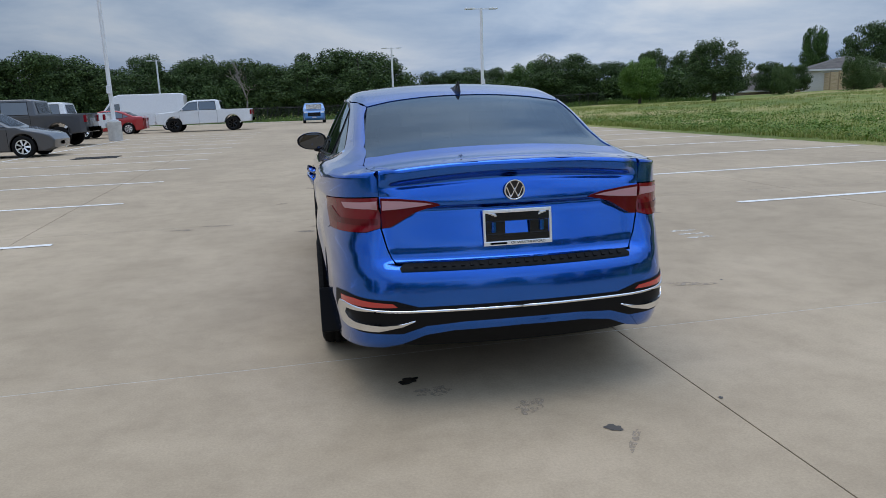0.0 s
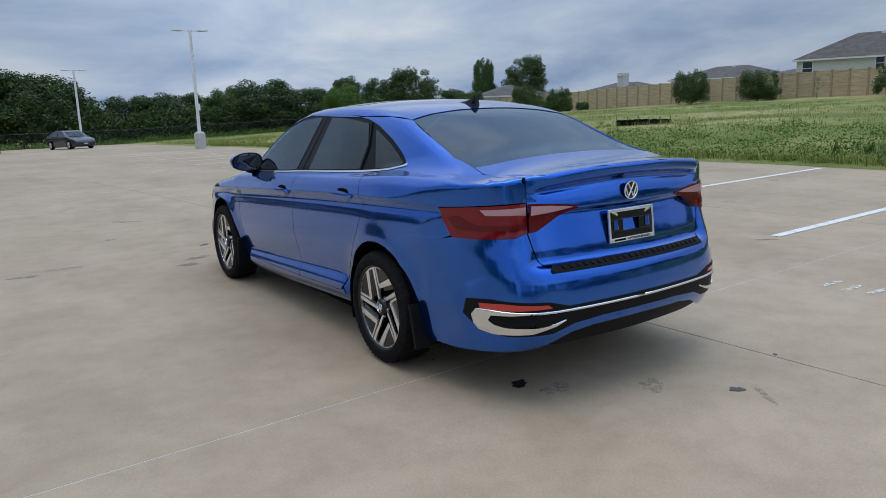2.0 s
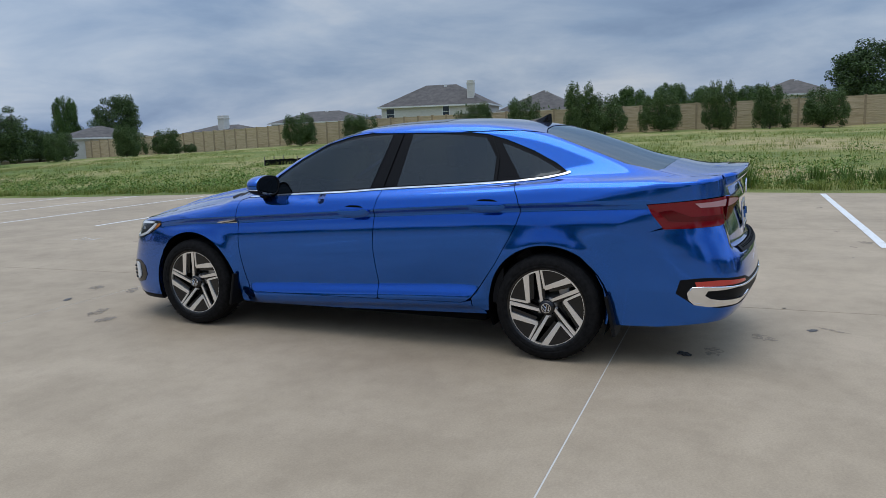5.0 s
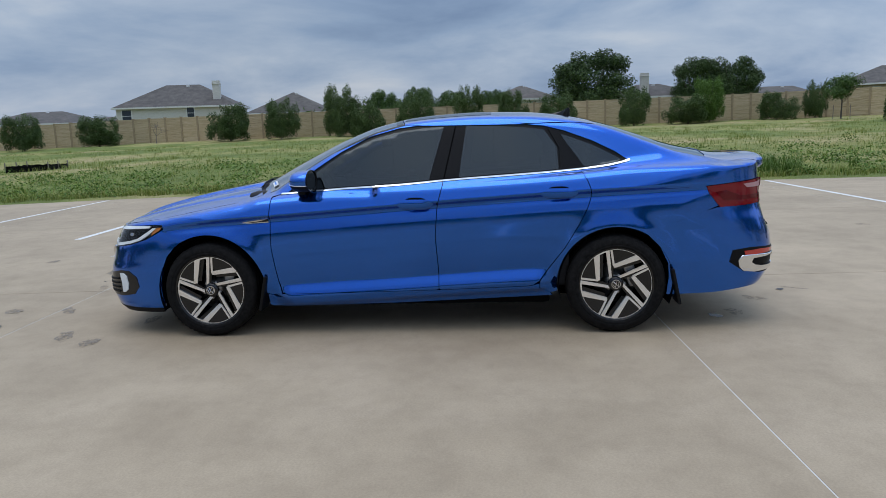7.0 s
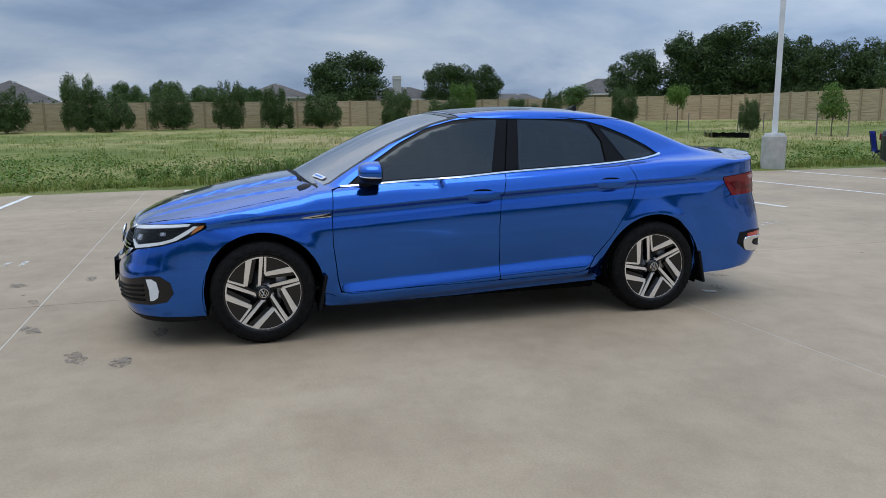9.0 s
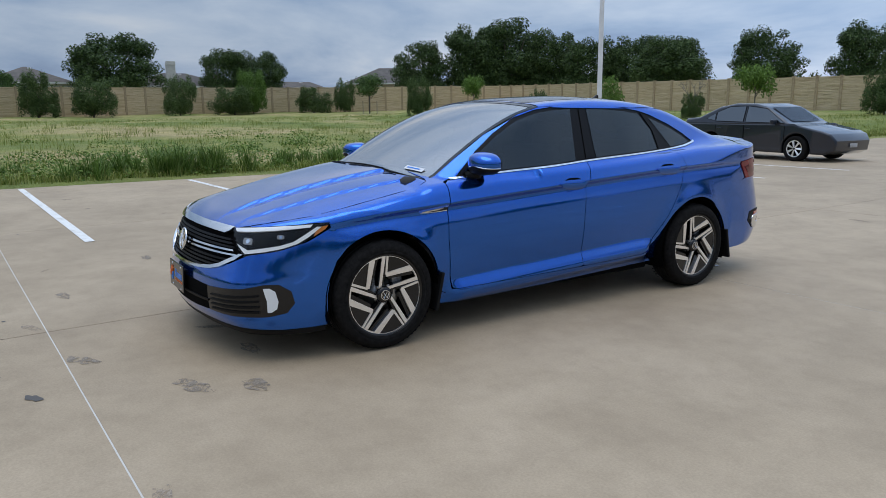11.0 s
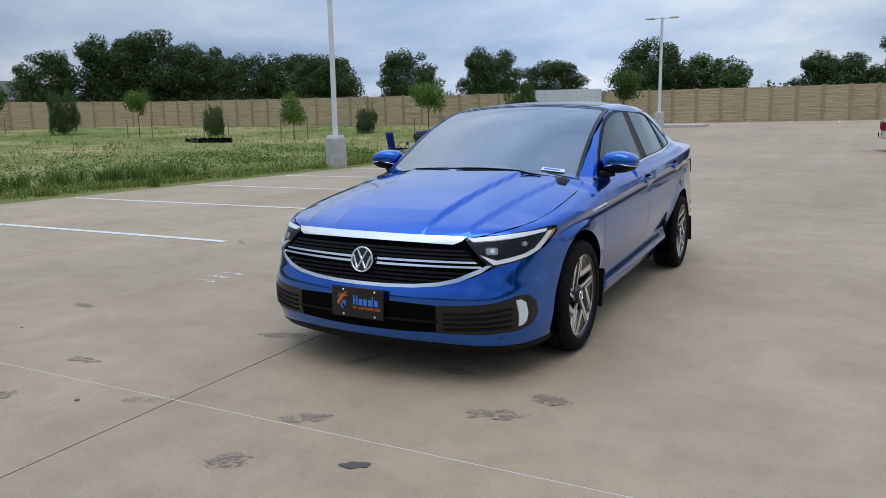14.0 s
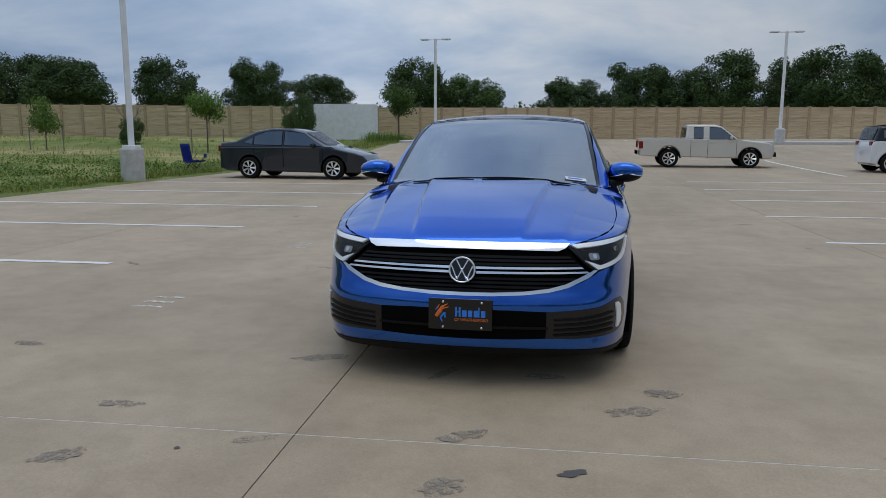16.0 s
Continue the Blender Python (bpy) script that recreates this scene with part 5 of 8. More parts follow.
for sg in (-1, 1):
    steps = [(-0.050, 0.97), (-0.046, 1.0), (-0.020, 1.0), (0.010, 0.97), (0.035, 0.90), (0.055, 0.79), (0.068, 0.64), (0.076, 0.44), (0.079, 0.20)]

    def loft(k0, k1, n, rows):
        bm = bmesh.new()
        g = [[bm.verts.new(mirror_ring(sg, radians(k0 + (k1 - k0) * i / n), a, sc)) for i in range(n + 1)] for a, sc in rows]
        for r0, r1 in zip(g, g[1:]):
            for i in range(n):
                bm.faces.new((r0[i], r0[i + 1], r1[i + 1], r1[i]))
        bm.faces.new(g[-1])
        bmesh.ops.recalc_face_normals(bm, faces=bm.faces)
        if sum(f.normal.y * f.calc_area() for f in bm.faces) < 0:
            bmesh.ops.reverse_faces(bm, faces=bm.faces)
        return bm

    mir = part("door_mirror", loft(-22, 202, 30, steps), BLUE, car, "blue door mirror with a chrome strip on a black shell", True)
    part("mirror_shell", loft(202, 338, 18, steps), BLACK_PLASTIC, mir, smooth=True)
    for k in (-22, 202):
        bm = bmesh.new()
        tube(bm, [mirror_ring(sg, radians(k), a, sc * 1.005) for a, sc in steps], [0.0035] * 8 + [0.002], 6)
        part("mirror_strip", bm, CHROME, mir, smooth=True)
    bm = bmesh.new()
    g = [[bm.verts.new(mirror_ring(sg, 2 * math.pi * i / 40, a, sc)) for i in range(40)] for a, sc in ((-0.048, 1.0), (-0.054, 0.98), (-0.054, 0.88), (-0.046, 0.86))]
    for r0, r1 in zip(g, g[1:]):
        for i in range(40):
            bm.faces.new((r0[i], r0[(i + 1) % 40], r1[(i + 1) % 40], r1[i]))
    part("mirror_bezel", bm, BLACK_PLASTIC, mir, smooth=True)
    bm = bmesh.new()
    bm.faces.new([bm.verts.new(mirror_ring(sg, 2 * math.pi * i / 40, -0.049, 0.89)) for i in range(40)])
    part("mirror_glass", bm, MIRROR_SILVER, mir)
    bm = bmesh.new()
    tube(bm, [(sg * 0.71, 0.715, 0.955), (sg * 0.77, 0.70, 0.958), (sg * 0.83, 0.675, 0.975)], [0.034, 0.026, 0.030], 12)
    part("mirror_foot", bm, BLACK_PLASTIC, mir, smooth=True)

# roof fin, wipers
bm = bmesh.new()
prof = [(0.10, 0.0, 0.030), (0.04, 0.016, 0.026), (-0.02, 0.038, 0.018), (-0.055, 0.066, 0.007), (-0.07, 0.068, 0.005), (-0.085, 0.0, 0.02)]
vs = [[bm.verts.new((sx * wd * (1 if q == 0 else 0.55), -1.05 + yy, 0.004 + zz * (0.0 if q == 0 else 1.0))) for yy, zz, wd in prof] for sx in (-1, 1) for q in (0, 1)]
for a, b in ((0, 1), (1, 3), (3, 2)):
    for k in range(len(prof) - 1):
        bm.faces.new((vs[a][k], vs[a][k + 1], vs[b][k + 1], vs[b][k]))
bmesh.ops.remove_doubles(bm, verts=bm.verts, dist=0.0005)
bmesh.ops.recalc_face_normals(bm, faces=bm.faces)
fin = part("antenna_fin", bm, GLOSS_BLACK, car, "black shark fin antenna")
fin.matrix_local = Matrix.Translation((0.0, 0.0, 1.402)) @ Matrix.Translation((0, -1.05, 0)) @ Matrix.Rotation(radians(9), 4, "X") @ Matrix.Translation((0, 1.05, 0))
for pts in ([(-0.50, 1.05), (-0.35, 1.075), (0.05, 1.095)], [(0.10, 1.095), (0.30, 1.085), (0.50, 1.05)]):
    P = skin("top", np.array([(pts[0][0] + (pts[2][0] - pts[0][0]) * t, np.interp(t, [0, 0.5, 1], [p[1] for p in pts])) for t in np.linspace(0, 1, 9)]))
    bm = bmesh.new()
    tube(bm, [tuple(p + np.array([0, 0.012, 0.004])) for p in P], [0.003] + [0.0045] * 7 + [0.003], 6)
    part("wiper", bm, BLACK_PLASTIC, car, smooth=True)
Pst = skin("top", np.array([(-0.47, 0.985), (-0.60, 0.935), (-0.595, 0.905), (-0.465, 0.955)]))
sticker = part("stock_label", mesh_of("stock_label", Pst + np.array([0, 0.002, 0.004]), [(0, 1, 2, 3)]), WHITE_PAPER, car, "white stock label inside the windscreen")
part("label_print", mesh_of("label_print", [Pst[3] * (1 - a) * (1 - b) + Pst[2] * a * (1 - b) + Pst[0] * (1 - a) * b + Pst[1] * a * b + np.array([0, 0.003, 0.006]) for b in (0.35, 0.65) for a in (0.12, 0.8)], [(0, 1, 3, 2)]), SKYBLUE, sticker)

# wheels
def wheel_unit():
    """A five-armed alloy with machined faces, lying with its outer face to -x."""
    hub = bmesh.new()
    lathe(hub, [(0.09, 0.208), (-0.055, 0.216), (-0.085, 0.228), (-0.094, 0.236), (-0.090, 0.240), (-0.07, 0.236)], 64)
    rim = part("wheel", hub, GLOSS_BLACK, None, "black alloy wheel with machined silver spokes", True)
    t = bmesh.new()
    lathe(t, [(0.08, 0.215), (0.098, 0.250), (0.098, 0.285), (0.085, 0.308), (0.062, 0.3165), (0.04, 0.318), (0.038, 0.311), (0.03, 0.311), (0.028, 0.3185), (0.004, 0.319), (0.002, 0.311), (-0.006, 0.311), (-0.008, 0.3185), (-0.032, 0.318), (-0.034, 0.311), (-0.042, 0.311), (-0.044, 0.3175), (-0.064, 0.3165), (-0.087, 0.308), (-0.099, 0.291), (-0.104, 0.270), (-0.1045, 0.262), (-0.1025, 0.260), (-0.1045, 0.258), (-0.104, 0.250), (-0.099, 0.242), (-0.088, 0.236)], 72)
    part("tyre", t, RUBBER, rim, "", True)
    edge = bmesh.new()
    lathe(edge, [(-0.088, 0.2345), (-0.0945, 0.2360), (-0.0950, 0.2380), (-0.0945, 0.2400), (-0.090, 0.2415)], 72)
    part("rim_edge", edge, GLOSS_BLACK, rim, "", True)
    lugs = bmesh.new()
    for k in range(60):
        a = 2 * math.pi * k / 60
        m = Matrix.Rotation(a, 4, "X")
        for x0, x1 in ((-0.094, -0.064), (0.064, 0.092)):
            vs = [lugs.verts.new(m @ Vector(p)) for p in ((x0, -0.004, 0.308), (x1, -0.004, 0.3185), (x1, 0.006, 0.3185), (x0, 0.006, 0.308))]
            lugs.faces.new(vs)
    part("tread", lugs, RUBBER, rim)["kind"] = "stuff"
    back = bmesh.new()
    lathe(back, [(0.02, 0.001), (0.02, 0.135), (0.0, 0.135), (0.0, 0.06), (-0.02, 0.06), (-0.02, 0.001)], 40)
    part("brake_disc", back, STEEL, rim, "", True)
    cal = bmesh.new()
    box(cal, (0.0, -0.115, 0.02), (0.05, 0.07, 0.16), 0.015)
    part("brake_caliper", cal, STEEL, rim)
    # near-black disc that paints the shade behind the spokes
    back = bmesh.new()
    lathe(back, [(0.05, 0.001), (0.05, 0.206)], 40)
    part("wheel_back", back, VOID, rim)

    K = 1.036

    def plate(points, x_face, depth, material, name):
        """A flat piece of the wheel's face from an outline (angle clockwise in degrees, radius)."""
        bm = bmesh.new()
        top = [bm.verts.new((x_face + 0.022 * (1 - min(1, r / 0.2)), -r * K * math.sin(radians(a)), r * K * math.cos(radians(a)))) for a, r in points]
        low = [bm.verts.new((v.co.x + depth, v.co.y, v.co.z)) for v in top]
        bm.faces.new(top)
        for i in range(len(top)):
            j = (i + 1) % len(top)
            bm.faces.new((top[i], low[i], low[j], top[j]))
        bmesh.ops.recalc_face_normals(bm, faces=bm.faces)
        part(name, bm, material, rim)

    def bar(a0, r0, w0, a1, r1, w1):
        """Outline of a straight bar between two points of the face."""
        p, q = (Vector((r * math.sin(radians(a)), r * math.cos(radians(a)))) for a, r in ((a0, r0), (a1, r1)))
        d = (q - p).normalized()
        s = Vector((d.y, -d.x))
        c = [p - s * w0 / 2, q - s * w1 / 2, q + s * w1 / 2, p + s * w0 / 2]
        return [(math.degrees(math.atan2(v.x, v.y)), v.length) for v in c]

    def arc_strip(a0, a1, r0, r1, n=8):
        return [(a0 + (a1 - a0) * i / n, r1) for i in range(n + 1)] + [(a1 + (a0 - a1) * i / n, r0) for i in range(n + 1)]

    for k in range(5):
        o = 72 * k
        plate(bar(o - 33, 0.040, 0.016, o + 2.5, 0.226, 0.023), -0.083, 0.012, SATIN, "spoke_face")
        plate(bar(o - 20, 0.048, 0.026, o + 7.5, 0.226, 0.045), -0.076, 0.045, GLOSS_BLACK, "spoke_back")
        plate([(o + 9, 0.224), (o + 31, 0.224), (o + 54, 0.224), (o + 12, 0.114)], -0.078, 0.035, GLOSS_BLACK, "spoke_web")
        plate(bar(o + 10, 0.112, 0.012, o + 8.2, 0.226, 0.013), -0.083, 0.012, SATIN, "spoke_face")
        plate(bar(o + 9.5, 0.112, 0.024, o + 55.5, 0.221, 0.036), -0.083, 0.014, SATIN, "spoke_face")
        plate(bar(o + 22, 0.098, 0.020, o + 63, 0.214, 0.028), -0.068, 0.03, GLOSS_BLACK, "spoke_flank")
        plate(arc_strip(o + 7.5, o + 60, 0.217, 0.227), -0.083, 0.012, SATIN, "rim_face")
        plate(arc_strip(o + 58, o + 75, 0.211, 0.227, 4), -0.083, 0.012, SATIN, "rim_face")
    cap = bmesh.new()
    lathe(cap, [(-0.060, 0.05), (-0.078, 0.045), (-0.084, 0.033), (-0.084, 0.0005)], 28)
    part("centre_cap", cap, GLOSS_BLACK, rim, "", True)
    bd = bmesh.new()
    lathe(bd, [(-0.084, 0.030), (-0.087, 0.029), (-0.087, 0.026), (-0.084, 0.025)], 28)
    for pts in (((-0.42, 0.74), (-0.02, -0.02)), ((0.42, 0.74), (0.02, -0.02)), ((-0.78, 0.32), (-0.36, -0.72)), ((0.78, 0.32), (0.36, -0.72)), ((-0.36, -0.72), (0, 0.0)), ((0.36, -0.72), (0, 0.0))):
        tube(bd, [(-0.085, -pts[0][0] * 0.027, pts[0][1] * 0.027), (-0.085, -pts[1][0] * 0.027, pts[1][1] * 0.027)], 0.0022, 5)
    part("cap_badge", bd, CHROME, rim)
    for k in range(5):
        a = radians(36 + 72 * k)
        bolt = bmesh.new()
        lathe(bolt, [(-0.045, 0.009), (-0.062, 0.009), (-0.064, 0.0005)], 6, "x", (0, 0.056 * math.sin(a), 0.056 * math.cos(a)))
        part("wheel_bolt", bolt, STEEL, rim)
    return rim


w1 = wheel_unit()
w1.parent = car
w1.matrix_local = Matrix.Translation((-0.765, 1.343, WHEEL_R)) @ Matrix.Rotation(radians(-3), 4, "X")
for x, y, turn, spin in ((-0.765, -1.343, 0, -16), (0.765, 1.343, 180, 20), (0.765, -1.343, 180, 60)):
    copy_thing(w1, Matrix.Translation((x, y, WHEEL_R)) @ Matrix.Rotation(radians(turn), 4, "Z") @ Matrix.Rotation(radians(spin), 4, "X"))

# wheel housings, mud flaps, underside; housings and underside coloured near-black as deep shade
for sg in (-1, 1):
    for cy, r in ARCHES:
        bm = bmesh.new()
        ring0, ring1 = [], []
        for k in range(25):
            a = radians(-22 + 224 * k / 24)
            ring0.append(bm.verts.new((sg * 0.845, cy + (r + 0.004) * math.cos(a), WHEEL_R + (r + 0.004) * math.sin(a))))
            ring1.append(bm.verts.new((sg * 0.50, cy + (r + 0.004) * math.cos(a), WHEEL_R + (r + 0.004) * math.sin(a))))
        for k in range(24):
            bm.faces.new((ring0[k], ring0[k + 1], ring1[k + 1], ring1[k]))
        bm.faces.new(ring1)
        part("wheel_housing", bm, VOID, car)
    for nm, y0, y1, z1, z0 in (("front_mud_flap", 1.0, 0.965, 0.39, 0.19), ("rear_mud_flap", -1.695, -1.745, 0.43, 0.165)):
        bm = bmesh.new()
        box(bm, (0, 0, 0), (0.16, 0.022, 0.235), 0.008)
        bmesh.ops.transform(bm, matrix=Matrix.Translation((sg * 0.79, (y0 + y1) / 2, (z0 + z1) / 2)) @ Matrix.Rotation(radians(-12 if y0 < 0 else 12), 4, "X"), verts=bm.verts)
        part(nm, bm, BLACK_PLASTIC, car)
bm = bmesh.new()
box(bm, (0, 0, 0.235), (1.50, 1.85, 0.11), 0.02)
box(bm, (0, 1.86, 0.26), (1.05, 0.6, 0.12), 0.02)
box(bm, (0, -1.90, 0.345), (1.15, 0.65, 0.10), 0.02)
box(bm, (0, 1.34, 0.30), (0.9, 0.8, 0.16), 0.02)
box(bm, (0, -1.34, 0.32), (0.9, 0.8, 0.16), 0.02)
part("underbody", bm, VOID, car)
# inner shells that back the shut lines
inner = [(0.93, 0.93), (0.93, 0.29), (-0.80, 0.31), (-1.02, 0.56), (-1.18, 0.75), (-1.20, 0.99), (-0.24, 0.97)]
skin_part("inner_flank", "side", inner, VOID, both=True, step=0.08, lift=-0.03, thick=0)
skin_part("inner_nose", "nose", around("nose", [(0, 2.2, 0.76), (-0.5, 2.1, 0.76), (-0.82, 1.6, 0.78), (-0.84, 1.72, 0.6), (-0.85, 1.78, 0.22), (-0.6, 2.1, 0.2), (0, 2.2, 0.2)]), VOID, both=True, step=0.06, lift=-0.05, thick=0)
skin_part("inner_tail", "tail", around("tail", [(0, -2.3, 1.05), (-0.5, -2.25, 1.02), (-0.74, -1.9, 0.98), (-0.80, -1.70, 0.80), (-0.84, -1.75, 0.3), (-0.6, -2.3, 0.28), (0, -2.3, 0.28)]), VOID, both=True, step=0.06, lift=-0.05, thick=0)
bm = bmesh.new()
box(bm, (0, 1.5, 0.62), (1.15, 0.95, 0.25), 0.03)
part("engine_block", bm, VOID, car)
bm = bmesh.new()
box(bm, (0, -2.0, 0.72), (1.05, 0.5, 0.5), 0.03)
part("boot_lining", bm, VOID, car)

# cabin
bm = bmesh.new()
box(bm, (0, 0.90, 0.86), (1.36, 0.42, 0.20), 0.06)
box(bm, (-0.36, 0.78, 0.955), (0.34, 0.20, 0.06), 0.03)
part("dashboard", bm, CLOTH, car, smooth=True)
bm = bmesh.new()
lathe(bm, [(0.0, 0.165), (0.012, 0.178), (0.0, 0.191), (-0.012, 0.178)], 32, "z", closed=True)
box(bm, (0, 0, -0.01), (0.14, 0.09, 0.03), 0.012)
box(bm, (0, 0, -0.01), (0.34, 0.03, 0.02), 0.006)
sw = part("steering_wheel", bm, CLOTH, car, smooth=True)
sw.matrix_local = Matrix.Translation((-0.37, 0.56, 0.90)) @ Matrix.Rotation(radians(65), 4, "X")


def seat(x, y, width, back):
    bm = bmesh.new()
    box(bm, (x, y, 0.50), (width, 0.50, 0.16), 0.05)
    box(bm, (0, 0, 0), (width, 0.13, 0.60), 0.05, Matrix.Translation((x, y - 0.27, 0.82)) @ Matrix.Rotation(radians(-14), 4, "X"))
    for hx in ([x] if width < 0.7 else [-0.36, 0.36]):
        box(bm, (0, 0, 0), (0.26, 0.09, 0.17), 0.04, Matrix.Translation((hx, y - 0.36, 1.175 if back else 1.13)) @ Matrix.Rotation(radians(-10), 4, "X"))
    return part("seat", bm, CLOTH, car, smooth=False)


seat(-0.37, 0.10, 0.50, True)
seat(0.37, 0.10, 0.50, True)
seat(0.0, -0.80, 1.25, False)
bm = bmesh.new()
box(bm, (0, -1.60, 0.99), (1.15, 0.62, 0.04), 0.015)
part("parcel_shelf", bm, CLOTH, car)
bm = bmesh.new()
box(bm, (0, 0, 0.30), (1.45, 2.7, 0.02))
for sg in (-1, 1):
    box(bm, (sg * 0.76, -0.1, 0.62), (0.02, 1.9, 0.62))
part("cabin_lining", bm, CLOTH, car)
bm = bmesh.new()
box(bm, (0, 0.24, 1.255), (0.24, 0.04, 0.07), 0.02)
box(bm, (0, 0.27, 1.30), (0.15, 0.10, 0.04), 0.012)
part("interior_mirror", bm, CLOTH, car)

# ---- boundary wall ----
WALL_H = 2.55
WALL_STEP = 1.78


def wall_panel_mesh(length):
    """Precast panel of stacked ledge-stone courses, each proud of its joints by its own amount."""
    rng = random.Random(4)
    bm = bmesh.new()
    z = 0.0
    while z < WALL_H - 0.08:
        h = rng.choice((0.085, 0.10, 0.12, 0.15))
        x = 0.0
        while x < length - 0.01:
            w = min(rng.uniform(0.35, 0.9), length - x)
            d = rng.uniform(0.035, 0.06)
            vs = [bm.verts.new(p) for p in ((x + 0.004, -d, z + 0.006), (x + w - 0.004, -d, z + 0.006), (x + w - 0.004, -d, z + h - 0.006), (x + 0.004, -d, z + h - 0.006))]
            bk = [bm.verts.new((v.co.x, -0.02, v.co.z)) for v in vs]
            bm.faces.new(vs)
            for i in range(4):
                bm.faces.new((vs[(i + 1) % 4], vs[i], bk[i], bk[(i + 1) % 4]))
            x += w
        z += h
    box(bm, (length / 2, 0, WALL_H / 2 - 0.02), (length, 0.05, WALL_H))
    box(bm, (length / 2, 0, WALL_H + 0.02), (length, 0.14, 0.09))
    me = bpy.data.meshes.new("panel")
    bm.to_mesh(me)
    bm.free()
    me.materials.append(FENCE_PANEL)
    return me


def post_mesh():
    bm = bmesh.new()
    box(bm, (0, 0, (WALL_H - 0.25) / 2), (0.20, 0.24, WALL_H + 0.35), 0.015)
    box(bm, (0, 0, WALL_H + 0.08), (0.25, 0.29, 0.06), 0.012)
    me = bpy.data.meshes.new("post")
    bm.to_mesh(me)
    bm.free()
    me.materials.append(FENCE_POST)
    return me


PANEL_ME, POST_ME = wall_panel_mesh(WALL_STEP), post_mesh()


def wall_run(a, b, name, label):
    e = tagged(new(name), label, "boundary wall", "boundary walls", "structure")
    a, b = Vector((*a, 0)), Vector((*b, 0))
    n = round((b - a).length / WALL_STEP)
    d = (b - a).normalized()
    turn = math.atan2(d.y, d.x)
    for k in range(n + 1):
        p = a + d * WALL_STEP * k
        z = float(gz(p.x, p.y))
        po = part("post", POST_ME, None, e)
        po.matrix_local = Matrix.Translation((p.x, p.y, z)) @ Matrix.Rotation(turn, 4, "Z")
        if k < n:
            q = p + d * WALL_STEP
            z2 = float(gz(q.x, q.y))
            pa = part("panel", PANEL_ME, None, e)
            # panels step down the slope; their rough face looks onto the field
            pa.matrix_local = Matrix.Translation((p.x, p.y, (z + z2) / 2 - 0.03)) @ Matrix.Rotation(turn, 4, "Z")


wall_run((71.5, 92.0), (70.5, -27.0), "wall_east", "tan precast stone-faced wall along the field")
wall_run((70.5, -27.0), (60.0, -47.0), "wall_corner", "tan precast stone-faced wall at the field's corner")
wall_run((60.0, -47.0), (-62.0, -66.5), "wall_south", "tan precast stone-faced wall behind the lot")


# ---- planting ----
def leaf_quads(p, n, s, spin, narrow=0.55, bend=0.12):
    """Small bent quads at the points p, facing n, of the sizes s, turned by spin."""
    n = n / np.maximum(np.linalg.norm(n, axis=1, keepdims=True), 1e-9)
    ref = np.where(np.abs(n[:, 2:3]) < 0.9, np.array([[0.0, 0, 1]]), np.array([[1.0, 0, 0]]))
    u = np.cross(n, ref)
    u /= np.linalg.norm(u, axis=1, keepdims=True)
    v = np.cross(n, u)
    c, q = np.cos(spin)[:, None], np.sin(spin)[:, None]
    a, b = u * c + v * q, v * c - u * q
    s = s[:, None]
    verts = np.stack([p - a * s, p - b * s * narrow + n * s * bend, p + a * s, p + b * s * narrow + n * s * bend], 1).reshape(-1, 3)
    return verts, np.arange(len(p) * 4).reshape(-1, 4)


def leaf_cloud(rng, lobes, count, size, shell=0.55):
    """Leaf clumps spread through and round the lobes of a crown."""
    g = np.random.RandomState(rng.randrange(1 << 30))
    C, R = np.array([c for c, _ in lobes]), np.array([r for _, r in lobes])
    vol = R.prod(1) ** 0.85
    k = g.choice(len(lobes), count, p=vol / vol.sum())
    u, t = g.uniform(-1, 1, count), g.uniform(0, 2 * math.pi, count)
    w = np.sqrt(1 - u * u)
    rad = shell + (1 - shell) * g.rand(count) ** 0.6
    rad *= 1 + 0.14 * np.sin(5 * t + C[k, 0] * 3) * np.sin(4 * u + C[k, 2] * 2)
    d = np.stack([w * np.cos(t), w * np.sin(t), u], 1)
    p = C[k] + R[k] * d * rad[:, None]
    n = d + np.array([0, 0, 0.5]) + g.normal(0, 0.6, (count, 3))
    return leaf_quads(p, n, size * g.uniform(0.55, 1.35, count), g.uniform(0, 6.28, count))


def limbs(bm, rng, height, spread, trunk, base=0.32, count=7):
    fork = height * base
    tube(bm, [(0, 0, -0.3), (0.03 * height * rng.uniform(-1, 1) * 0.3, 0, fork * 0.5), (0, 0, fork)], [trunk * 1.25, trunk, trunk * 0.85], 9)
    for k in range(count):
        a = 2 * math.pi * k / count + rng.uniform(-0.4, 0.4)
        out = spread * rng.uniform(0.35, 0.75)
        top = height * rng.uniform(0.62, 0.9)
        mid = Vector((math.cos(a) * out * 0.45, math.sin(a) * out * 0.45, fork + (top - fork) * 0.45))
        tube(bm, [(0, 0, fork * 0.9), mid, (math.cos(a) * out, math.sin(a) * out, top)], [trunk * 0.55, trunk * 0.32, trunk * 0.08], 6)


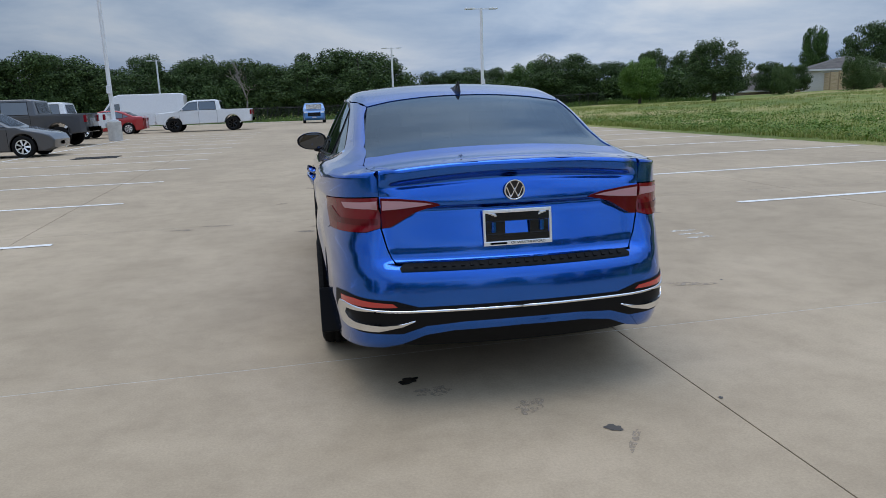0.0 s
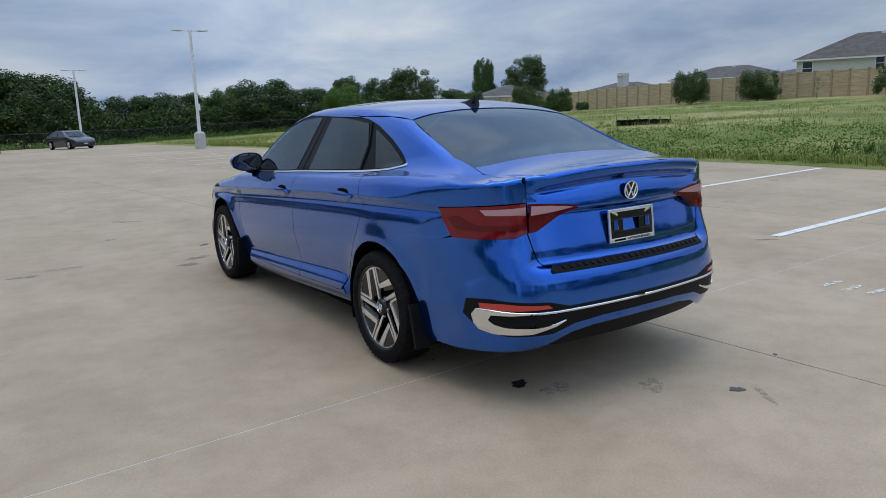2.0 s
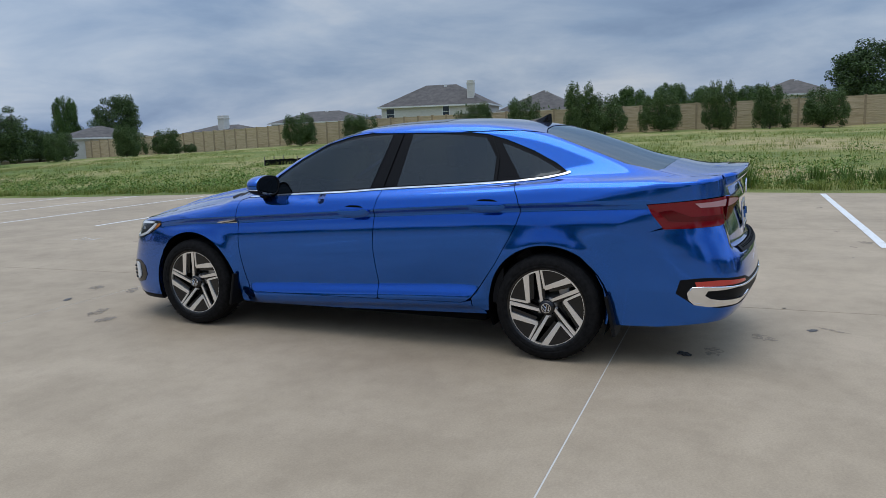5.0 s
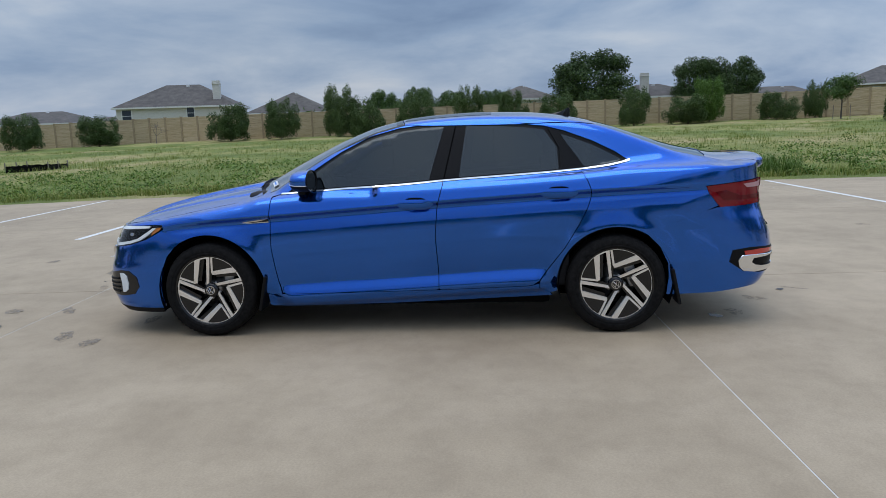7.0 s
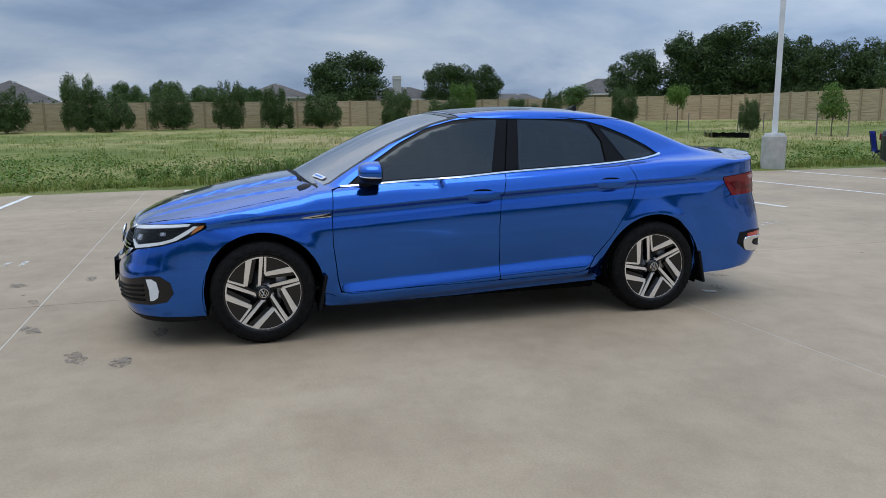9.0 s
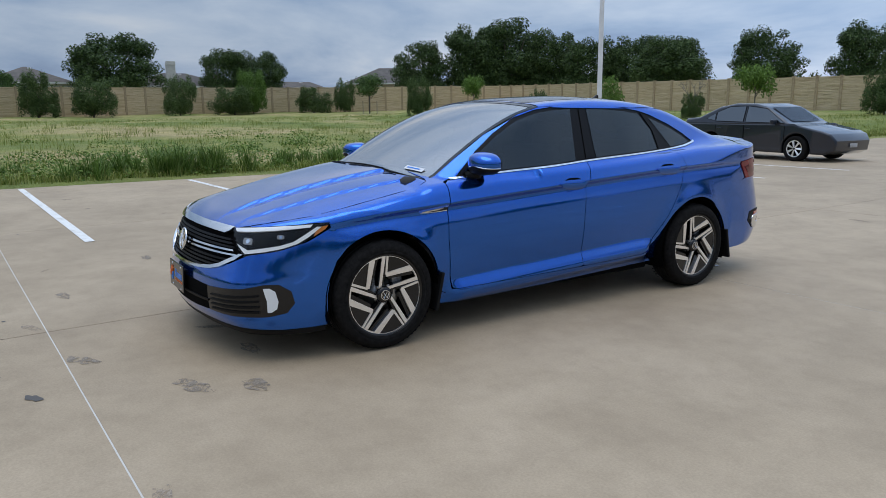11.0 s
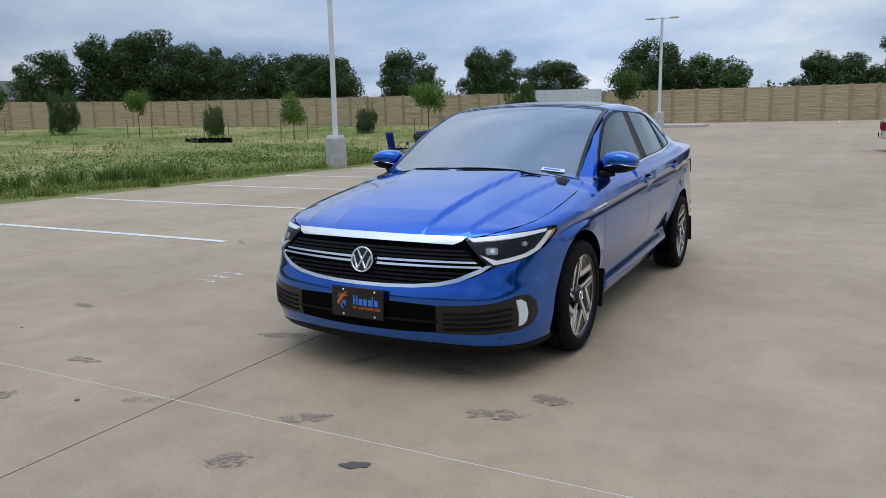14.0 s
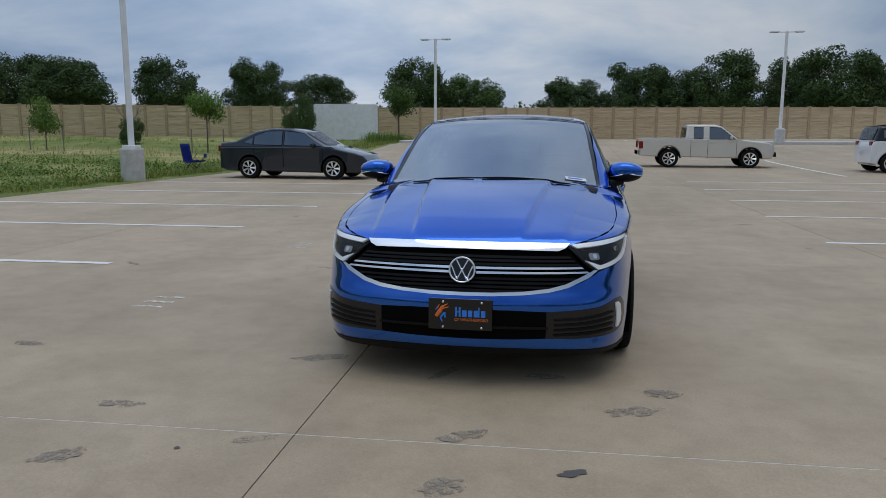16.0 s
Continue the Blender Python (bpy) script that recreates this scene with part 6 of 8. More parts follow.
def oak_model(seed, leaf, count=30000, size=0.0135):
    """A broad tree one metre high and about one wide, to be scaled where it stands."""
    rng = random.Random(seed)
    tree = thing("tree", "broad dark green oak in full leaf", "tree", group="oaks round the field")
    bm = bmesh.new()
    limbs(bm, rng, 1.0, 0.5, 0.032, 0.22)
    part("trunk", bm, BARK, tree)
    # a broad dome of leafy lumps over a dense core
    lobes = [((0, 0, 0.50), (0.36, 0.36, 0.34)), ((0, 0, 0.30), (0.38, 0.38, 0.20))]
    lean = rng.uniform(0, 6.28)
    for k in range(64):
        a = k * 2.399 + rng.uniform(-0.3, 0.3)
        zz = 0.14 + 0.74 * rng.random() ** 0.8
        prof = math.sqrt(max(0.02, 1 - ((zz - 0.36) / 0.60) ** 2)) if zz > 0.36 else 0.72 + 0.28 * zz / 0.36
        rr = 0.40 * prof * rng.uniform(0.72, 1.08) * (1 + 0.14 * math.cos(a - lean))
        s = rng.uniform(0.05, 0.135)
        lobes.append(((rr * math.cos(a), rr * math.sin(a), zz), (s, s, s * 0.8)))
    v, f = leaf_cloud(rng, lobes, count, size, shell=0.5)
    part("crown", mesh_of("crown", v / np.array([1, 1, v[:, 2].max()]), f), leaf, tree)
    return tree


OAKS = [oak_model(k, LEAF_OAK) for k in (11, 23, 37, 51)]
OAKS_MID = [oak_model(k, LEAF_MID) for k in (61, 73)]
used = set()


def stand(model, x, y, h, w, dz=0.0, turn=None):
    """Puts a model of unit height and width where it grows; the first use moves the model itself."""
    rz = turn if turn is not None else (x * 37.1 + y * 17.3) % 360
    m = Matrix.Translation((x, y, float(gz(x, y)) + dz)) @ Matrix.Rotation(radians(rz), 4, "Z") @ Matrix.Diagonal((w, w, h, 1))
    if model.name not in used:
        used.add(model.name)
        model.matrix_world = m
        return model
    keep = model.matrix_basis.copy()
    model.matrix_basis = Matrix()
    c = copy_thing(model, m)
    model.matrix_basis = keep
    return c


_n_oak = [0]


def oak(x, y, h, w, mid=False):
    _n_oak[0] += 1
    pool = OAKS_MID if mid else OAKS
    return stand(pool[_n_oak[0] % len(pool)], x, y, h * (1.0 if y < 60 else 1.04), w * (1.22 if y < -40 else 1.14))


# the wood north of the lot
for row in ((-33.9, 76.1, 7.4, 8.4), (-28.6, 78.0, 7.8, 8.4), (-24.3, 83.5, 6.4, 7.2), (-19.3, 84.7, 7.7, 6.4), (-12.7, 85.8, 7.4, 7.0), (-3.5, 79.5, 6.2, 7.2), (1.0, 82.5, 7.5, 9.6), (6.9, 84.2, 6.8, 10.0), (16.3, 91.0, 5.2, 8.6)):
    oak(*row)
for k in range(11):
    oak(-58 + k * 6.3, 81.5 + 2.5 * math.sin(k * 1.9), 6.2 + 1.4 * math.sin(k * 2.7), 8.6 + 1.2 * math.cos(k * 1.3))
oak(20.9, 88.0, 5.3, 7.9)
oak(25.1, 80.7, 5.5, 6.4, True)
oak(27.2, 73.7, 5.7, 8.0)
oak(32.7, 75.9, 4.8, 5.6)
oak(36.1, 76.6, 4.6, 5.6)
oak(51.4, 102.5, 7.5, 5.8)
oak(55.8, 100.3, 7.0, 5.7)
oak(36.2, 58.2, 5.7, 5.8)
oak(56.0, 79.0, 4.0, 4.6)
oak(61.3, 82.0, 3.6, 4.2)
oak(82.0, 106.6, 10.6, 4.6, True)
oak(88.3, 101.5, 10.8, 8.6)
# behind the east wall
oak(103.8, -13.4, 10.9, 12.2)
oak(105.8, -29.4, 9.4, 8.0)
oak(104.4, -34.4, 9.1, 8.0)
for row in ((88.4, 14.0, 5.6, 5.0), (93.9, 10.2, 6.1, 4.5), (89.3, 5.4, 5.3, 4.6), (92.5, 0.4, 5.2, 4.6)):
    oak(*row, True)
# behind the corner and the south wall
for row in ((77.1, -45.8, 8.8, 6.6), (75.8, -53.2, 10.8, 9.0), (74.8, -57.9, 11.6, 10.4), (69.5, -61.1, 10.1, 7.8), (61.7, -60.7, 8.5, 6.8), (58.5, -63.7, 8.6, 6.8), (54.2, -64.9, 8.3, 7.0)):
    oak(*row)
for row in ((49.2, -60.0, 7.6, 7.6), (41.6, -64.6, 8.1, 6.8), (33.9, -70.0, 8.3, 6.8), (29.4, -77.0, 7.1, 7.4), (16.9, -73.5, 8.4, 7.0)):
    oak(*row)
oak(11.5, -77.3, 6.9, 7.4, True)
oak(0.3, -82.2, 6.8, 8.0)
for row in ((-6.8, -80.0, 8.2, 7.0), (-11.2, -81.5, 7.5, 6.2), (-16.0, -78.8, 9.4, 7.4), (-23.5, -83.3, 8.8, 6.4), (-26.9, -76.1, 9.1, 8.2), (-34.0, -78.0, 8.4, 7.6), (-40.5, -76.0, 7.6, 7.6), (-49.0, -79.0, 8.0, 8.5), (-58.0, -81.0, 8.0, 9.0)):
    oak(*row)
# unseen wood assumed round the west side, added to darken the flank's reflections
for k in range(15):
    oak(-76 + 5 * math.sin(k * 2.1), -64 + k * 10.0, 8.2 + 1.2 * math.sin(k * 1.7), 10.5)
for k in range(5):
    oak(-72 + k * 8.5, 86 - 2 * math.sin(k), 7.8, 9.5)


# low, dark undergrowth that closes the wood at the ground
def thicket(x0, y0, x1, y1, h, depth, count, seed, leaf=LEAF_OAK):
    g = np.random.RandomState(seed)
    n = count * 3
    t = g.rand(n)
    x, y = x0 + (x1 - x0) * t + g.normal(0, depth * 0.3, n), y0 + (y1 - y0) * t + g.normal(0, depth * 0.3, n)
    top = h * (0.80 + 0.20 * np.sin(x * 0.9 + seed) * np.sin(y * 0.7) + 0.15 * np.sin(x * 2.3 + y))
    p = np.stack([x, y, gz(x, y) + g.rand(n) ** 0.8 * top], 1)
    d = np.stack([g.normal(0, 1, n), g.normal(0, 1, n), g.normal(0.3, 0.8, n)], 1)
    v, f = leaf_quads(p, d, g.uniform(0.08, 0.21, n), g.uniform(0, 6.28, n), 0.6, 0.1)
    ob = part("undergrowth", mesh_of("undergrowth", v, f), leaf)
    return tagged(ob, "dense dark undergrowth below the trees", "undergrowth", kind="stuff")


thicket(-70, 80, 10, 79, 4.4, 5.0, 22000, 1)
thicket(10, 79, 42, 71, 3.4, 4.0, 12000, 2)
# the -80 to -76 run belongs to the added, unseen west wood
thicket(-80, -60, -76, 80, 4.5, 5.0, 9000, 3)
thicket(50, -64, 80, -54, 3.6, 5.0, 6000, 4)
thicket(-60, -82, 50, -68, 3.4, 5.0, 9000, 5)
thicket(82, 22, 92, -6, 3.6, 4.0, 4000, 6, LEAF_MID)


def cedar_model(seed, leaf, name="shrub", label="dense upright dark green evergreen shrub", group="shrubs along the wall"):
    """An upright shrub, unit height and width: upswept sprays from the ground to a ragged top."""
    rng = random.Random(seed)
    tree = thing(name, label, "shrub", group=group)
    bm = bmesh.new()
    limbs(bm, rng, 0.9, 0.4, 0.022, 0.08, 8)
    part("trunk", bm, BARK, tree)
    # upright tufts on a rounded, uneven outline, their tips free against the sky
    lobes = [((0, 0, 0.42), (0.34, 0.34, 0.38)), ((0, 0, 0.24), (0.36, 0.36, 0.22))]
    lean = rng.uniform(0, 6.28)
    for k in range(64):
        a = k * 2.399 + rng.uniform(-0.4, 0.4)
        z = 0.10 + 0.74 * rng.random()
        prof = math.sqrt(max(0.03, 1 - ((z - 0.36) / 0.58) ** 2))
        r = 0.43 * prof * rng.uniform(0.75, 1.08) * (1 + 0.12 * math.cos(a - lean))
        w = rng.uniform(0.06, 0.115)
        lobes.append(((r * math.cos(a), r * math.sin(a), z), (w, w, w * rng.uniform(1.1, 1.9))))
    v, f = leaf_cloud(rng, lobes, 15000, 0.018, shell=0.35)
    part("foliage", mesh_of("foliage", v / np.array([1, 1, v[:, 2].max()]), f), leaf, tree)
    return tree


CEDARS = [cedar_model(k, LEAF_CEDAR) for k in (5, 15, 29)]
LIME_BUSH = cedar_model(31, LEAF_LIME, "shrub", "tall bright green leafy shrub by the wall")
_n_ced = [0]


def cedar(x, y, h, w):
    _n_ced[0] += 1
    return stand(CEDARS[_n_ced[0] % 3], x, y, h, w * 1.05)


for x, y, h, w in ((66.0, 47.8, 3.9, 4.0), (66.0, 39.8, 3.3, 4.4), (66.0, 26.1, 3.9, 4.3), (66.0, 21.0, 4.2, 3.4), (66.0, 15.1, 5.3, 3.4), (66.0, 12.6, 4.1, 4.1), (66.0, 7.4, 4.0, 3.8), (66.0, 2.3, 4.6, 3.0), (66.0, -1.8, 4.1, 3.2)):
    cedar(x, y, h, w)
for x, y, h, w in ((66.0, -6.0, 3.6, 3.7), (66.0, -13.3, 3.8, 3.1), (66.0, -26.4, 2.8, 3.6), (66.0, -29.9, 3.6, 2.1), (66.6, -18.5, 2.9, 4.1), (67.3, 76.1, 4.1, 4.0), (67.3, 65.9, 1.2, 1.8), (55.4, 63.9, 3.9, 2.9), (58.5, 61.0, 3.1, 3.6), (49.6, -28.9, 3.5, 2.2)):
    cedar(x, y, h, w)
cedar(51.2, 69.9, 3.6, 2.8)
cedar(18.4, -42.5, 3.5, 2.4)
stand(LIME_BUSH, 67.9, -20.8, 4.5, 3.4)
stand(CEDARS[1], 34.1, -29.2, 2.2, 1.3)


def sapling_model(seed, leaf, base, label, count=1500):
    """A young staked tree, unit height and width."""
    rng = random.Random(seed)
    tree = thing("young_tree", label, "tree", group="young trees in the field")
    bm = bmesh.new()
    tube(bm, [(0, 0, -0.05), (0.01, 0, 0.3), (0, 0.01, 0.7)], [0.02, 0.015, 0.008], 7)
    for k in range(6):
        a = k * 1.05
        tube(bm, [(0, 0, base + 0.02 + 0.04 * k), (0.2 * math.cos(a), 0.2 * math.sin(a), base + 0.2 + 0.05 * k)], [0.009, 0.003], 5)
    part("trunk", bm, BARK, tree)
    lobes = [((rng.uniform(-0.2, 0.2), rng.uniform(-0.2, 0.2), rng.uniform(base + 0.15, 0.84)), (rng.uniform(0.2, 0.3), rng.uniform(0.2, 0.3), 0.16)) for _ in range(8)]
    v, f = leaf_cloud(rng, lobes, count * 2, 0.024, shell=0.3)
    wide = np.abs(v[:, :2]).max() * 2
    part("crown", mesh_of("crown", v / np.array([wide, wide, v[:, 2].max()]), f), leaf, tree)
    return tree


ROUND = sapling_model(3, LEAF_LIME, 0.42, "young bright green round-headed tree with a thin trunk")
LOOSE = sapling_model(9, LEAF_LIME, 0.22, "young bright green tree with a loose crown")
SPREAD = sapling_model(13, LEAF_MID, 0.32, "young spreading green tree held by stakes")
stand(ROUND, 38.7, -27.0, 3.2, 1.75)
stand(ROUND, 19.3, -31.2, 3.3, 2.3)
stand(LOOSE, 27.9, -29.6, 2.9, 1.8)
stand(SPREAD, 58.1, -28.7, 3.8, 3.7)
stand(SPREAD, 12.9, -48.6, 4.1, 3.3)
lime = stand(OAKS_MID[0], 32.1, 65.2, 4.7, 5.0)
for piece in lime.children_recursive:
    if piece.name.startswith("crown"):
        piece.data = piece.data.copy()
        piece.data.materials[0] = LEAF_LIME
tagged(lime, "bright lime green leafy tree at the wood's edge", "tree")


def stake(x, y, h=1.3):
    bm = bmesh.new()
    box(bm, (0, 0, h / 2 - 0.1), (0.06, 0.03, h), 0.006)
    ob = part("tree_stake", bm, DEAD)
    ob.matrix_world = place(x, y, 20)
    tagged(ob, "grey metal stake beside a young tree", "stake", "tree stakes")


for x, y in ((38.7, -27.0), (19.3, -31.2), (27.9, -29.6), (58.1, -28.7), (34.1, -29.2)):
    stake(x - 0.75, y - 0.4)
    stake(x + 0.75, y + 0.3)


def bare_tree(x, y, h, spread, seed, name, label):
    rng = random.Random(seed)
    bm = bmesh.new()

    def grow(p, d, length, r, depth):
        q = p + d * length
        tube(bm, [p, (p + q) / 2 + Vector((rng.gauss(0, 0.04), rng.gauss(0, 0.04), 0)) * length, q], [r, r * 0.8, r * 0.55], 6, False)
        if depth:
            for _ in range(3):
                nd = (d + Vector((rng.gauss(0, 0.5), rng.gauss(0, 0.5), rng.gauss(0.1, 0.25))) * spread).normalized()
                grow(q, nd, length * rng.uniform(0.55, 0.8), r * 0.55, depth - 1)

    grow(Vector((0, 0, -0.1)), Vector((0, 0, 1)), h * 0.36, h * 0.022, 4)
    tree = thing(name, label, "tree")
    part("branches", bm, DEAD, tree)
    tree.matrix_world = place(x, y)


bare_tree(-7.2, 74.3, 6.3, 0.9, 5, "dead_tree", "bare grey dead tree at the edge of the wood")
bare_tree(26.7, -35.6, 2.5, 0.7, 8, "dead_shrub", "leafless brown dead shrub in the field")
bare_tree(67.5, 34.5, 2.6, 1.2, 12, "dead_sapling", "leaning bare dead sapling by the wall")
stand(CEDARS[2], 26.7, -35.6, 1.7, 1.6)


# ---- grass and weeds ----
def blades(name, label, spots, material, seed):
    """spots: (x, y, count, radius, height, lean)."""
    rng = random.Random(seed)
    verts, faces = [], []
    for x, y, count, rad, h, lean in spots:
        for _ in range(count):
            a, r = rng.uniform(0, 6.283), rad * math.sqrt(rng.random())
            px, py = x + r * math.cos(a), y + r * math.sin(a)
            hz = float(field_z(px, py))
            hh = h * rng.uniform(0.5, 1.15)
            t = rng.uniform(0, 6.283)
            w = rng.uniform(0.004, 0.009) * (1 + h * 0.6)
            dx, dy = math.cos(t) * lean * hh, math.sin(t) * lean * hh
            sx, sy = -math.sin(t) * w, math.cos(t) * w
            i = len(verts)
            verts += [(px - sx, py - sy, hz), (px + sx, py + sy, hz), (px + dx * 0.35 + sx * 0.7, py + dy * 0.35 + sy * 0.7, hz + hh * 0.62), (px + dx * 0.35 - sx * 0.7, py + dy * 0.35 - sy * 0.7, hz + hh * 0.62), (px + dx, py + dy, hz + hh * (0.98 - lean * 0.3))]
            faces += [(i, i + 1, i + 2, i + 3), (i + 3, i + 2, i + 4)]
    ob = part(name, mesh_of(name, verts, faces), material)
    return tagged(ob, label, "grass", kind="stuff")


def field_z(x, y):
    off = min(max((x - EDGE) / 3.0, 0), 1)
    return gz(x, y) + 0.02 + off * (noise.noise((x * 0.23, y * 0.23, 0.3)) * 0.10 + noise.noise((x * 0.06, y * 0.06, 7.0)) * 0.18) - 0.02


rng = random.Random(77)
edge_spots, far_spots, tall_spots = [], [], []
y = -46.0
while y < 46:
    for _ in range(3):
        edge_spots.append((EDGE + 0.03 + rng.random() ** 1.5 * 1.4, y + rng.uniform(-0.2, 0.2), 34, 0.22, rng.uniform(0.10, 0.28), 0.5))
    y += 0.22
for _ in range(5200):
    x = EDGE + 0.9 + (rng.random() ** 1.6) * 44
    yy = rng.uniform(-44, 62)
    far_spots.append((x, yy, 14, 0.34, rng.uniform(0.12, 0.30) * (1 + 0.5 * max(0, noise.noise((x * 0.2, yy * 0.2, 3)))), 0.5))
for cx, cy, n, h in ((12.3, -1.2, 26, 0.85), (12.6, 0.4, 18, 0.75), (12.3, -6.6, 16, 0.6), (12.8, -5.6, 14, 0.6), (13.6, -8.0, 10, 0.5), (14.0, 3.0, 8, 0.45), (13.0, -3.8, 10, 0.5)):
    for _ in range(n):
        tall_spots.append((cx + rng.gauss(0, 0.55), cy + rng.gauss(0, 0.8), 42, 0.12, h * rng.uniform(0.7, 1.1), 0.75))
for _ in range(26):
    tall_spots.append((12.4 + rng.gauss(0, 0.7), -42.5 + rng.gauss(0, 1.6), 60, 0.45, rng.uniform(0.5, 1.0), 0.5))
blades("verge_grass", "uneven green grass along the edge of the concrete", edge_spots, BLADE, 1)
blades("field_grass", "rough knee-high green grass across the field", far_spots, BLADE, 2)
blades("tall_grass", "tall arching clumps of pale green grass", tall_spots, TALL_BLADE, 3)


def weeds(spots, seed):
    rng = random.Random(seed)
    verts, faces = [], []
    for x, y, n, rad, h in spots:
        for _ in range(n):
            a, r = rng.uniform(0, 6.283), rad * math.sqrt(rng.random())
            px, py = x + r * math.cos(a), y + r * math.sin(a)
            p = Vector((px, py, float(field_z(px, py)) + h * rng.random() ** 0.7 * (1.1 - (r / rad) ** 2 * 0.7)))
            nn = Vector((rng.gauss(0, 0.7), rng.gauss(0, 0.7), 1)).normalized()
            d = nn.orthogonal().normalized()
            d.rotate(Matrix.Rotation(rng.uniform(0, 6.28), 3, nn))
            b = nn.cross(d)
            s = rng.uniform(0.02, 0.05)
            i = len(verts)
            verts += [p - d * s, p - b * s * 0.6, p + d * s * 1.2, p + b * s * 0.6]
            faces.append((i, i + 1, i + 2, i + 3))
    ob = part("weeds", mesh_of("weeds", verts, faces), WEED)
    return tagged(ob, "leafy green weeds in low mounds among the grass", "weeds", kind="stuff")


ws = []
for _ in range(430):
    x = EDGE + 0.6 + abs(rng.gauss(0, 5.0))
    ws.append((x, rng.uniform(-22, 34), rng.randint(60, 150), rng.uniform(0.35, 0.95), rng.uniform(0.15, 0.42)))
for k in range(90):
    ws.append((EDGE + 0.35 + rng.random() * 0.5, -14 + k * 0.4 + rng.uniform(-0.2, 0.2), 55, 0.35, rng.uniform(0.10, 0.24)))
weeds(ws, 6)


# ---- light poles ----
def light_pole(x, y, heads=2, turn=0.0, box_on=False, h=6.6):
    p = thing("light_pole", "white steel light pole on a round-edged concrete base", "light pole", place(x, y, turn), "lot light poles")
    bm = bmesh.new()
    lathe(bm, [(-0.2, 0.31), (0.86, 0.31), (0.895, 0.295), (0.90, 0.27), (0.90, 0.001)], 28, "z")
    part("base", bm, CURB, p, smooth=False)
    bm = bmesh.new()
    box(bm, (0, 0, 0.935), (0.36, 0.36, 0.07), 0.012)
    part("base_cover", bm, WHITE_POLE, p)
    bm = bmesh.new()
    tube(bm, [(0, 0, 0.94), (0, 0, h)], [0.098, 0.085], 4)
    part("pole", bm, WHITE_POLE, p)
    for k in range(heads):
        s = 1 if k == 0 else -1
        bm = bmesh.new()
        box(bm, (s * 0.28, 0, h - 0.06), (0.42, 0.05, 0.05), 0.01)
        arm = part("arm", bm, WHITE_POLE, p)
        bm = bmesh.new()
        box(bm, (s * 0.70, 0, h - 0.04), (0.55, 0.34, 0.08), 0.025)
        head = part("lamp_head", bm, WHITE_POLE, arm)
        bm = bmesh.new()
        box(bm, (s * 0.70, 0, h - 0.086), (0.40, 0.24, 0.012), 0.004)
        part("diffuser", bm, WHITE_LENS, head)
    if box_on:
        bm = bmesh.new()
        box(bm, (0.0, -0.16, 2.35), (0.22, 0.14, 0.36), 0.01)
        part("junction_box", bm, WHITE_POLE, p)
    return p


light_pole(9.4, 38.1, box_on=True, turn=2)
light_pole(11.5, -12.45, turn=2, h=7.0)
light_pole(8.7, -41.5, turn=2)
light_pole(-12.4, -41.5, turn=2)
light_pole(7.2, 66.5, turn=2)
light_pole(-16.3, 77.0, turn=2)
light_pole(-9.9, 31.2, turn=2, box_on=True)


# kerbed island round the far pole
def island(cx, cy, lx, ly, name="kerb_island"):
    bm = bmesh.new()
    pts = [(cx + lx * math.copysign(abs(math.cos(t)) ** 0.4, math.cos(t)), cy + ly * math.copysign(abs(math.sin(t)) ** 0.4, math.sin(t))) for t in np.linspace(0, 2 * math.pi, 33)[:-1]]
    top = [bm.verts.new((x, y, float(gz(x, y)) + 0.15)) for x, y in pts]
    low = [bm.verts.new((x, y, float(gz(x, y)) - 0.05)) for x, y in pts]
    bm.faces.new(top)
    for i in range(32):
        bm.faces.new((low[i], low[(i + 1) % 32], top[(i + 1) % 32], top[i]))
    ob = part(name, bm, CURB)
    tagged(ob, "low concrete kerb island round a light pole", "kerb", kind="structure")


island(-13.5, -42.0, 3.6, 1.3)
island(8.5, -42.0, 2.6, 1.3)


# ---- houses behind the wall ----
SHINGLE = Mat("roof_shingles", rough=0.9)
_n = SHINGLE.noise(1.2, 6, 0.6)
_c = SHINGLE.ramp(_n, [(0.3, (0.075, 0.068, 0.062)), (0.7, (0.145, 0.13, 0.118))])
SHINGLE.colour(SHINGLE.mix(0.5, _c, SHINGLE.ramp(SHINGLE.random(), [(0, (0.75, 0.75, 0.78)), (1, (1.2, 1.15, 1.08))]), "MULTIPLY"))
SHINGLE = SHINGLE.m
SIDING = Mat("pale_siding", (0.60, 0.58, 0.54), 0.8)
_n = SIDING.noise(2, 5, 0.6, (1, 1, 6))
SIDING.colour(SIDING.ramp(_n, [(0.3, (0.55, 0.53, 0.49)), (0.7, (0.68, 0.66, 0.62))]))
SIDING = SIDING.m
TRIM_WHITE = Mat("white_trim", (0.72, 0.72, 0.70), 0.6).m
BRICK = Mat("tan_brick", (0.40, 0.32, 0.25), 0.85)
_n = BRICK.noise(9, 4, 0.6, (1, 1, 3))
BRICK.colour(BRICK.ramp(_n, [(0.3, (0.33, 0.25, 0.19)), (0.7, (0.47, 0.39, 0.32))]))
BRICK = BRICK.m
PANE = Mat("house_pane", (0.03, 0.04, 0.05), 0.08).m


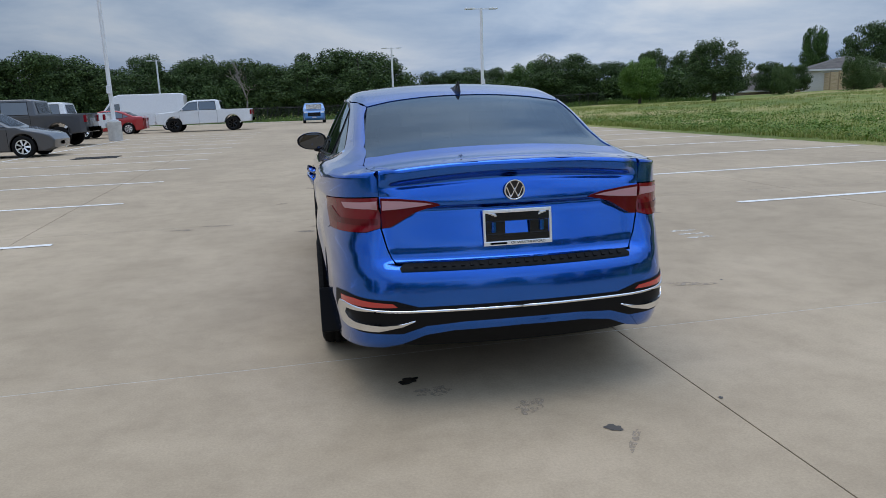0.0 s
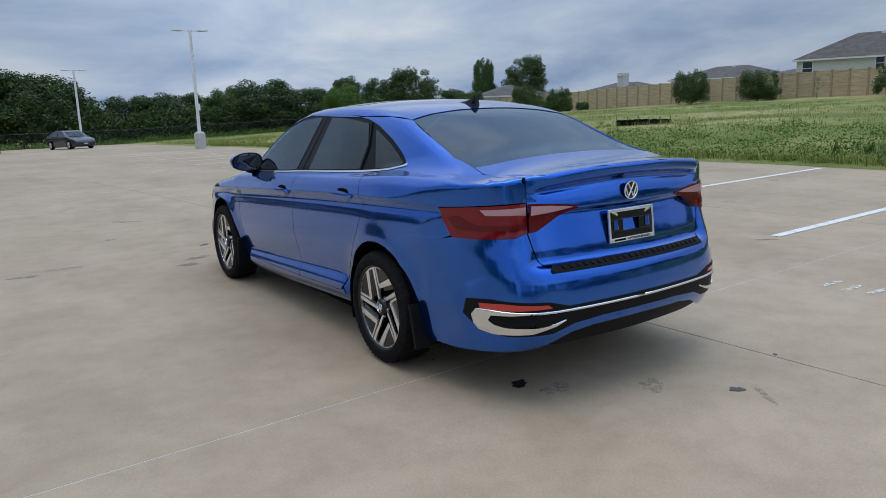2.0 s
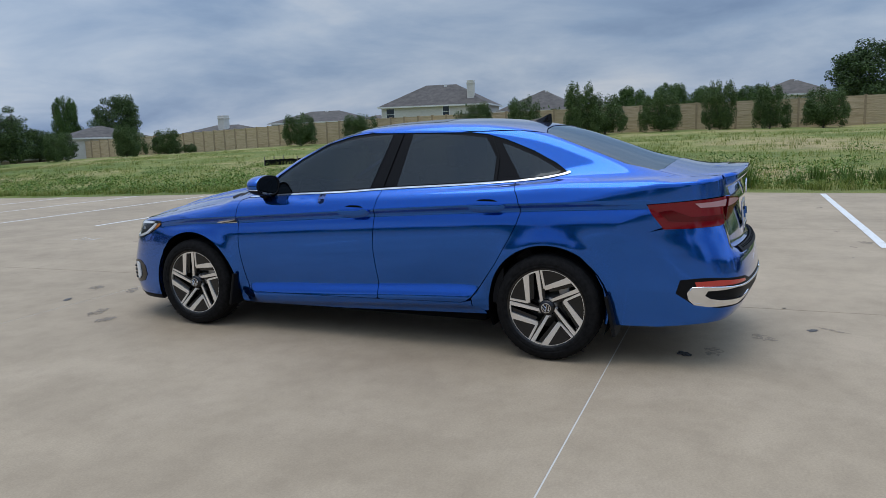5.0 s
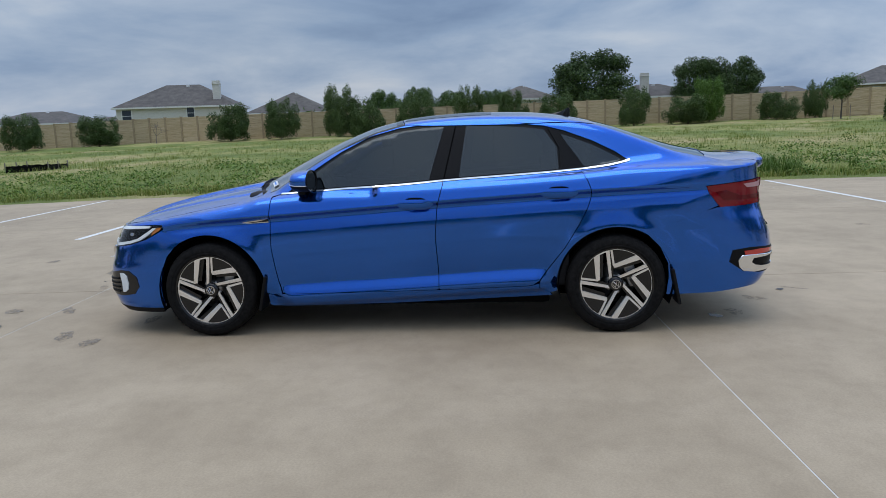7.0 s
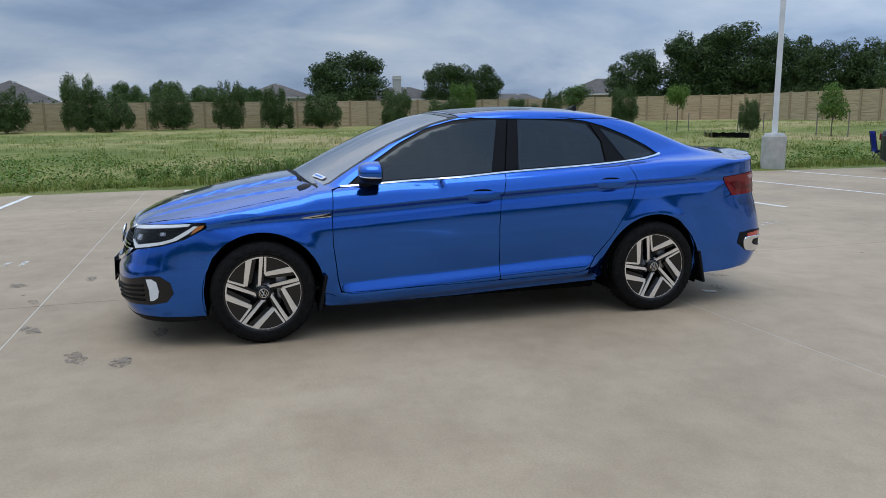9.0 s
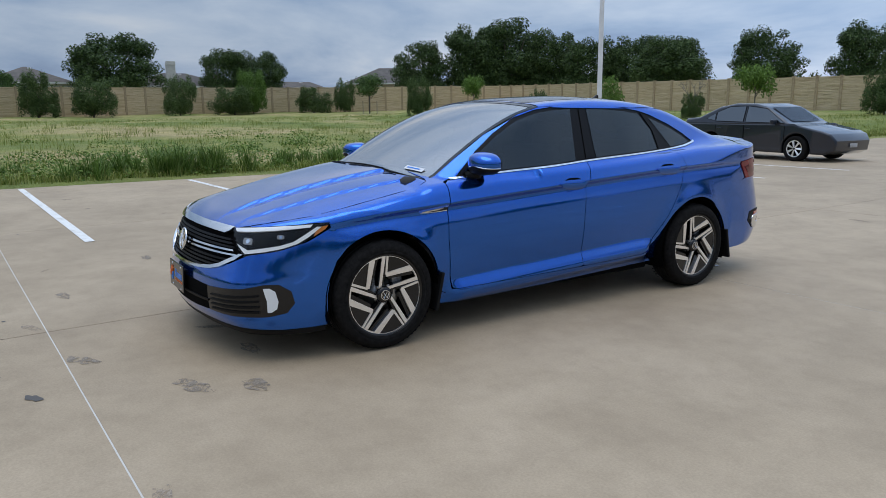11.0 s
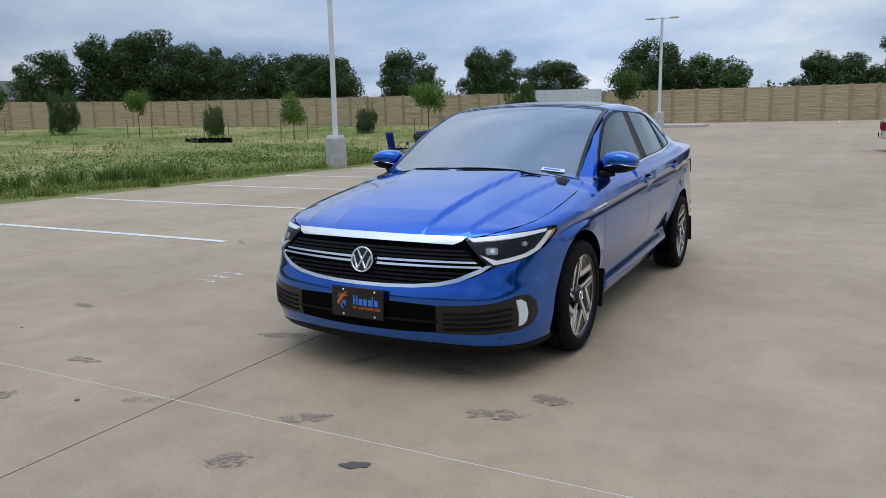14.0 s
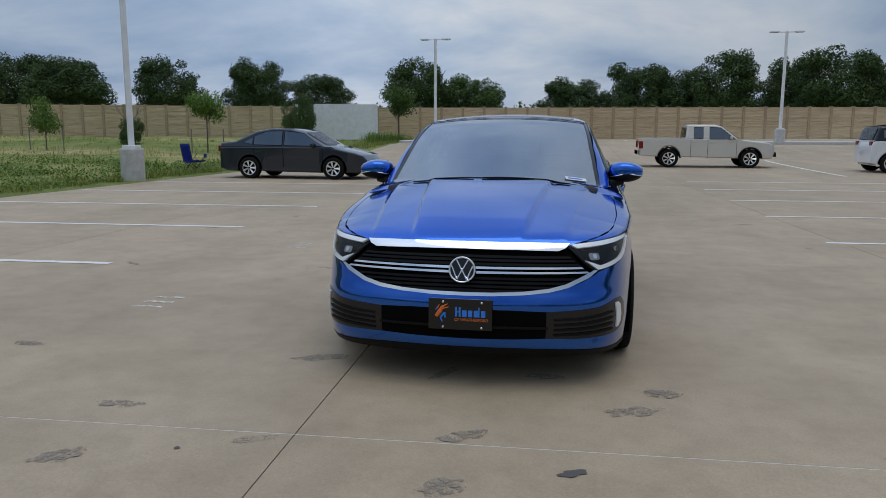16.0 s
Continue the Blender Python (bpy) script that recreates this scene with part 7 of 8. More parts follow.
def house(x, y, w, d, eave, ridge, turn, top_z, chimney=None, windows=(), label="grey-roofed house with pale siding behind the wall", ridge_len=0.3, siding=SIDING):
    """Hip-roofed house; eave and ridge are heights over its ground, top_z lifts it onto its plot."""
    h = thing("house", label, "house", Matrix.Translation((x, y, top_z)) @ Matrix.Rotation(radians(turn), 4, "Z"), "houses behind the wall")
    bm = bmesh.new()
    box(bm, (0, 0, eave / 2 - 0.5), (w, d, eave + 1.0))
    wall = part("wall", bm, siding, h)
    bm = bmesh.new()
    o = 0.5
    c = [bm.verts.new(p) for p in ((-w / 2 - o, -d / 2 - o, eave), (w / 2 + o, -d / 2 - o, eave), (w / 2 + o, d / 2 + o, eave), (-w / 2 - o, d / 2 + o, eave))]
    r = [bm.verts.new(p) for p in ((-w * ridge_len / 2, 0, ridge), (w * ridge_len / 2, 0, ridge))]
    bm.faces.new((c[0], c[1], r[1], r[0]))
    bm.faces.new((c[1], c[2], r[1]))
    bm.faces.new((c[2], c[3], r[0], r[1]))
    bm.faces.new((c[3], c[0], r[0]))
    bm.faces.new(c[::-1])
    roof = part("roof", bm, SHINGLE, h)
    bm = bmesh.new()
    for p, s in (((0, -d / 2 - o, eave - 0.1), (w + 2 * o, 0.06, 0.22)), ((0, d / 2 + o, eave - 0.1), (w + 2 * o, 0.06, 0.22)), ((-w / 2 - o, 0, eave - 0.1), (0.06, d + 2 * o, 0.22)), ((w / 2 + o, 0, eave - 0.1), (0.06, d + 2 * o, 0.22))):
        box(bm, p, s)
    part("fascia", bm, TRIM_WHITE, h)
    bm = bmesh.new()
    box(bm, (w * 0.05, -0.5, ridge - 0.25), (0.5, 0.4, 0.3), 0.03)
    part("roof_vent", bm, TRIM_WHITE, roof)
    if chimney:
        cx, cy, top, cw = chimney
        bm = bmesh.new()
        box(bm, (cx, cy, (top + eave) / 2), (cw, cw * 0.8, top - eave + 1), 0.02)
        box(bm, (cx, cy, top + 0.03), (cw * 1.12, cw * 0.95, 0.12), 0.02)
        ch = part("chimney", bm, siding, roof)
        bm = bmesh.new()
        box(bm, (cx, cy, top + 0.28), (cw * 0.35, cw * 0.35, 0.36), 0.03)
        part("flue_cap", bm, BLACK_PLASTIC, roof)
    for wx, wz, ww, wh in windows:
        bm = bmesh.new()
        yy = -d / 2 - 0.02
        for p, s in (((wx, yy, wz + wh / 2 + 0.06), (ww + 0.24, 0.08, 0.12)), ((wx, yy, wz - wh / 2 - 0.06), (ww + 0.24, 0.08, 0.12)), ((wx - ww / 2 - 0.06, yy, wz), (0.12, 0.08, wh)), ((wx + ww / 2 + 0.06, yy, wz), (0.12, 0.08, wh)), ((wx, yy, wz), (ww, 0.05, 0.07))):
            box(bm, p, s)
        win = part("window", bm, TRIM_WHITE, wall)
        bm = bmesh.new()
        box(bm, (wx, yy + 0.005, wz), (ww, 0.02, wh))
        part("pane", bm, PANE, win)
    return h


# turn 270 sets a house's long front towards the field
house(107, 48.4, 17.0, 12.0, 5.4, 8.9, 280, 0.4, (5.9, -4.3, 8.6, 1.1), ((-7.0, 4.2, 1.3, 1.7), (2.2, 4.4, 1.0, 1.6)), "two-storey pale house with a grey hip roof and chimney")
house(112, 32.4, 12.0, 12.0, 3.9, 7.2, 275, 0.6, None, (), "house with a steep brown-grey hip roof behind the wall", 0.02)
house(108, 72.0, 15.0, 12.0, 4.0, 6.0, 270, 0.0, None, (), "low house with a dark hip roof behind the wall", 0.4)
house(112, 62.5, 8.0, 8.0, 4.0, 5.0, 270, 0.0, None, (), "small dark-roofed house wing behind the wall", 0.3)
house(98, 86.0, 14.0, 12.0, 3.6, 5.3, 262, -1.3, (2.6, -3.0, 6.3, 1.5), (), "low house with a broad pale chimney", 0.4)
house(78, 94.6, 15.0, 11.0, 3.2, 5.0, 240, -0.9, None, (), "grey-roofed house beyond the trees", 0.4)
house(112, -4.0, 10.0, 10.0, 4.4, 6.6, 270, 0.9, None, (), "brown-roofed house behind the wall", 0.05)
house(112, -23.5, 14.0, 10.0, 4.0, 6.0, 270, 1.0, (-1.2, -3.5, 7.0, 1.2), (), "house with a brown roof and pale chimney", 0.25)
house(112, -43.0, 9.0, 10.0, 3.2, 5.0, 270, 1.0, None, (), "low grey-roofed house behind the wall", 0.5)
house(104, -57.0, 15.0, 12.0, 4.2, 6.8, 242, 1.3, None, ((-3.0, 2.9, 1.2, 1.4),), "grey-roofed tan house among oaks", 0.35, BRICK)
house(60, 88.5, 15.0, 9.0, 2.4, 4.6, 225, -2.6, None, ((2.0, 1.2, 1.2, 1.2),), "brown brick house half hidden by trees", 0.3, BRICK)
house(43, 79.0, 12.0, 8.0, 2.2, 4.4, 215, -2.6, None, (), "low brick house half hidden by trees", 0.3, BRICK)
bm = bmesh.new()
box(bm, (0, 0, 4), (40, 12, 14), 0.05)
mall = thing("office_building", "distant brown flat-roofed building behind the trees", "building", Matrix.Translation((-22.0, 190.0, -4.5)))
part("wall", bm, BRICK, mall)


# iron fence along the wood
IRON = Mat("black_iron", (0.012, 0.012, 0.012), 0.5).m
fence = thing("iron_fence", "low black iron picket fence before the wood", "fence")
bm = bmesh.new()
bx = [(k * 1.0 - 46) for k in range(76)]
verts, faces = [], []
for k, fx in enumerate(bx):
    fy = 69.5 - 0.004 * max(0, fx) ** 1.6
    for q in range(8):
        px, py = fx + q / 8, fy
        pz = float(gz(px, py))
        wdt = 0.03 if q == 0 else 0.011
        i = len(verts)
        verts += [(px - wdt, py, pz - 0.1), (px + wdt, py, pz - 0.1), (px + wdt, py, pz + 1.45), (px - wdt, py, pz + 1.45), (px, py + wdt, pz - 0.1), (px, py + wdt, pz + 1.45)]
        faces += [(i, i + 1, i + 2, i + 3), (i + 1, i + 4, i + 5, i + 2), (i + 4, i, i + 3, i + 5)]
pk = part("fence_infill", mesh_of("fence_infill", verts, faces), IRON, fence)
pk["kind"] = "stuff"
for zz in (0.2, 1.3):
    bm = bmesh.new()
    tube(bm, [(fx, 69.5 - 0.004 * max(0, fx) ** 1.6, float(gz(fx, 69.5)) + zz) for fx in bx[::3]], 0.02, 4)
    part("rail", bm, IRON, fence)

# dry strip of grass before the fence at the lot's north end
blades("north_verge", "pale dry grass strip before the iron fence", [(rng.uniform(-30, 44), 67.6 + rng.random() * 2.5, 22, 0.5, rng.uniform(0.3, 0.8), 0.4) for _ in range(700)], TALL_BLADE, 9)


# ---- storage container ----
def container(x, y, turn):
    e = thing("container", "white steel storage container standing in tall grass", "container", place(x, y, turn))
    L, Wd, Ht = 6.06, 2.44, 2.59
    bm = bmesh.new()
    n = 60
    for sy in (-1, 1):
        prev = None
        for k in range(n + 1):
            xx = -L / 2 + 0.1 + (L - 0.2) * k / n
            dep = Wd / 2 - (0.006 if (k // 10) % 2 else 0.0)
            a, b = bm.verts.new((xx, sy * dep, 0.15)), bm.verts.new((xx, sy * dep, Ht - 0.12))
            if prev:
                bm.faces.new((prev[0], a, b, prev[1]))
            prev = (a, b)
    part("side_panel", bm, WHITE_POLE, e)
    bm = bmesh.new()
    box(bm, (0, 0, Ht - 0.05), (L - 0.1, Wd - 0.05, 0.06))
    box(bm, (0, 0, 0.12), (L - 0.1, Wd - 0.05, 0.06))
    box(bm, (-L / 2 + 0.06, 0, Ht / 2), (0.04, Wd - 0.1, Ht - 0.2))
    part("roof_and_floor", bm, WHITE_POLE, e)
    for sx in (-1, 1):
        for sy in (-1, 1):
            bm = bmesh.new()
            box(bm, (sx * (L / 2 - 0.07), sy * (Wd / 2 - 0.06), Ht / 2), (0.14, 0.13, Ht), 0.01)
            part("corner_post", bm, WHITE_POLE, e)
    for sy in (-1, 1):
        for zz in (0.08, Ht - 0.06):
            bm = bmesh.new()
            box(bm, (0, sy * (Wd / 2 - 0.03), zz), (L - 0.2, 0.06, 0.13), 0.008)
            part("rail", bm, WHITE_POLE, e)
    for sy in (-1, 1):
        bm = bmesh.new()
        box(bm, (L / 2 - 0.04, sy * 0.58, Ht / 2), (0.06, 1.12, Ht - 0.25), 0.01)
        dr = part("door", bm, WHITE_POLE, e)
        for o in (-0.25, 0.25):
            bm = bmesh.new()
            tube(bm, [(L / 2 + 0.02, sy * 0.58 + o, 0.2), (L / 2 + 0.02, sy * 0.58 + o, Ht - 0.2)], 0.018, 6)
            part("locking_bar", bm, STEEL, dr)


container(17.4, -47.5, 196)


# ---- inlet protection in the field ----
def inlet(x, y, turn, label):
    e = thing("inlet_barrier", label, "silt barrier", place(x, y, turn), "silt barriers in the field")
    for k, (cx, cy, lx, ly) in enumerate(((0, -0.95, 2.1, 0.05), (0, 0.95, 2.1, 0.05), (-1.0, 0, 0.05, 1.9), (1.0, 0, 0.05, 1.9))):
        bm = bmesh.new()
        m = 10
        pts = []
        for q in range(m + 1):
            t = q / m - 0.5
            px, py = cx + (lx * t if lx > ly else 0), cy + (ly * t if ly > lx else 0)
            sag = 0.30 - 0.06 * math.sin(q * 1.9 + k) ** 2
            pts.append((px, py, sag))
        tp = [bm.verts.new(p) for p in pts]
        lo = [bm.verts.new((p[0] * 1.02, p[1] * 1.02, -0.1)) for p in pts]
        for q in range(m):
            bm.faces.new((lo[q], lo[q + 1], tp[q + 1], tp[q]))
        bmesh.ops.solidify(bm, geom=bm.faces[:], thickness=0.02)
        part("mesh_side", bm, BLACK_PLASTIC, e)
    for sx in (-1, 0, 1):
        for sy in (-1, 1):
            bm = bmesh.new()
            box(bm, (sx, sy * 0.95, 0.17), (0.04, 0.04, 0.56), 0.004)
            part("stake", bm, DEAD, e)


inlet(27.2, 21.0, 8, "low black silt barrier round a drain in the grass")
inlet(29.0, -23.8, -25, "low black silt barrier round a drain in the grass")


# ---- camp chair ----
NAVY = Mat("blue_canvas", (0.012, 0.035, 0.30), 0.8)
_n = NAVY.noise(60, 4, 0.6)
NAVY.bump(_n, 0.3, 0.003)
NAVY = NAVY.m


def camp_chair(x, y, turn):
    e = thing("camp_chair", "blue canvas folding camp chair with black legs", "chair", place(x, y, turn))
    for a, b in (((-0.27, -0.25, 0), (0.27, 0.25, 0.42)), ((0.27, -0.25, 0), (-0.27, 0.25, 0.42)), ((-0.27, 0.27, 0), (-0.29, -0.25, 0.62)), ((0.27, 0.27, 0), (0.29, -0.25, 0.62)), ((-0.27, -0.25, 0), (-0.27, 0.27, 0.42)), ((0.27, -0.25, 0), (0.27, 0.27, 0.42)), ((-0.27, 0.27, 0.0), (0.27, 0.27, 0.42)), ((0.27, 0.27, 0.0), (-0.27, 0.27, 0.42)), ((-0.27, 0.26, 0.36), (-0.28, 0.36, 0.95)), ((0.27, 0.26, 0.36), (0.28, 0.36, 0.95))):
        bm = bmesh.new()
        tube(bm, [a, b], 0.011, 6)
        part("leg", bm, IRON, e)

    def cloth(name, rows):
        bm = bmesh.new()
        g = [[bm.verts.new(p) for p in r] for r in rows]
        for r0, r1 in zip(g, g[1:]):
            for k in range(len(r0) - 1):
                bm.faces.new((r0[k], r0[k + 1], r1[k + 1], r1[k]))
        bmesh.ops.solidify(bm, geom=bm.faces[:], thickness=0.012)
        part(name, bm, NAVY, e, smooth=True)

    cloth("seat", [[(-0.27 + 0.54 * k / 6, -0.27 + 0.5 * j / 5, 0.42 - 0.07 * math.sin(math.pi * k / 6) - 0.03 * j / 5) for k in range(7)] for j in range(6)])
    cloth("backrest", [[(-0.28 + 0.56 * k / 6, 0.24 + 0.12 * j / 6 + 0.05 * math.sin(math.pi * k / 6), 0.36 + 0.60 * j / 6) for k in range(7)] for j in range(7)])
    for sx in (-1, 1):
        cloth("armrest", [[(sx * 0.30 + 0.04 * (k - 0.5), -0.27 + 0.55 * j / 4, 0.62 + 0.05 * j / 4) for k in range(2)] for j in range(5)])
    bm = bmesh.new()
    lathe(bm, [(0.50, 0.045), (0.62, 0.05)], 12, "z", (-0.30, -0.2, 0))
    part("cup_holder", bm, NAVY, e)


camp_chair(12.0, -16.7, -30)


# ---- other vehicles ----
def car_colour(name, c, metal=0.3):
    return car_paint(name, c, 0.15, metal, 0.35)


def tidy(pts):
    return [tuple(p) for p in pts]


def vehicle(label, category, m, paint, outline, glass, width, wheels, r=0.32, belt=0.9, tumble=0.16, rim=SATIN, lamps=(), two_tone=None, ends=0.10, gaps=(), mirror=0.0, clad=False):
    """A car from its side outline (y forward, z); glass: side panes as outlines; wheels: their y. Plan rounded at both ends, cabin drawn in."""
    e = thing(category.replace(" ", "_"), label, category, m, "cars parked on the lot")
    ys = [p[0] for p in outline]
    y0, y1 = min(ys), max(ys)
    zt = max(p[1] for p in outline)
    half = width / 2

    def wid(y, z):
        f = max(0.0, (y - (y1 - 0.55)) / 0.55)
        b = max(0.0, ((y0 + 0.45) - y) / 0.45)
        w = half - ends * 1.5 * f ** 2 - ends * b ** 2
        w -= tumble * max(0.0, (z - belt) / (zt - belt)) ** 1.1
        w -= 0.05 * max(0.0, (0.42 - z) / 0.3)
        return w

    def shell(name, poly, mat, edge):
        """A body part from a side outline: flat flanks in upright columns, rounded edges, a skin across."""
        lo, hi = min(p[0] for p in poly), max(p[0] for p in poly)
        cuts = sorted([lo + (hi - lo) * k / 26 for k in range(27)] + [cy + sd * (r + 0.055) for cy in wheels for sd in (-1, 1)])
        fine = []
        for p, q in zip(poly, poly[1:] + poly[:1]):
            ts = sorted((c - p[0]) / (q[0] - p[0]) for c in cuts if abs(q[0] - p[0]) > 1e-6 and 0.001 < (c - p[0]) / (q[0] - p[0]) < 0.999)
            fine += [p] + [(p[0] + (q[0] - p[0]) * t, p[1] + (q[1] - p[1]) * t) for t in ts]
        n = len(fine)
        area = sum(a[0] * b[1] - b[0] * a[1] for a, b in zip(fine, fine[1:] + fine[:1]))
        sgn = 1 if area > 0 else -1

        def shrunk(d):
            out = []
            for k in range(n):
                a, b, c = fine[k - 1], fine[k], fine[(k + 1) % n]
                t = Vector((c[0] - a[0], c[1] - a[1]))
                t = t.normalized() if t.length > 1e-9 else Vector((1, 0))
                out.append((b[0] - sgn * t.y * d, b[1] + sgn * t.x * d))
            return out

        bm = bmesh.new()
        inner = shrunk(edge)
        rings = []
        for sx in (-1, 1):
            for d, w in ((1.0, 0.0), (0.7, 0.09), (0.3, 0.3), (0.08, 0.65), (0.0, 1.0)):
                pts = shrunk(edge * d)
                rings.append([bm.verts.new((sx * (wid(p[0], p[1]) - edge * w), p[0], p[1])) for p in pts])
        order = rings[:5] + rings[5:][::-1]
        for a, b in zip(order, order[1:]):
            for k in range(n):
                f = bm.faces.new((a[k], a[(k + 1) % n], b[(k + 1) % n], b[k]))
                f.smooth = True
        for ring, sx in ((rings[0], -1), (rings[5], 1)):
            for c0, c1 in zip(cuts, cuts[1:]):
                col = clip_half(clip_half(inner, 0, c0, False), 0, c1, True)
                if len(col) >= 3:
                    vs = [bm.verts.new((sx * wid(p[0], p[1]), p[0], p[1])) for p in col]
                    bm.faces.new(vs)
        bmesh.ops.remove_doubles(bm, verts=bm.verts, dist=0.004)
        bmesh.ops.triangulate(bm, faces=[f for f in bm.faces if len(f.verts) > 4])
        bmesh.ops.recalc_face_normals(bm, faces=bm.faces)
        bm.normal_update()
        for q in bm.edges:
            if len(q.link_faces) == 2 and q.calc_face_angle(0) > 0.6:
                q.smooth = False
        # inner low faces and wheel tunnels get near-black as painted shade
        for f in bm.faces:
            c = f.calc_center_median()
            if abs(c.x) < half - 0.12 and c.z < 0.66 and y0 + 0.45 < c.y < y1 - 0.5:
                f.material_index = 1
        return part(name, bm, [mat, VOID], e)

    low_line = []
    bottom = [k for k in range(len(outline)) if outline[k][1] < 0.56 and outline[(k + 1) % len(outline)][1] < 0.56 and outline[(k + 1) % len(outline)][0] - outline[k][0] > 1.5][0]
    for k, p in enumerate(outline):
        low_line.append(tuple(p))
        if k == bottom:
            q = outline[k + 1]
            for cy in sorted(wheels):
                zb = p[1] + (q[1] - p[1]) * (cy - p[0]) / (q[0] - p[0])
                ra = r + 0.055
                low_line.append((cy - ra, zb))
                for t in np.linspace(math.pi, 0, 13):
                    low_line.append((cy + ra * math.cos(t), max(r, zb) + ra * math.sin(t)))
                low_line.append((cy + ra, zb))
    body_ob = shell("body", clip_half(low_line, 1, belt + 0.03, True), paint, 0.045)
    shell("cabin", clip_half([tuple(p) for p in outline], 1, belt - 0.02, False), two_tone or paint, 0.05)
    for sg in (-1, 1):
        for yy in gaps:
            bm = bmesh.new()
            box(bm, (sg * wid(yy, 0.6), yy, (0.33 + belt) / 2), (0.006, 0.012, belt - 0.36))
            part("door_gap", bm, VOID, body_ob)
        for yy in gaps[1:]:
            bm = bmesh.new()
            box(bm, (sg * (wid(yy, 0.6) + 0.012), yy + 0.13, belt - 0.11), (0.03, 0.17, 0.028), 0.01)
            part("door_handle", bm, paint, body_ob)
        if mirror:
            bm = bmesh.new()
            box(bm, (sg * (half + 0.09), mirror, belt + 0.07), (0.20, 0.09, 0.13), 0.035)
            part("door_mirror", bm, paint if two_tone is None else GLOSS_BLACK, body_ob)
        if clad:
            for cy in wheels:
                bm = bmesh.new()
                tube(bm, [(sg * (wid(cy, 0.5) + 0.004), cy + (r + 0.065) * math.cos(t), r + (r + 0.065) * math.sin(t)) for t in np.linspace(0.05, math.pi - 0.05, 16)], 0.032, 6)
                part("arch_trim", bm, BLACK_PLASTIC, body_ob, smooth=True)
    for sg in (-1, 1):
        for cy in wheels:
            bm = bmesh.new()
            x0 = sg * (half - 0.10)
            lathe(bm, [(-0.1, r * 0.62), (-0.11, r * 0.9), (-0.09, r), (0.09, r), (0.112, r * 0.92), (0.112, r * 0.68), (0.095, r * 0.66)], 28, "x", (x0 + sg * 0.01, cy, r))
            wh = part("wheel", bm, RUBBER, e, "", True)
            bm = bmesh.new()
            xf = x0 + sg * 0.112
            lathe(bm, [(0.0, r * 0.67), (sg * 0.006, r * 0.66), (sg * 0.002, r * 0.60)], 28, "x", (xf, cy, r))
            for k in range(7):
                a = 2 * math.pi * k / 7
                for o in (-0.09, 0.09):
                    tube(bm, [(xf, cy + r * 0.1 * math.cos(a), r + r * 0.1 * math.sin(a)), (xf, cy + r * 0.64 * math.cos(a + o), r + r * 0.64 * math.sin(a + o))], r * 0.05, 5)
            part("rim", bm, rim, wh)
            # near-black disc, the shade behind the spokes as colour
            bm = bmesh.new()
            lathe(bm, [(0, 0.001), (0, r * 0.67)], 20, "x", (xf - sg * 0.03, cy, r))
            part("rim_back", bm, VOID, wh)
        for pane in glass:
            q = refine(tidy(pane), 0.2)
            bm = bmesh.new()
            vs = [bm.verts.new((sg * (wid(yy, zz) + 0.006), yy, zz)) for yy, zz in q]
            f = bm.faces.new(vs)
            bmesh.ops.triangulate(bm, faces=[f])
            win = part("side_window", bm, GLASS_FAR, e)
            cy0, cz0 = sum(p[0] for p in pane) / len(pane), sum(p[1] for p in pane) / len(pane)
            rim_line = [(cy0 + (p[0] - cy0) * 1.04, cz0 + (p[1] - cz0) * 1.09) for p in q]
            bm = bmesh.new()
            a = [bm.verts.new((sg * (wid(yy, zz) + 0.003), yy, zz)) for yy, zz in rim_line]
            b = [bm.verts.new((sg * (wid(yy, zz) + 0.009), yy, zz)) for yy, zz in rim_line]
            c = [bm.verts.new((sg * (wid(yy, zz) + 0.009), yy, zz)) for yy, zz in q]
            for k in range(len(q)):
                m2 = (k + 1) % len(q)
                bm.faces.new((a[k], a[m2], b[m2], b[k]))
                bm.faces.new((b[k], b[m2], c[m2], c[k]))
            bmesh.ops.recalc_face_normals(bm, faces=bm.faces)
            part("window_seal", bm, BLACK_PLASTIC, win)
    for nm, mat, (xa, xb), (ya, za), (yb, zb) in lamps:
        for sg in ((-1, 1) if xa != -xb else (1,)):
            bm = bmesh.new()
            vs = [bm.verts.new((sg * xx, yy, zz)) for xx, yy, zz in ((xa, ya, za), (xb, ya, za), (xb, yb, zb), (xa, yb, zb))]
            bm.faces.new(vs)
            if nm == "tail_lamp":
                bm.clear()
                box(bm, (sg * (xa + xb) / 2, (ya + yb) / 2 + 0.07, (za + zb) / 2), (abs(xb - xa), 0.17, abs(zb - za)), 0.02)
            else:
                bmesh.ops.solidify(bm, geom=bm.faces[:], thickness=0.03)
            bmesh.ops.recalc_face_normals(bm, faces=bm.faces)
            part(nm, bm, mat, e)
    return e


GLASS_FAR = Mat("dark_car_glass", (0.16, 0.175, 0.19), 0.06, 1.0).m
SEDAN = [(-2.25, 0.55), (-2.28, 0.30), (-2.0, 0.22), (2.0, 0.18), (2.25, 0.28), (2.28, 0.52), (2.16, 0.68), (1.95, 0.76), (1.05, 0.95), (0.35, 1.36), (0.0, 1.44), (-0.6, 1.45), (-1.1, 1.36), (-1.72, 1.08), (-2.2, 1.04), (-2.27, 0.92)]
SEDAN_GLASS = [[(0.95, 0.95), (0.40, 1.30), (-0.18, 1.37), (-0.18, 0.97)], [(-0.26, 0.97), (-0.26, 1.37), (-0.75, 1.36), (-1.12, 1.22), (-1.12, 0.99)], [(-1.17, 1.0), (-1.17, 1.19), (-1.45, 1.05)]]


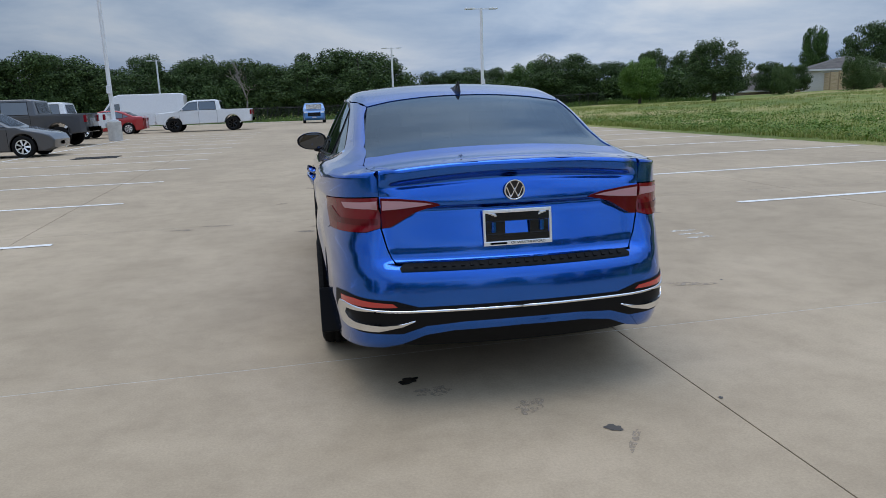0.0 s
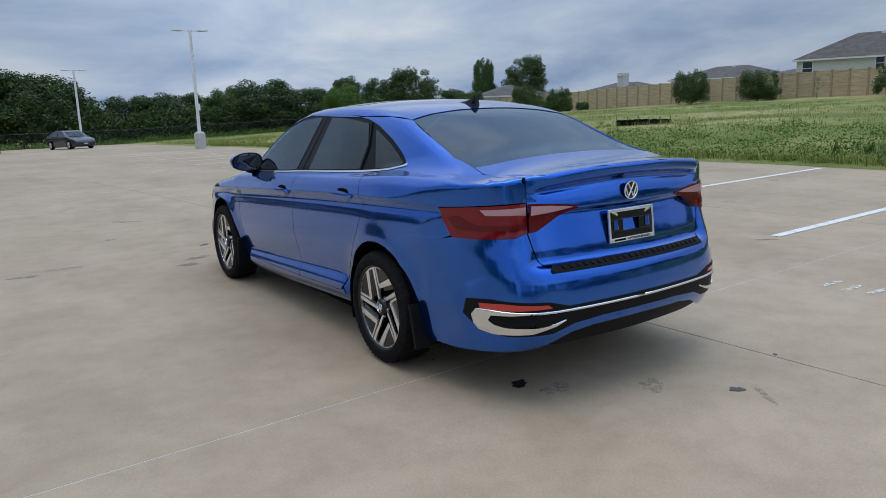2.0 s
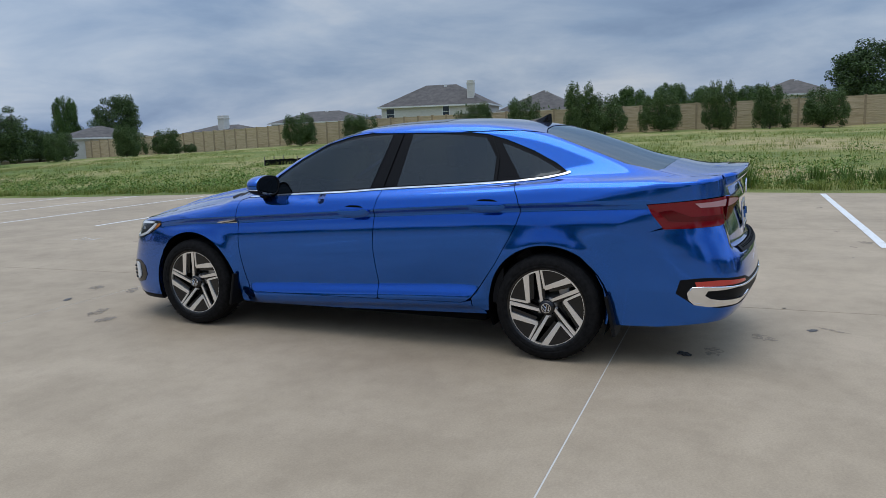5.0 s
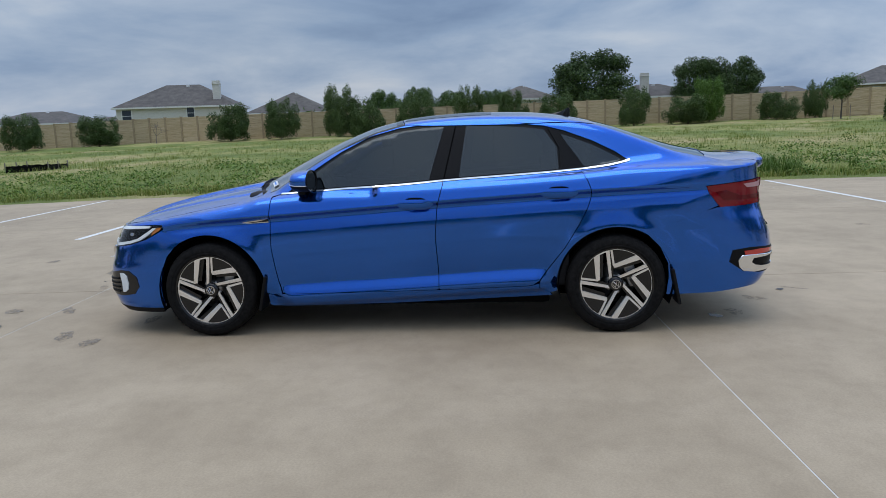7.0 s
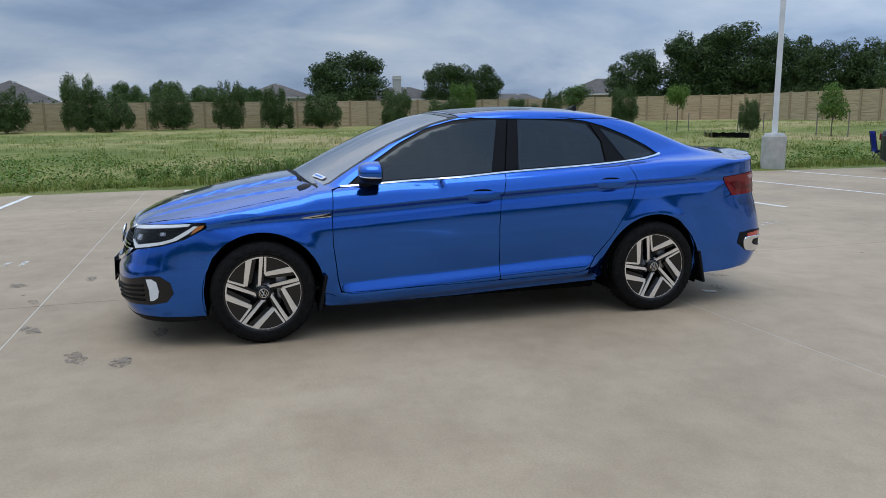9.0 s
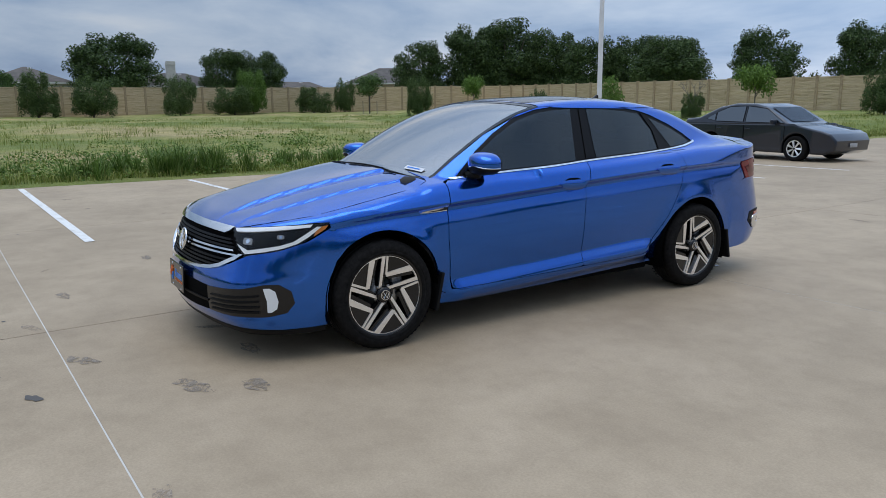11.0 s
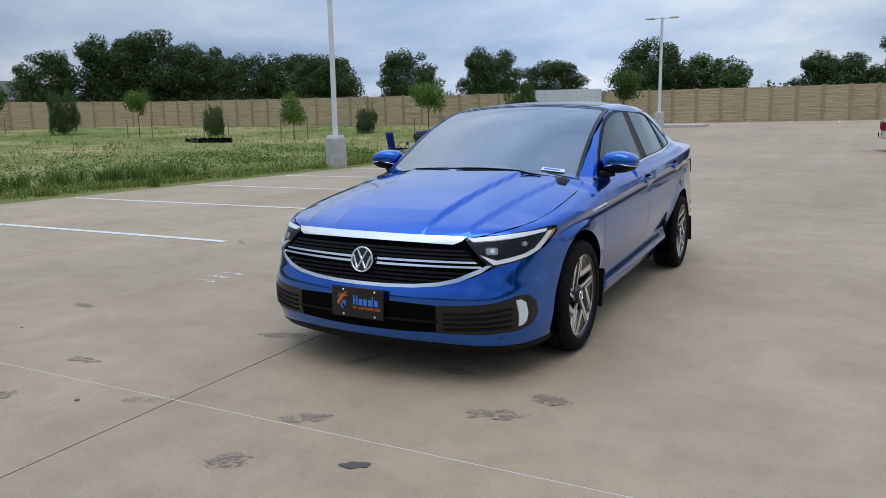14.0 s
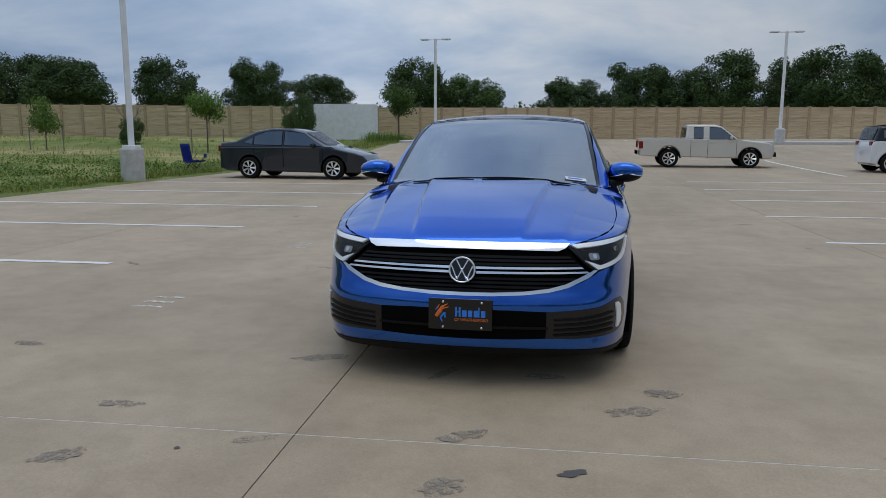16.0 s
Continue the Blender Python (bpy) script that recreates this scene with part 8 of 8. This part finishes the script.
def heading(x, y, az):
    """A car's pose: its +y points along the compass bearing az (0 is +y, 90 is +x); it follows the ground."""
    d = Vector((math.sin(radians(az)), math.cos(radians(az)), 0))
    s = Vector((d.y, -d.x, 0))
    f, b = (float(gz(x + d.x * k, y + d.y * k)) for k in (1.4, -1.4))
    l, r = (float(gz(x + s.x * k, y + s.y * k)) for k in (-0.8, 0.8))
    fw = Vector((d.x, d.y, (f - b) / 2.8)).normalized()
    rt = Vector((s.x, s.y, (r - l) / 1.6)).normalized()
    up = rt.cross(fw).normalized()
    rt = fw.cross(up)
    return Matrix.Translation((x, y, (f + b) / 2)) @ Matrix((rt, fw, up)).transposed().to_4x4()


WINDSHIELD_SEDAN = ("windscreen", GLASS_FAR, (-0.60, 0.60), (1.02, 0.985), (0.42, 1.345))
REAR_SEDAN = ("rear_screen", GLASS_FAR, (-0.56, 0.56), (-1.20, 1.345), (-1.70, 1.115))


def sedan_lamps(y1=2.2, y0=-2.26):
    return (WINDSHIELD_SEDAN, REAR_SEDAN, ("headlamp", WHITE_LENS, (0.50, 0.78), (y1 - 0.03, 0.58), (y1 - 0.17, 0.72)), ("tail_lamp", RED_LENS, (0.48, 0.80), (y0 - 0.02, 0.78), (y0 - 0.01, 0.95)), ("number_plate_bar", WHITE_PAPER, (-0.16, 0.16), (y1 + 0.09, 0.36), (y1 + 0.09, 0.46)))


vehicle("dark blue-grey older four-door sedan with silver wheels", "car", heading(7.6, -15.05, 271.5), car_colour("slate_paint", (0.008, 0.013, 0.026)), SEDAN, SEDAN_GLASS, 1.76, (1.30, -1.28), 0.315, lamps=sedan_lamps(), gaps=(0.98, -0.22, -1.12), mirror=0.72)
PICKUP = [(-2.55, 0.62), (-2.55, 0.45), (-1.9, 0.42), (1.9, 0.36), (2.30, 0.36), (2.40, 0.55), (2.36, 0.82), (2.2, 0.95), (1.05, 1.08), (0.45, 1.56), (0.2, 1.63), (-0.72, 1.63), (-0.80, 1.60), (-0.86, 1.08), (-2.52, 1.08)]
PICK_GLASS = [[(0.95, 1.10), (0.42, 1.50), (0.02, 1.53), (0.02, 1.10)], [(-0.22, 1.12), (-0.22, 1.52), (-0.56, 1.52), (-0.56, 1.12)]]
PICK_LAMPS = (("windscreen", GLASS_FAR, (-0.62, 0.62), (1.06, 1.11), (0.50, 1.54)), ("rear_screen", GLASS_FAR, (-0.60, 0.60), (-0.835, 1.52), (-0.88, 1.16)), ("tail_lamp", RED_LENS, (0.66, 0.80), (-2.565, 0.72), (-2.565, 1.0)), ("headlamp", WHITE_LENS, (0.5, 0.76), (2.39, 0.72), (2.31, 0.90)), ("rear_bumper", CHROME, (-0.78, 0.78), (-2.62, 0.48), (-2.62, 0.64)), ("front_bumper", BLACK_PLASTIC, (-0.78, 0.78), (2.44, 0.42), (2.42, 0.60)))
vehicle("silver-beige older extended-cab pickup truck with black arches", "pickup truck", heading(-5.4, -24.4, 270), car_colour("champagne_paint", (0.60, 0.57, 0.51), 0.1), PICKUP, PICK_GLASS, 1.70, (1.50, -1.45), 0.35, belt=1.08, tumble=0.14, lamps=PICK_LAMPS, gaps=(1.0, -0.04, -0.66), mirror=0.78, clad=True)
HATCH = [(-1.85, 0.60), (-1.86, 0.34), (-1.6, 0.24), (1.9, 0.2), (2.15, 0.36), (2.12, 0.70), (1.9, 0.85), (1.15, 1.05), (0.65, 1.55), (0.2, 1.64), (-1.0, 1.62), (-1.62, 1.54), (-1.78, 1.10), (-1.86, 0.9)]
HATCH_GLASS = [[(1.05, 1.05), (0.60, 1.48), (0.05, 1.53), (0.05, 1.04)], [(-0.02, 1.05), (-0.02, 1.53), (-0.95, 1.52), (-0.95, 1.08)], [(-1.0, 1.1), (-1.0, 1.5), (-1.52, 1.44), (-1.52, 1.18)]]
vehicle("white five-door hatchback with a dark roof and red tail lamps", "car", heading(-12.1, -22.0, 270), car_colour("white_paint", (0.72, 0.73, 0.74), 0.0), HATCH, HATCH_GLASS, 1.78, (1.35, -1.25), 0.33, belt=1.06, tumble=0.15, two_tone=GLOSS_BLACK, gaps=(1.05, 0.0, -0.95), mirror=0.85, lamps=(("windscreen", GLASS_FAR, (-0.62, 0.62), (1.17, 1.07), (0.70, 1.50)), ("rear_screen", GLASS_FAR, (-0.60, 0.60), (-1.66, 1.50), (-1.80, 1.12)), ("tail_lamp", RED_LENS, (0.52, 0.74), (-1.86, 0.92), (-1.83, 1.06)), ("roof_panel", GLOSS_BLACK, (-0.60, 0.60), (0.55, 1.60), (-1.45, 1.60)), ("number_plate_bar", WHITE_PAPER, (-0.16, 0.16), (-1.89, 0.62), (-1.885, 0.74))))
grey_paint = car_colour("grey_paint", (0.075, 0.078, 0.085), 0.5)
vehicle("grey four-door sedan with bright wheels", "car", heading(-11.0, 19.9, 90), grey_paint, SEDAN, SEDAN_GLASS, 1.82, (1.40, -1.40), 0.335, lamps=sedan_lamps(), gaps=(0.98, -0.22, -1.12), mirror=0.72)
CREW = [(-2.9, 0.75), (-2.9, 0.55), (-2.2, 0.5), (2.3, 0.45), (2.75, 0.5), (2.85, 0.75), (2.82, 1.05), (2.6, 1.18), (1.45, 1.28), (0.85, 1.82), (0.5, 1.92), (-0.75, 1.92), (-0.98, 1.86), (-1.1, 1.28), (-2.88, 1.28)]
CREW_GLASS = [[(1.35, 1.30), (0.80, 1.76), (0.30, 1.80), (0.30, 1.32)], [(0.20, 1.32), (0.20, 1.80), (-0.75, 1.80), (-0.80, 1.32)]]
CREW_LAMPS = (("windscreen", GLASS_FAR, (-0.70, 0.70), (1.46, 1.31), (0.90, 1.80)), ("rear_screen", GLASS_FAR, (-0.66, 0.66), (-1.01, 1.80), (-1.11, 1.36)), ("tail_lamp", RED_LENS, (0.76, 0.93), (-2.915, 0.95), (-2.915, 1.24)), ("headlamp", WHITE_LENS, (0.55, 0.88), (2.86, 0.92), (2.80, 1.10)), ("rear_bumper", CHROME, (-0.9, 0.9), (-2.98, 0.58), (-2.98, 0.76)), ("front_bumper", CHROME, (-0.9, 0.9), (2.90, 0.5), (2.88, 0.72)))
white_paint = bpy.data.materials["white_paint"]
vehicle("dark grey crew-cab pickup truck with a chrome bumper", "pickup truck", heading(-12.7, 27.4, 270), grey_paint, CREW, CREW_GLASS, 2.0, (1.75, -1.85), 0.40, belt=1.28, tumble=0.16, lamps=CREW_LAMPS, gaps=(1.4, 0.25, -0.85), mirror=1.2, rim=GLOSS_BLACK)
vehicle("white crew-cab pickup truck with red tail lamps", "pickup truck", heading(-14.2, 36.0, 270), white_paint, CREW, CREW_GLASS, 2.0, (1.75, -1.85), 0.40, belt=1.28, tumble=0.16, lamps=CREW_LAMPS, gaps=(1.4, 0.25, -0.85), mirror=1.2)
vehicle("red four-door sedan beside the light pole", "car", heading(-13.2, 43.0, 270), car_colour("red_paint", (0.36, 0.012, 0.016), 0.2), SEDAN, SEDAN_GLASS, 1.80, (1.40, -1.40), 0.33, lamps=sedan_lamps())
vehicle("white lifted crew-cab pickup truck with black wheels", "pickup truck", heading(-7.4, 43.2, 270), white_paint, CREW, CREW_GLASS, 2.0, (1.75, -1.75), 0.43, belt=1.28, tumble=0.16, lamps=CREW_LAMPS, gaps=(1.4, 0.25, -0.85), mirror=1.2, rim=GLOSS_BLACK)
VAN = [(-2.95, 0.6), (-2.95, 0.38), (2.6, 0.34), (3.0, 0.5), (2.98, 0.95), (2.7, 1.15), (2.05, 1.95), (1.7, 2.45), (1.3, 2.55), (-2.8, 2.55), (-2.95, 2.4)]
vehicle("long white high-roofed panel van", "van", heading(-12.6, 50.5, 270), white_paint, VAN, [[(2.35, 1.35), (1.95, 1.85), (1.35, 1.9), (1.35, 1.3)]], 2.05, (1.85, -1.75), 0.35, belt=1.2, tumble=0.14, lamps=(("windscreen", GLASS_FAR, (-0.82, 0.82), (2.66, 1.22), (2.06, 1.96)), ("tail_lamp", RED_LENS, (0.85, 0.97), (-2.96, 0.9), (-2.96, 1.4))))
SUV = [(-2.0, 0.65), (-2.05, 0.4), (-1.7, 0.26), (1.9, 0.24), (2.12, 0.4), (2.1, 0.78), (1.95, 0.95), (1.0, 1.08), (0.45, 1.52), (0.1, 1.6), (-1.2, 1.58), (-1.7, 1.42), (-1.95, 1.05)]
vehicle("light blue compact crossover facing the lot", "car", heading(-0.55, 57.0, 180), car_colour("sky_blue_paint", (0.05, 0.19, 0.46), 0.3), SUV, [[(0.9, 1.1), (0.4, 1.46), (-0.1, 1.5), (-0.1, 1.1)], [(-0.2, 1.1), (-0.2, 1.5), (-1.2, 1.47), (-1.5, 1.15)]], 1.78, (1.32, -1.3), 0.34, belt=1.1, lamps=(("windscreen", GLASS_FAR, (-0.62, 0.62), (1.02, 1.10), (0.50, 1.49)), ("headlamp", WHITE_LENS, (0.52, 0.80), (2.11, 0.80), (2.04, 0.92)), ("grille", GLOSS_BLACK, (-0.5, 0.5), (2.13, 0.55), (2.12, 0.84)), ("number_plate_bar", WHITE_PAPER, (-0.16, 0.16), (2.16, 0.40), (2.16, 0.50))))
vehicle("dark grey four-door sedan parked by a light pole", "car", heading(5.4, 59.5, 160), bpy.data.materials["slate_paint"], SEDAN, SEDAN_GLASS, 1.80, (1.40, -1.40), 0.33, lamps=sedan_lamps())

# ---- marks on the concrete ----
STAIN = Mat("oil_stain", (0.09, 0.08, 0.07), 0.6)
STAIN = STAIN.m
OIL = Mat("fresh_oil", (0.035, 0.028, 0.022), 0.25).m


def stained(name, dark, cover):
    """Dirt that lies in patches on the concrete and lets it show between."""
    m = Mat(name, dark, 0.8).world()
    n = m.noise(26, 6, 0.75, (1, 1, 1), 0.8)
    cut = m.node("ShaderNodeMapRange")
    cut.inputs["From Min"].default_value, cut.inputs["From Max"].default_value = 0.60 - cover * 0.3, 0.72 - cover * 0.3
    m.link(n, cut.inputs["Value"])
    t = m.node("ShaderNodeBsdfTransparent")
    mx = m.node("ShaderNodeMixShader")
    m.link(cut.outputs[0], mx.inputs[0])
    m.link(t.outputs[0], mx.inputs[1])
    m.link(m.b.outputs[0], mx.inputs[2])
    m.link(mx.outputs[0], m.t.nodes["Material Output"].inputs["Surface"])
    return m.m


DIRT = stained("tyre_dirt", (0.27, 0.225, 0.175), 0.5)
DIRT_LIGHT = stained("faint_dirt", (0.35, 0.285, 0.215), 0.42)
CHALK = stained("old_paint", (0.75, 0.74, 0.70), 0.5)


def mark(x, y, rx, ry, turn, material, label, seed=0, name="stain"):
    """A thin irregular patch on the lot."""
    rng = random.Random(seed * 31 + int(x * 100))
    n = 26
    t0 = rng.uniform(0, 6)
    verts = [(x, y, float(gz(x, y)) + 0.003)]
    for k in range(n):
        a = 2 * math.pi * k / n
        r = 1 + 0.22 * math.sin(2 * a + t0) + 0.15 * math.sin(5 * a + 2 * t0) + rng.uniform(-0.08, 0.08)
        px, py = rx * r * math.cos(a), ry * r * math.sin(a)
        c, s = math.cos(radians(turn)), math.sin(radians(turn))
        q = (x + px * c - py * s, y + px * s + py * c)
        verts.append((q[0], q[1], float(gz(*q)) + 0.003))
    ob = part(name, mesh_of(name, verts, [(0, 1 + k, 1 + (k + 1) % n) for k in range(n)]), material)
    return tagged(ob, label, "stain", "stains on the concrete", "structure")


mark(-0.55, 3.12, 0.055, 0.028, 20, STAIN, "small dark scuff on the concrete", 7)
mark(-0.462, -2.082, 0.055, 0.035, 10, OIL, "dark wet oil spot on the concrete", 1)
for x, y, rx, ry, tn in ((-0.36, -2.24, 0.10, 0.045, 10), (0.04, -2.51, 0.08, 0.06, 30), (0.32, -2.80, 0.035, 0.03, 0), (0.36, -2.92, 0.09, 0.02, 60)):
    mark(x, y, rx, ry, tn, DIRT_LIGHT if rx > 0.05 else STAIN, "dark smudge on the concrete", 2)
for x, y, rx, ry, tn in ((-0.98, 2.16, 0.10, 0.055, 25), (-0.82, 2.43, 0.13, 0.06, 30), (-0.08, 2.85, 0.10, 0.055, 30), (-0.07, 3.32, 0.11, 0.055, 35), (1.50, 3.34, 0.11, 0.06, 20), (1.61, 2.78, 0.10, 0.05, 10), (2.78, 1.96, 0.09, 0.05, 0), (0.9, 1.9, 0.14, 0.06, 15), (-0.4, 2.0, 0.12, 0.04, 10), (0.15, 2.05, 0.10, 0.04, 60)):
    mark(x, y, rx, ry, tn, DIRT, "dusty grey tyre smudge on the concrete", 3)
rng = random.Random(5)
for k in range(34):
    x, y = rng.uniform(1.5, 10) if k % 3 else rng.uniform(-4, 1), rng.uniform(-12, 12)
    mark(x, y, rng.uniform(0.04, 0.16), rng.uniform(0.02, 0.07), rng.uniform(0, 180), rng.choice((DIRT_LIGHT, DIRT_LIGHT, DIRT)), "faint dirt smudge on the concrete", 4)
for k in range(26):
    x, y = rng.uniform(-7, 10), rng.uniform(-11, 11)
    mark(x, y, rng.uniform(0.008, 0.02), rng.uniform(0.006, 0.012), rng.uniform(0, 180), STAIN, "tiny dark speck on the concrete", 6)
# faded stencilled stall numbers, kept as plain bars
for sx, k in ((1, -2), (1, -1), (1, 0), (1, 1), (1, 2)):
    y = (0.62 if sx > 0 else 0.75) + k * 2.96
    for q in range(3):
        v, f = stripe((sx * 2.75, y + q * 0.16), (sx * 2.5, y + q * 0.16), 0.05)
        ob = part("stall_mark", mesh_of("stall_mark", v, f), CHALK)
        tagged(ob, "faded white stencil bar painted on the concrete", "stall mark", "stall marks", "structure")
# steel drain cover in the lot
bm = bmesh.new()
for k in range(12):
    box(bm, (-0.55 + k * 0.1, 0, 0), (0.04, 0.6, 0.02))
box(bm, (0, 0.31, 0), (1.25, 0.05, 0.02))
box(bm, (0, -0.31, 0), (1.25, 0.05, 0.02))
gr = part("drain_grate", bm, IRON)
gr.matrix_world = place(-7.0, 17.0, 2, 0.012)
tagged(gr, "dark iron drain grate set in the lot", "drain grate", kind="structure")

for v, f in SLABS:
    part("slab", mesh_of("slab", v, f), CONCRETE, lot)
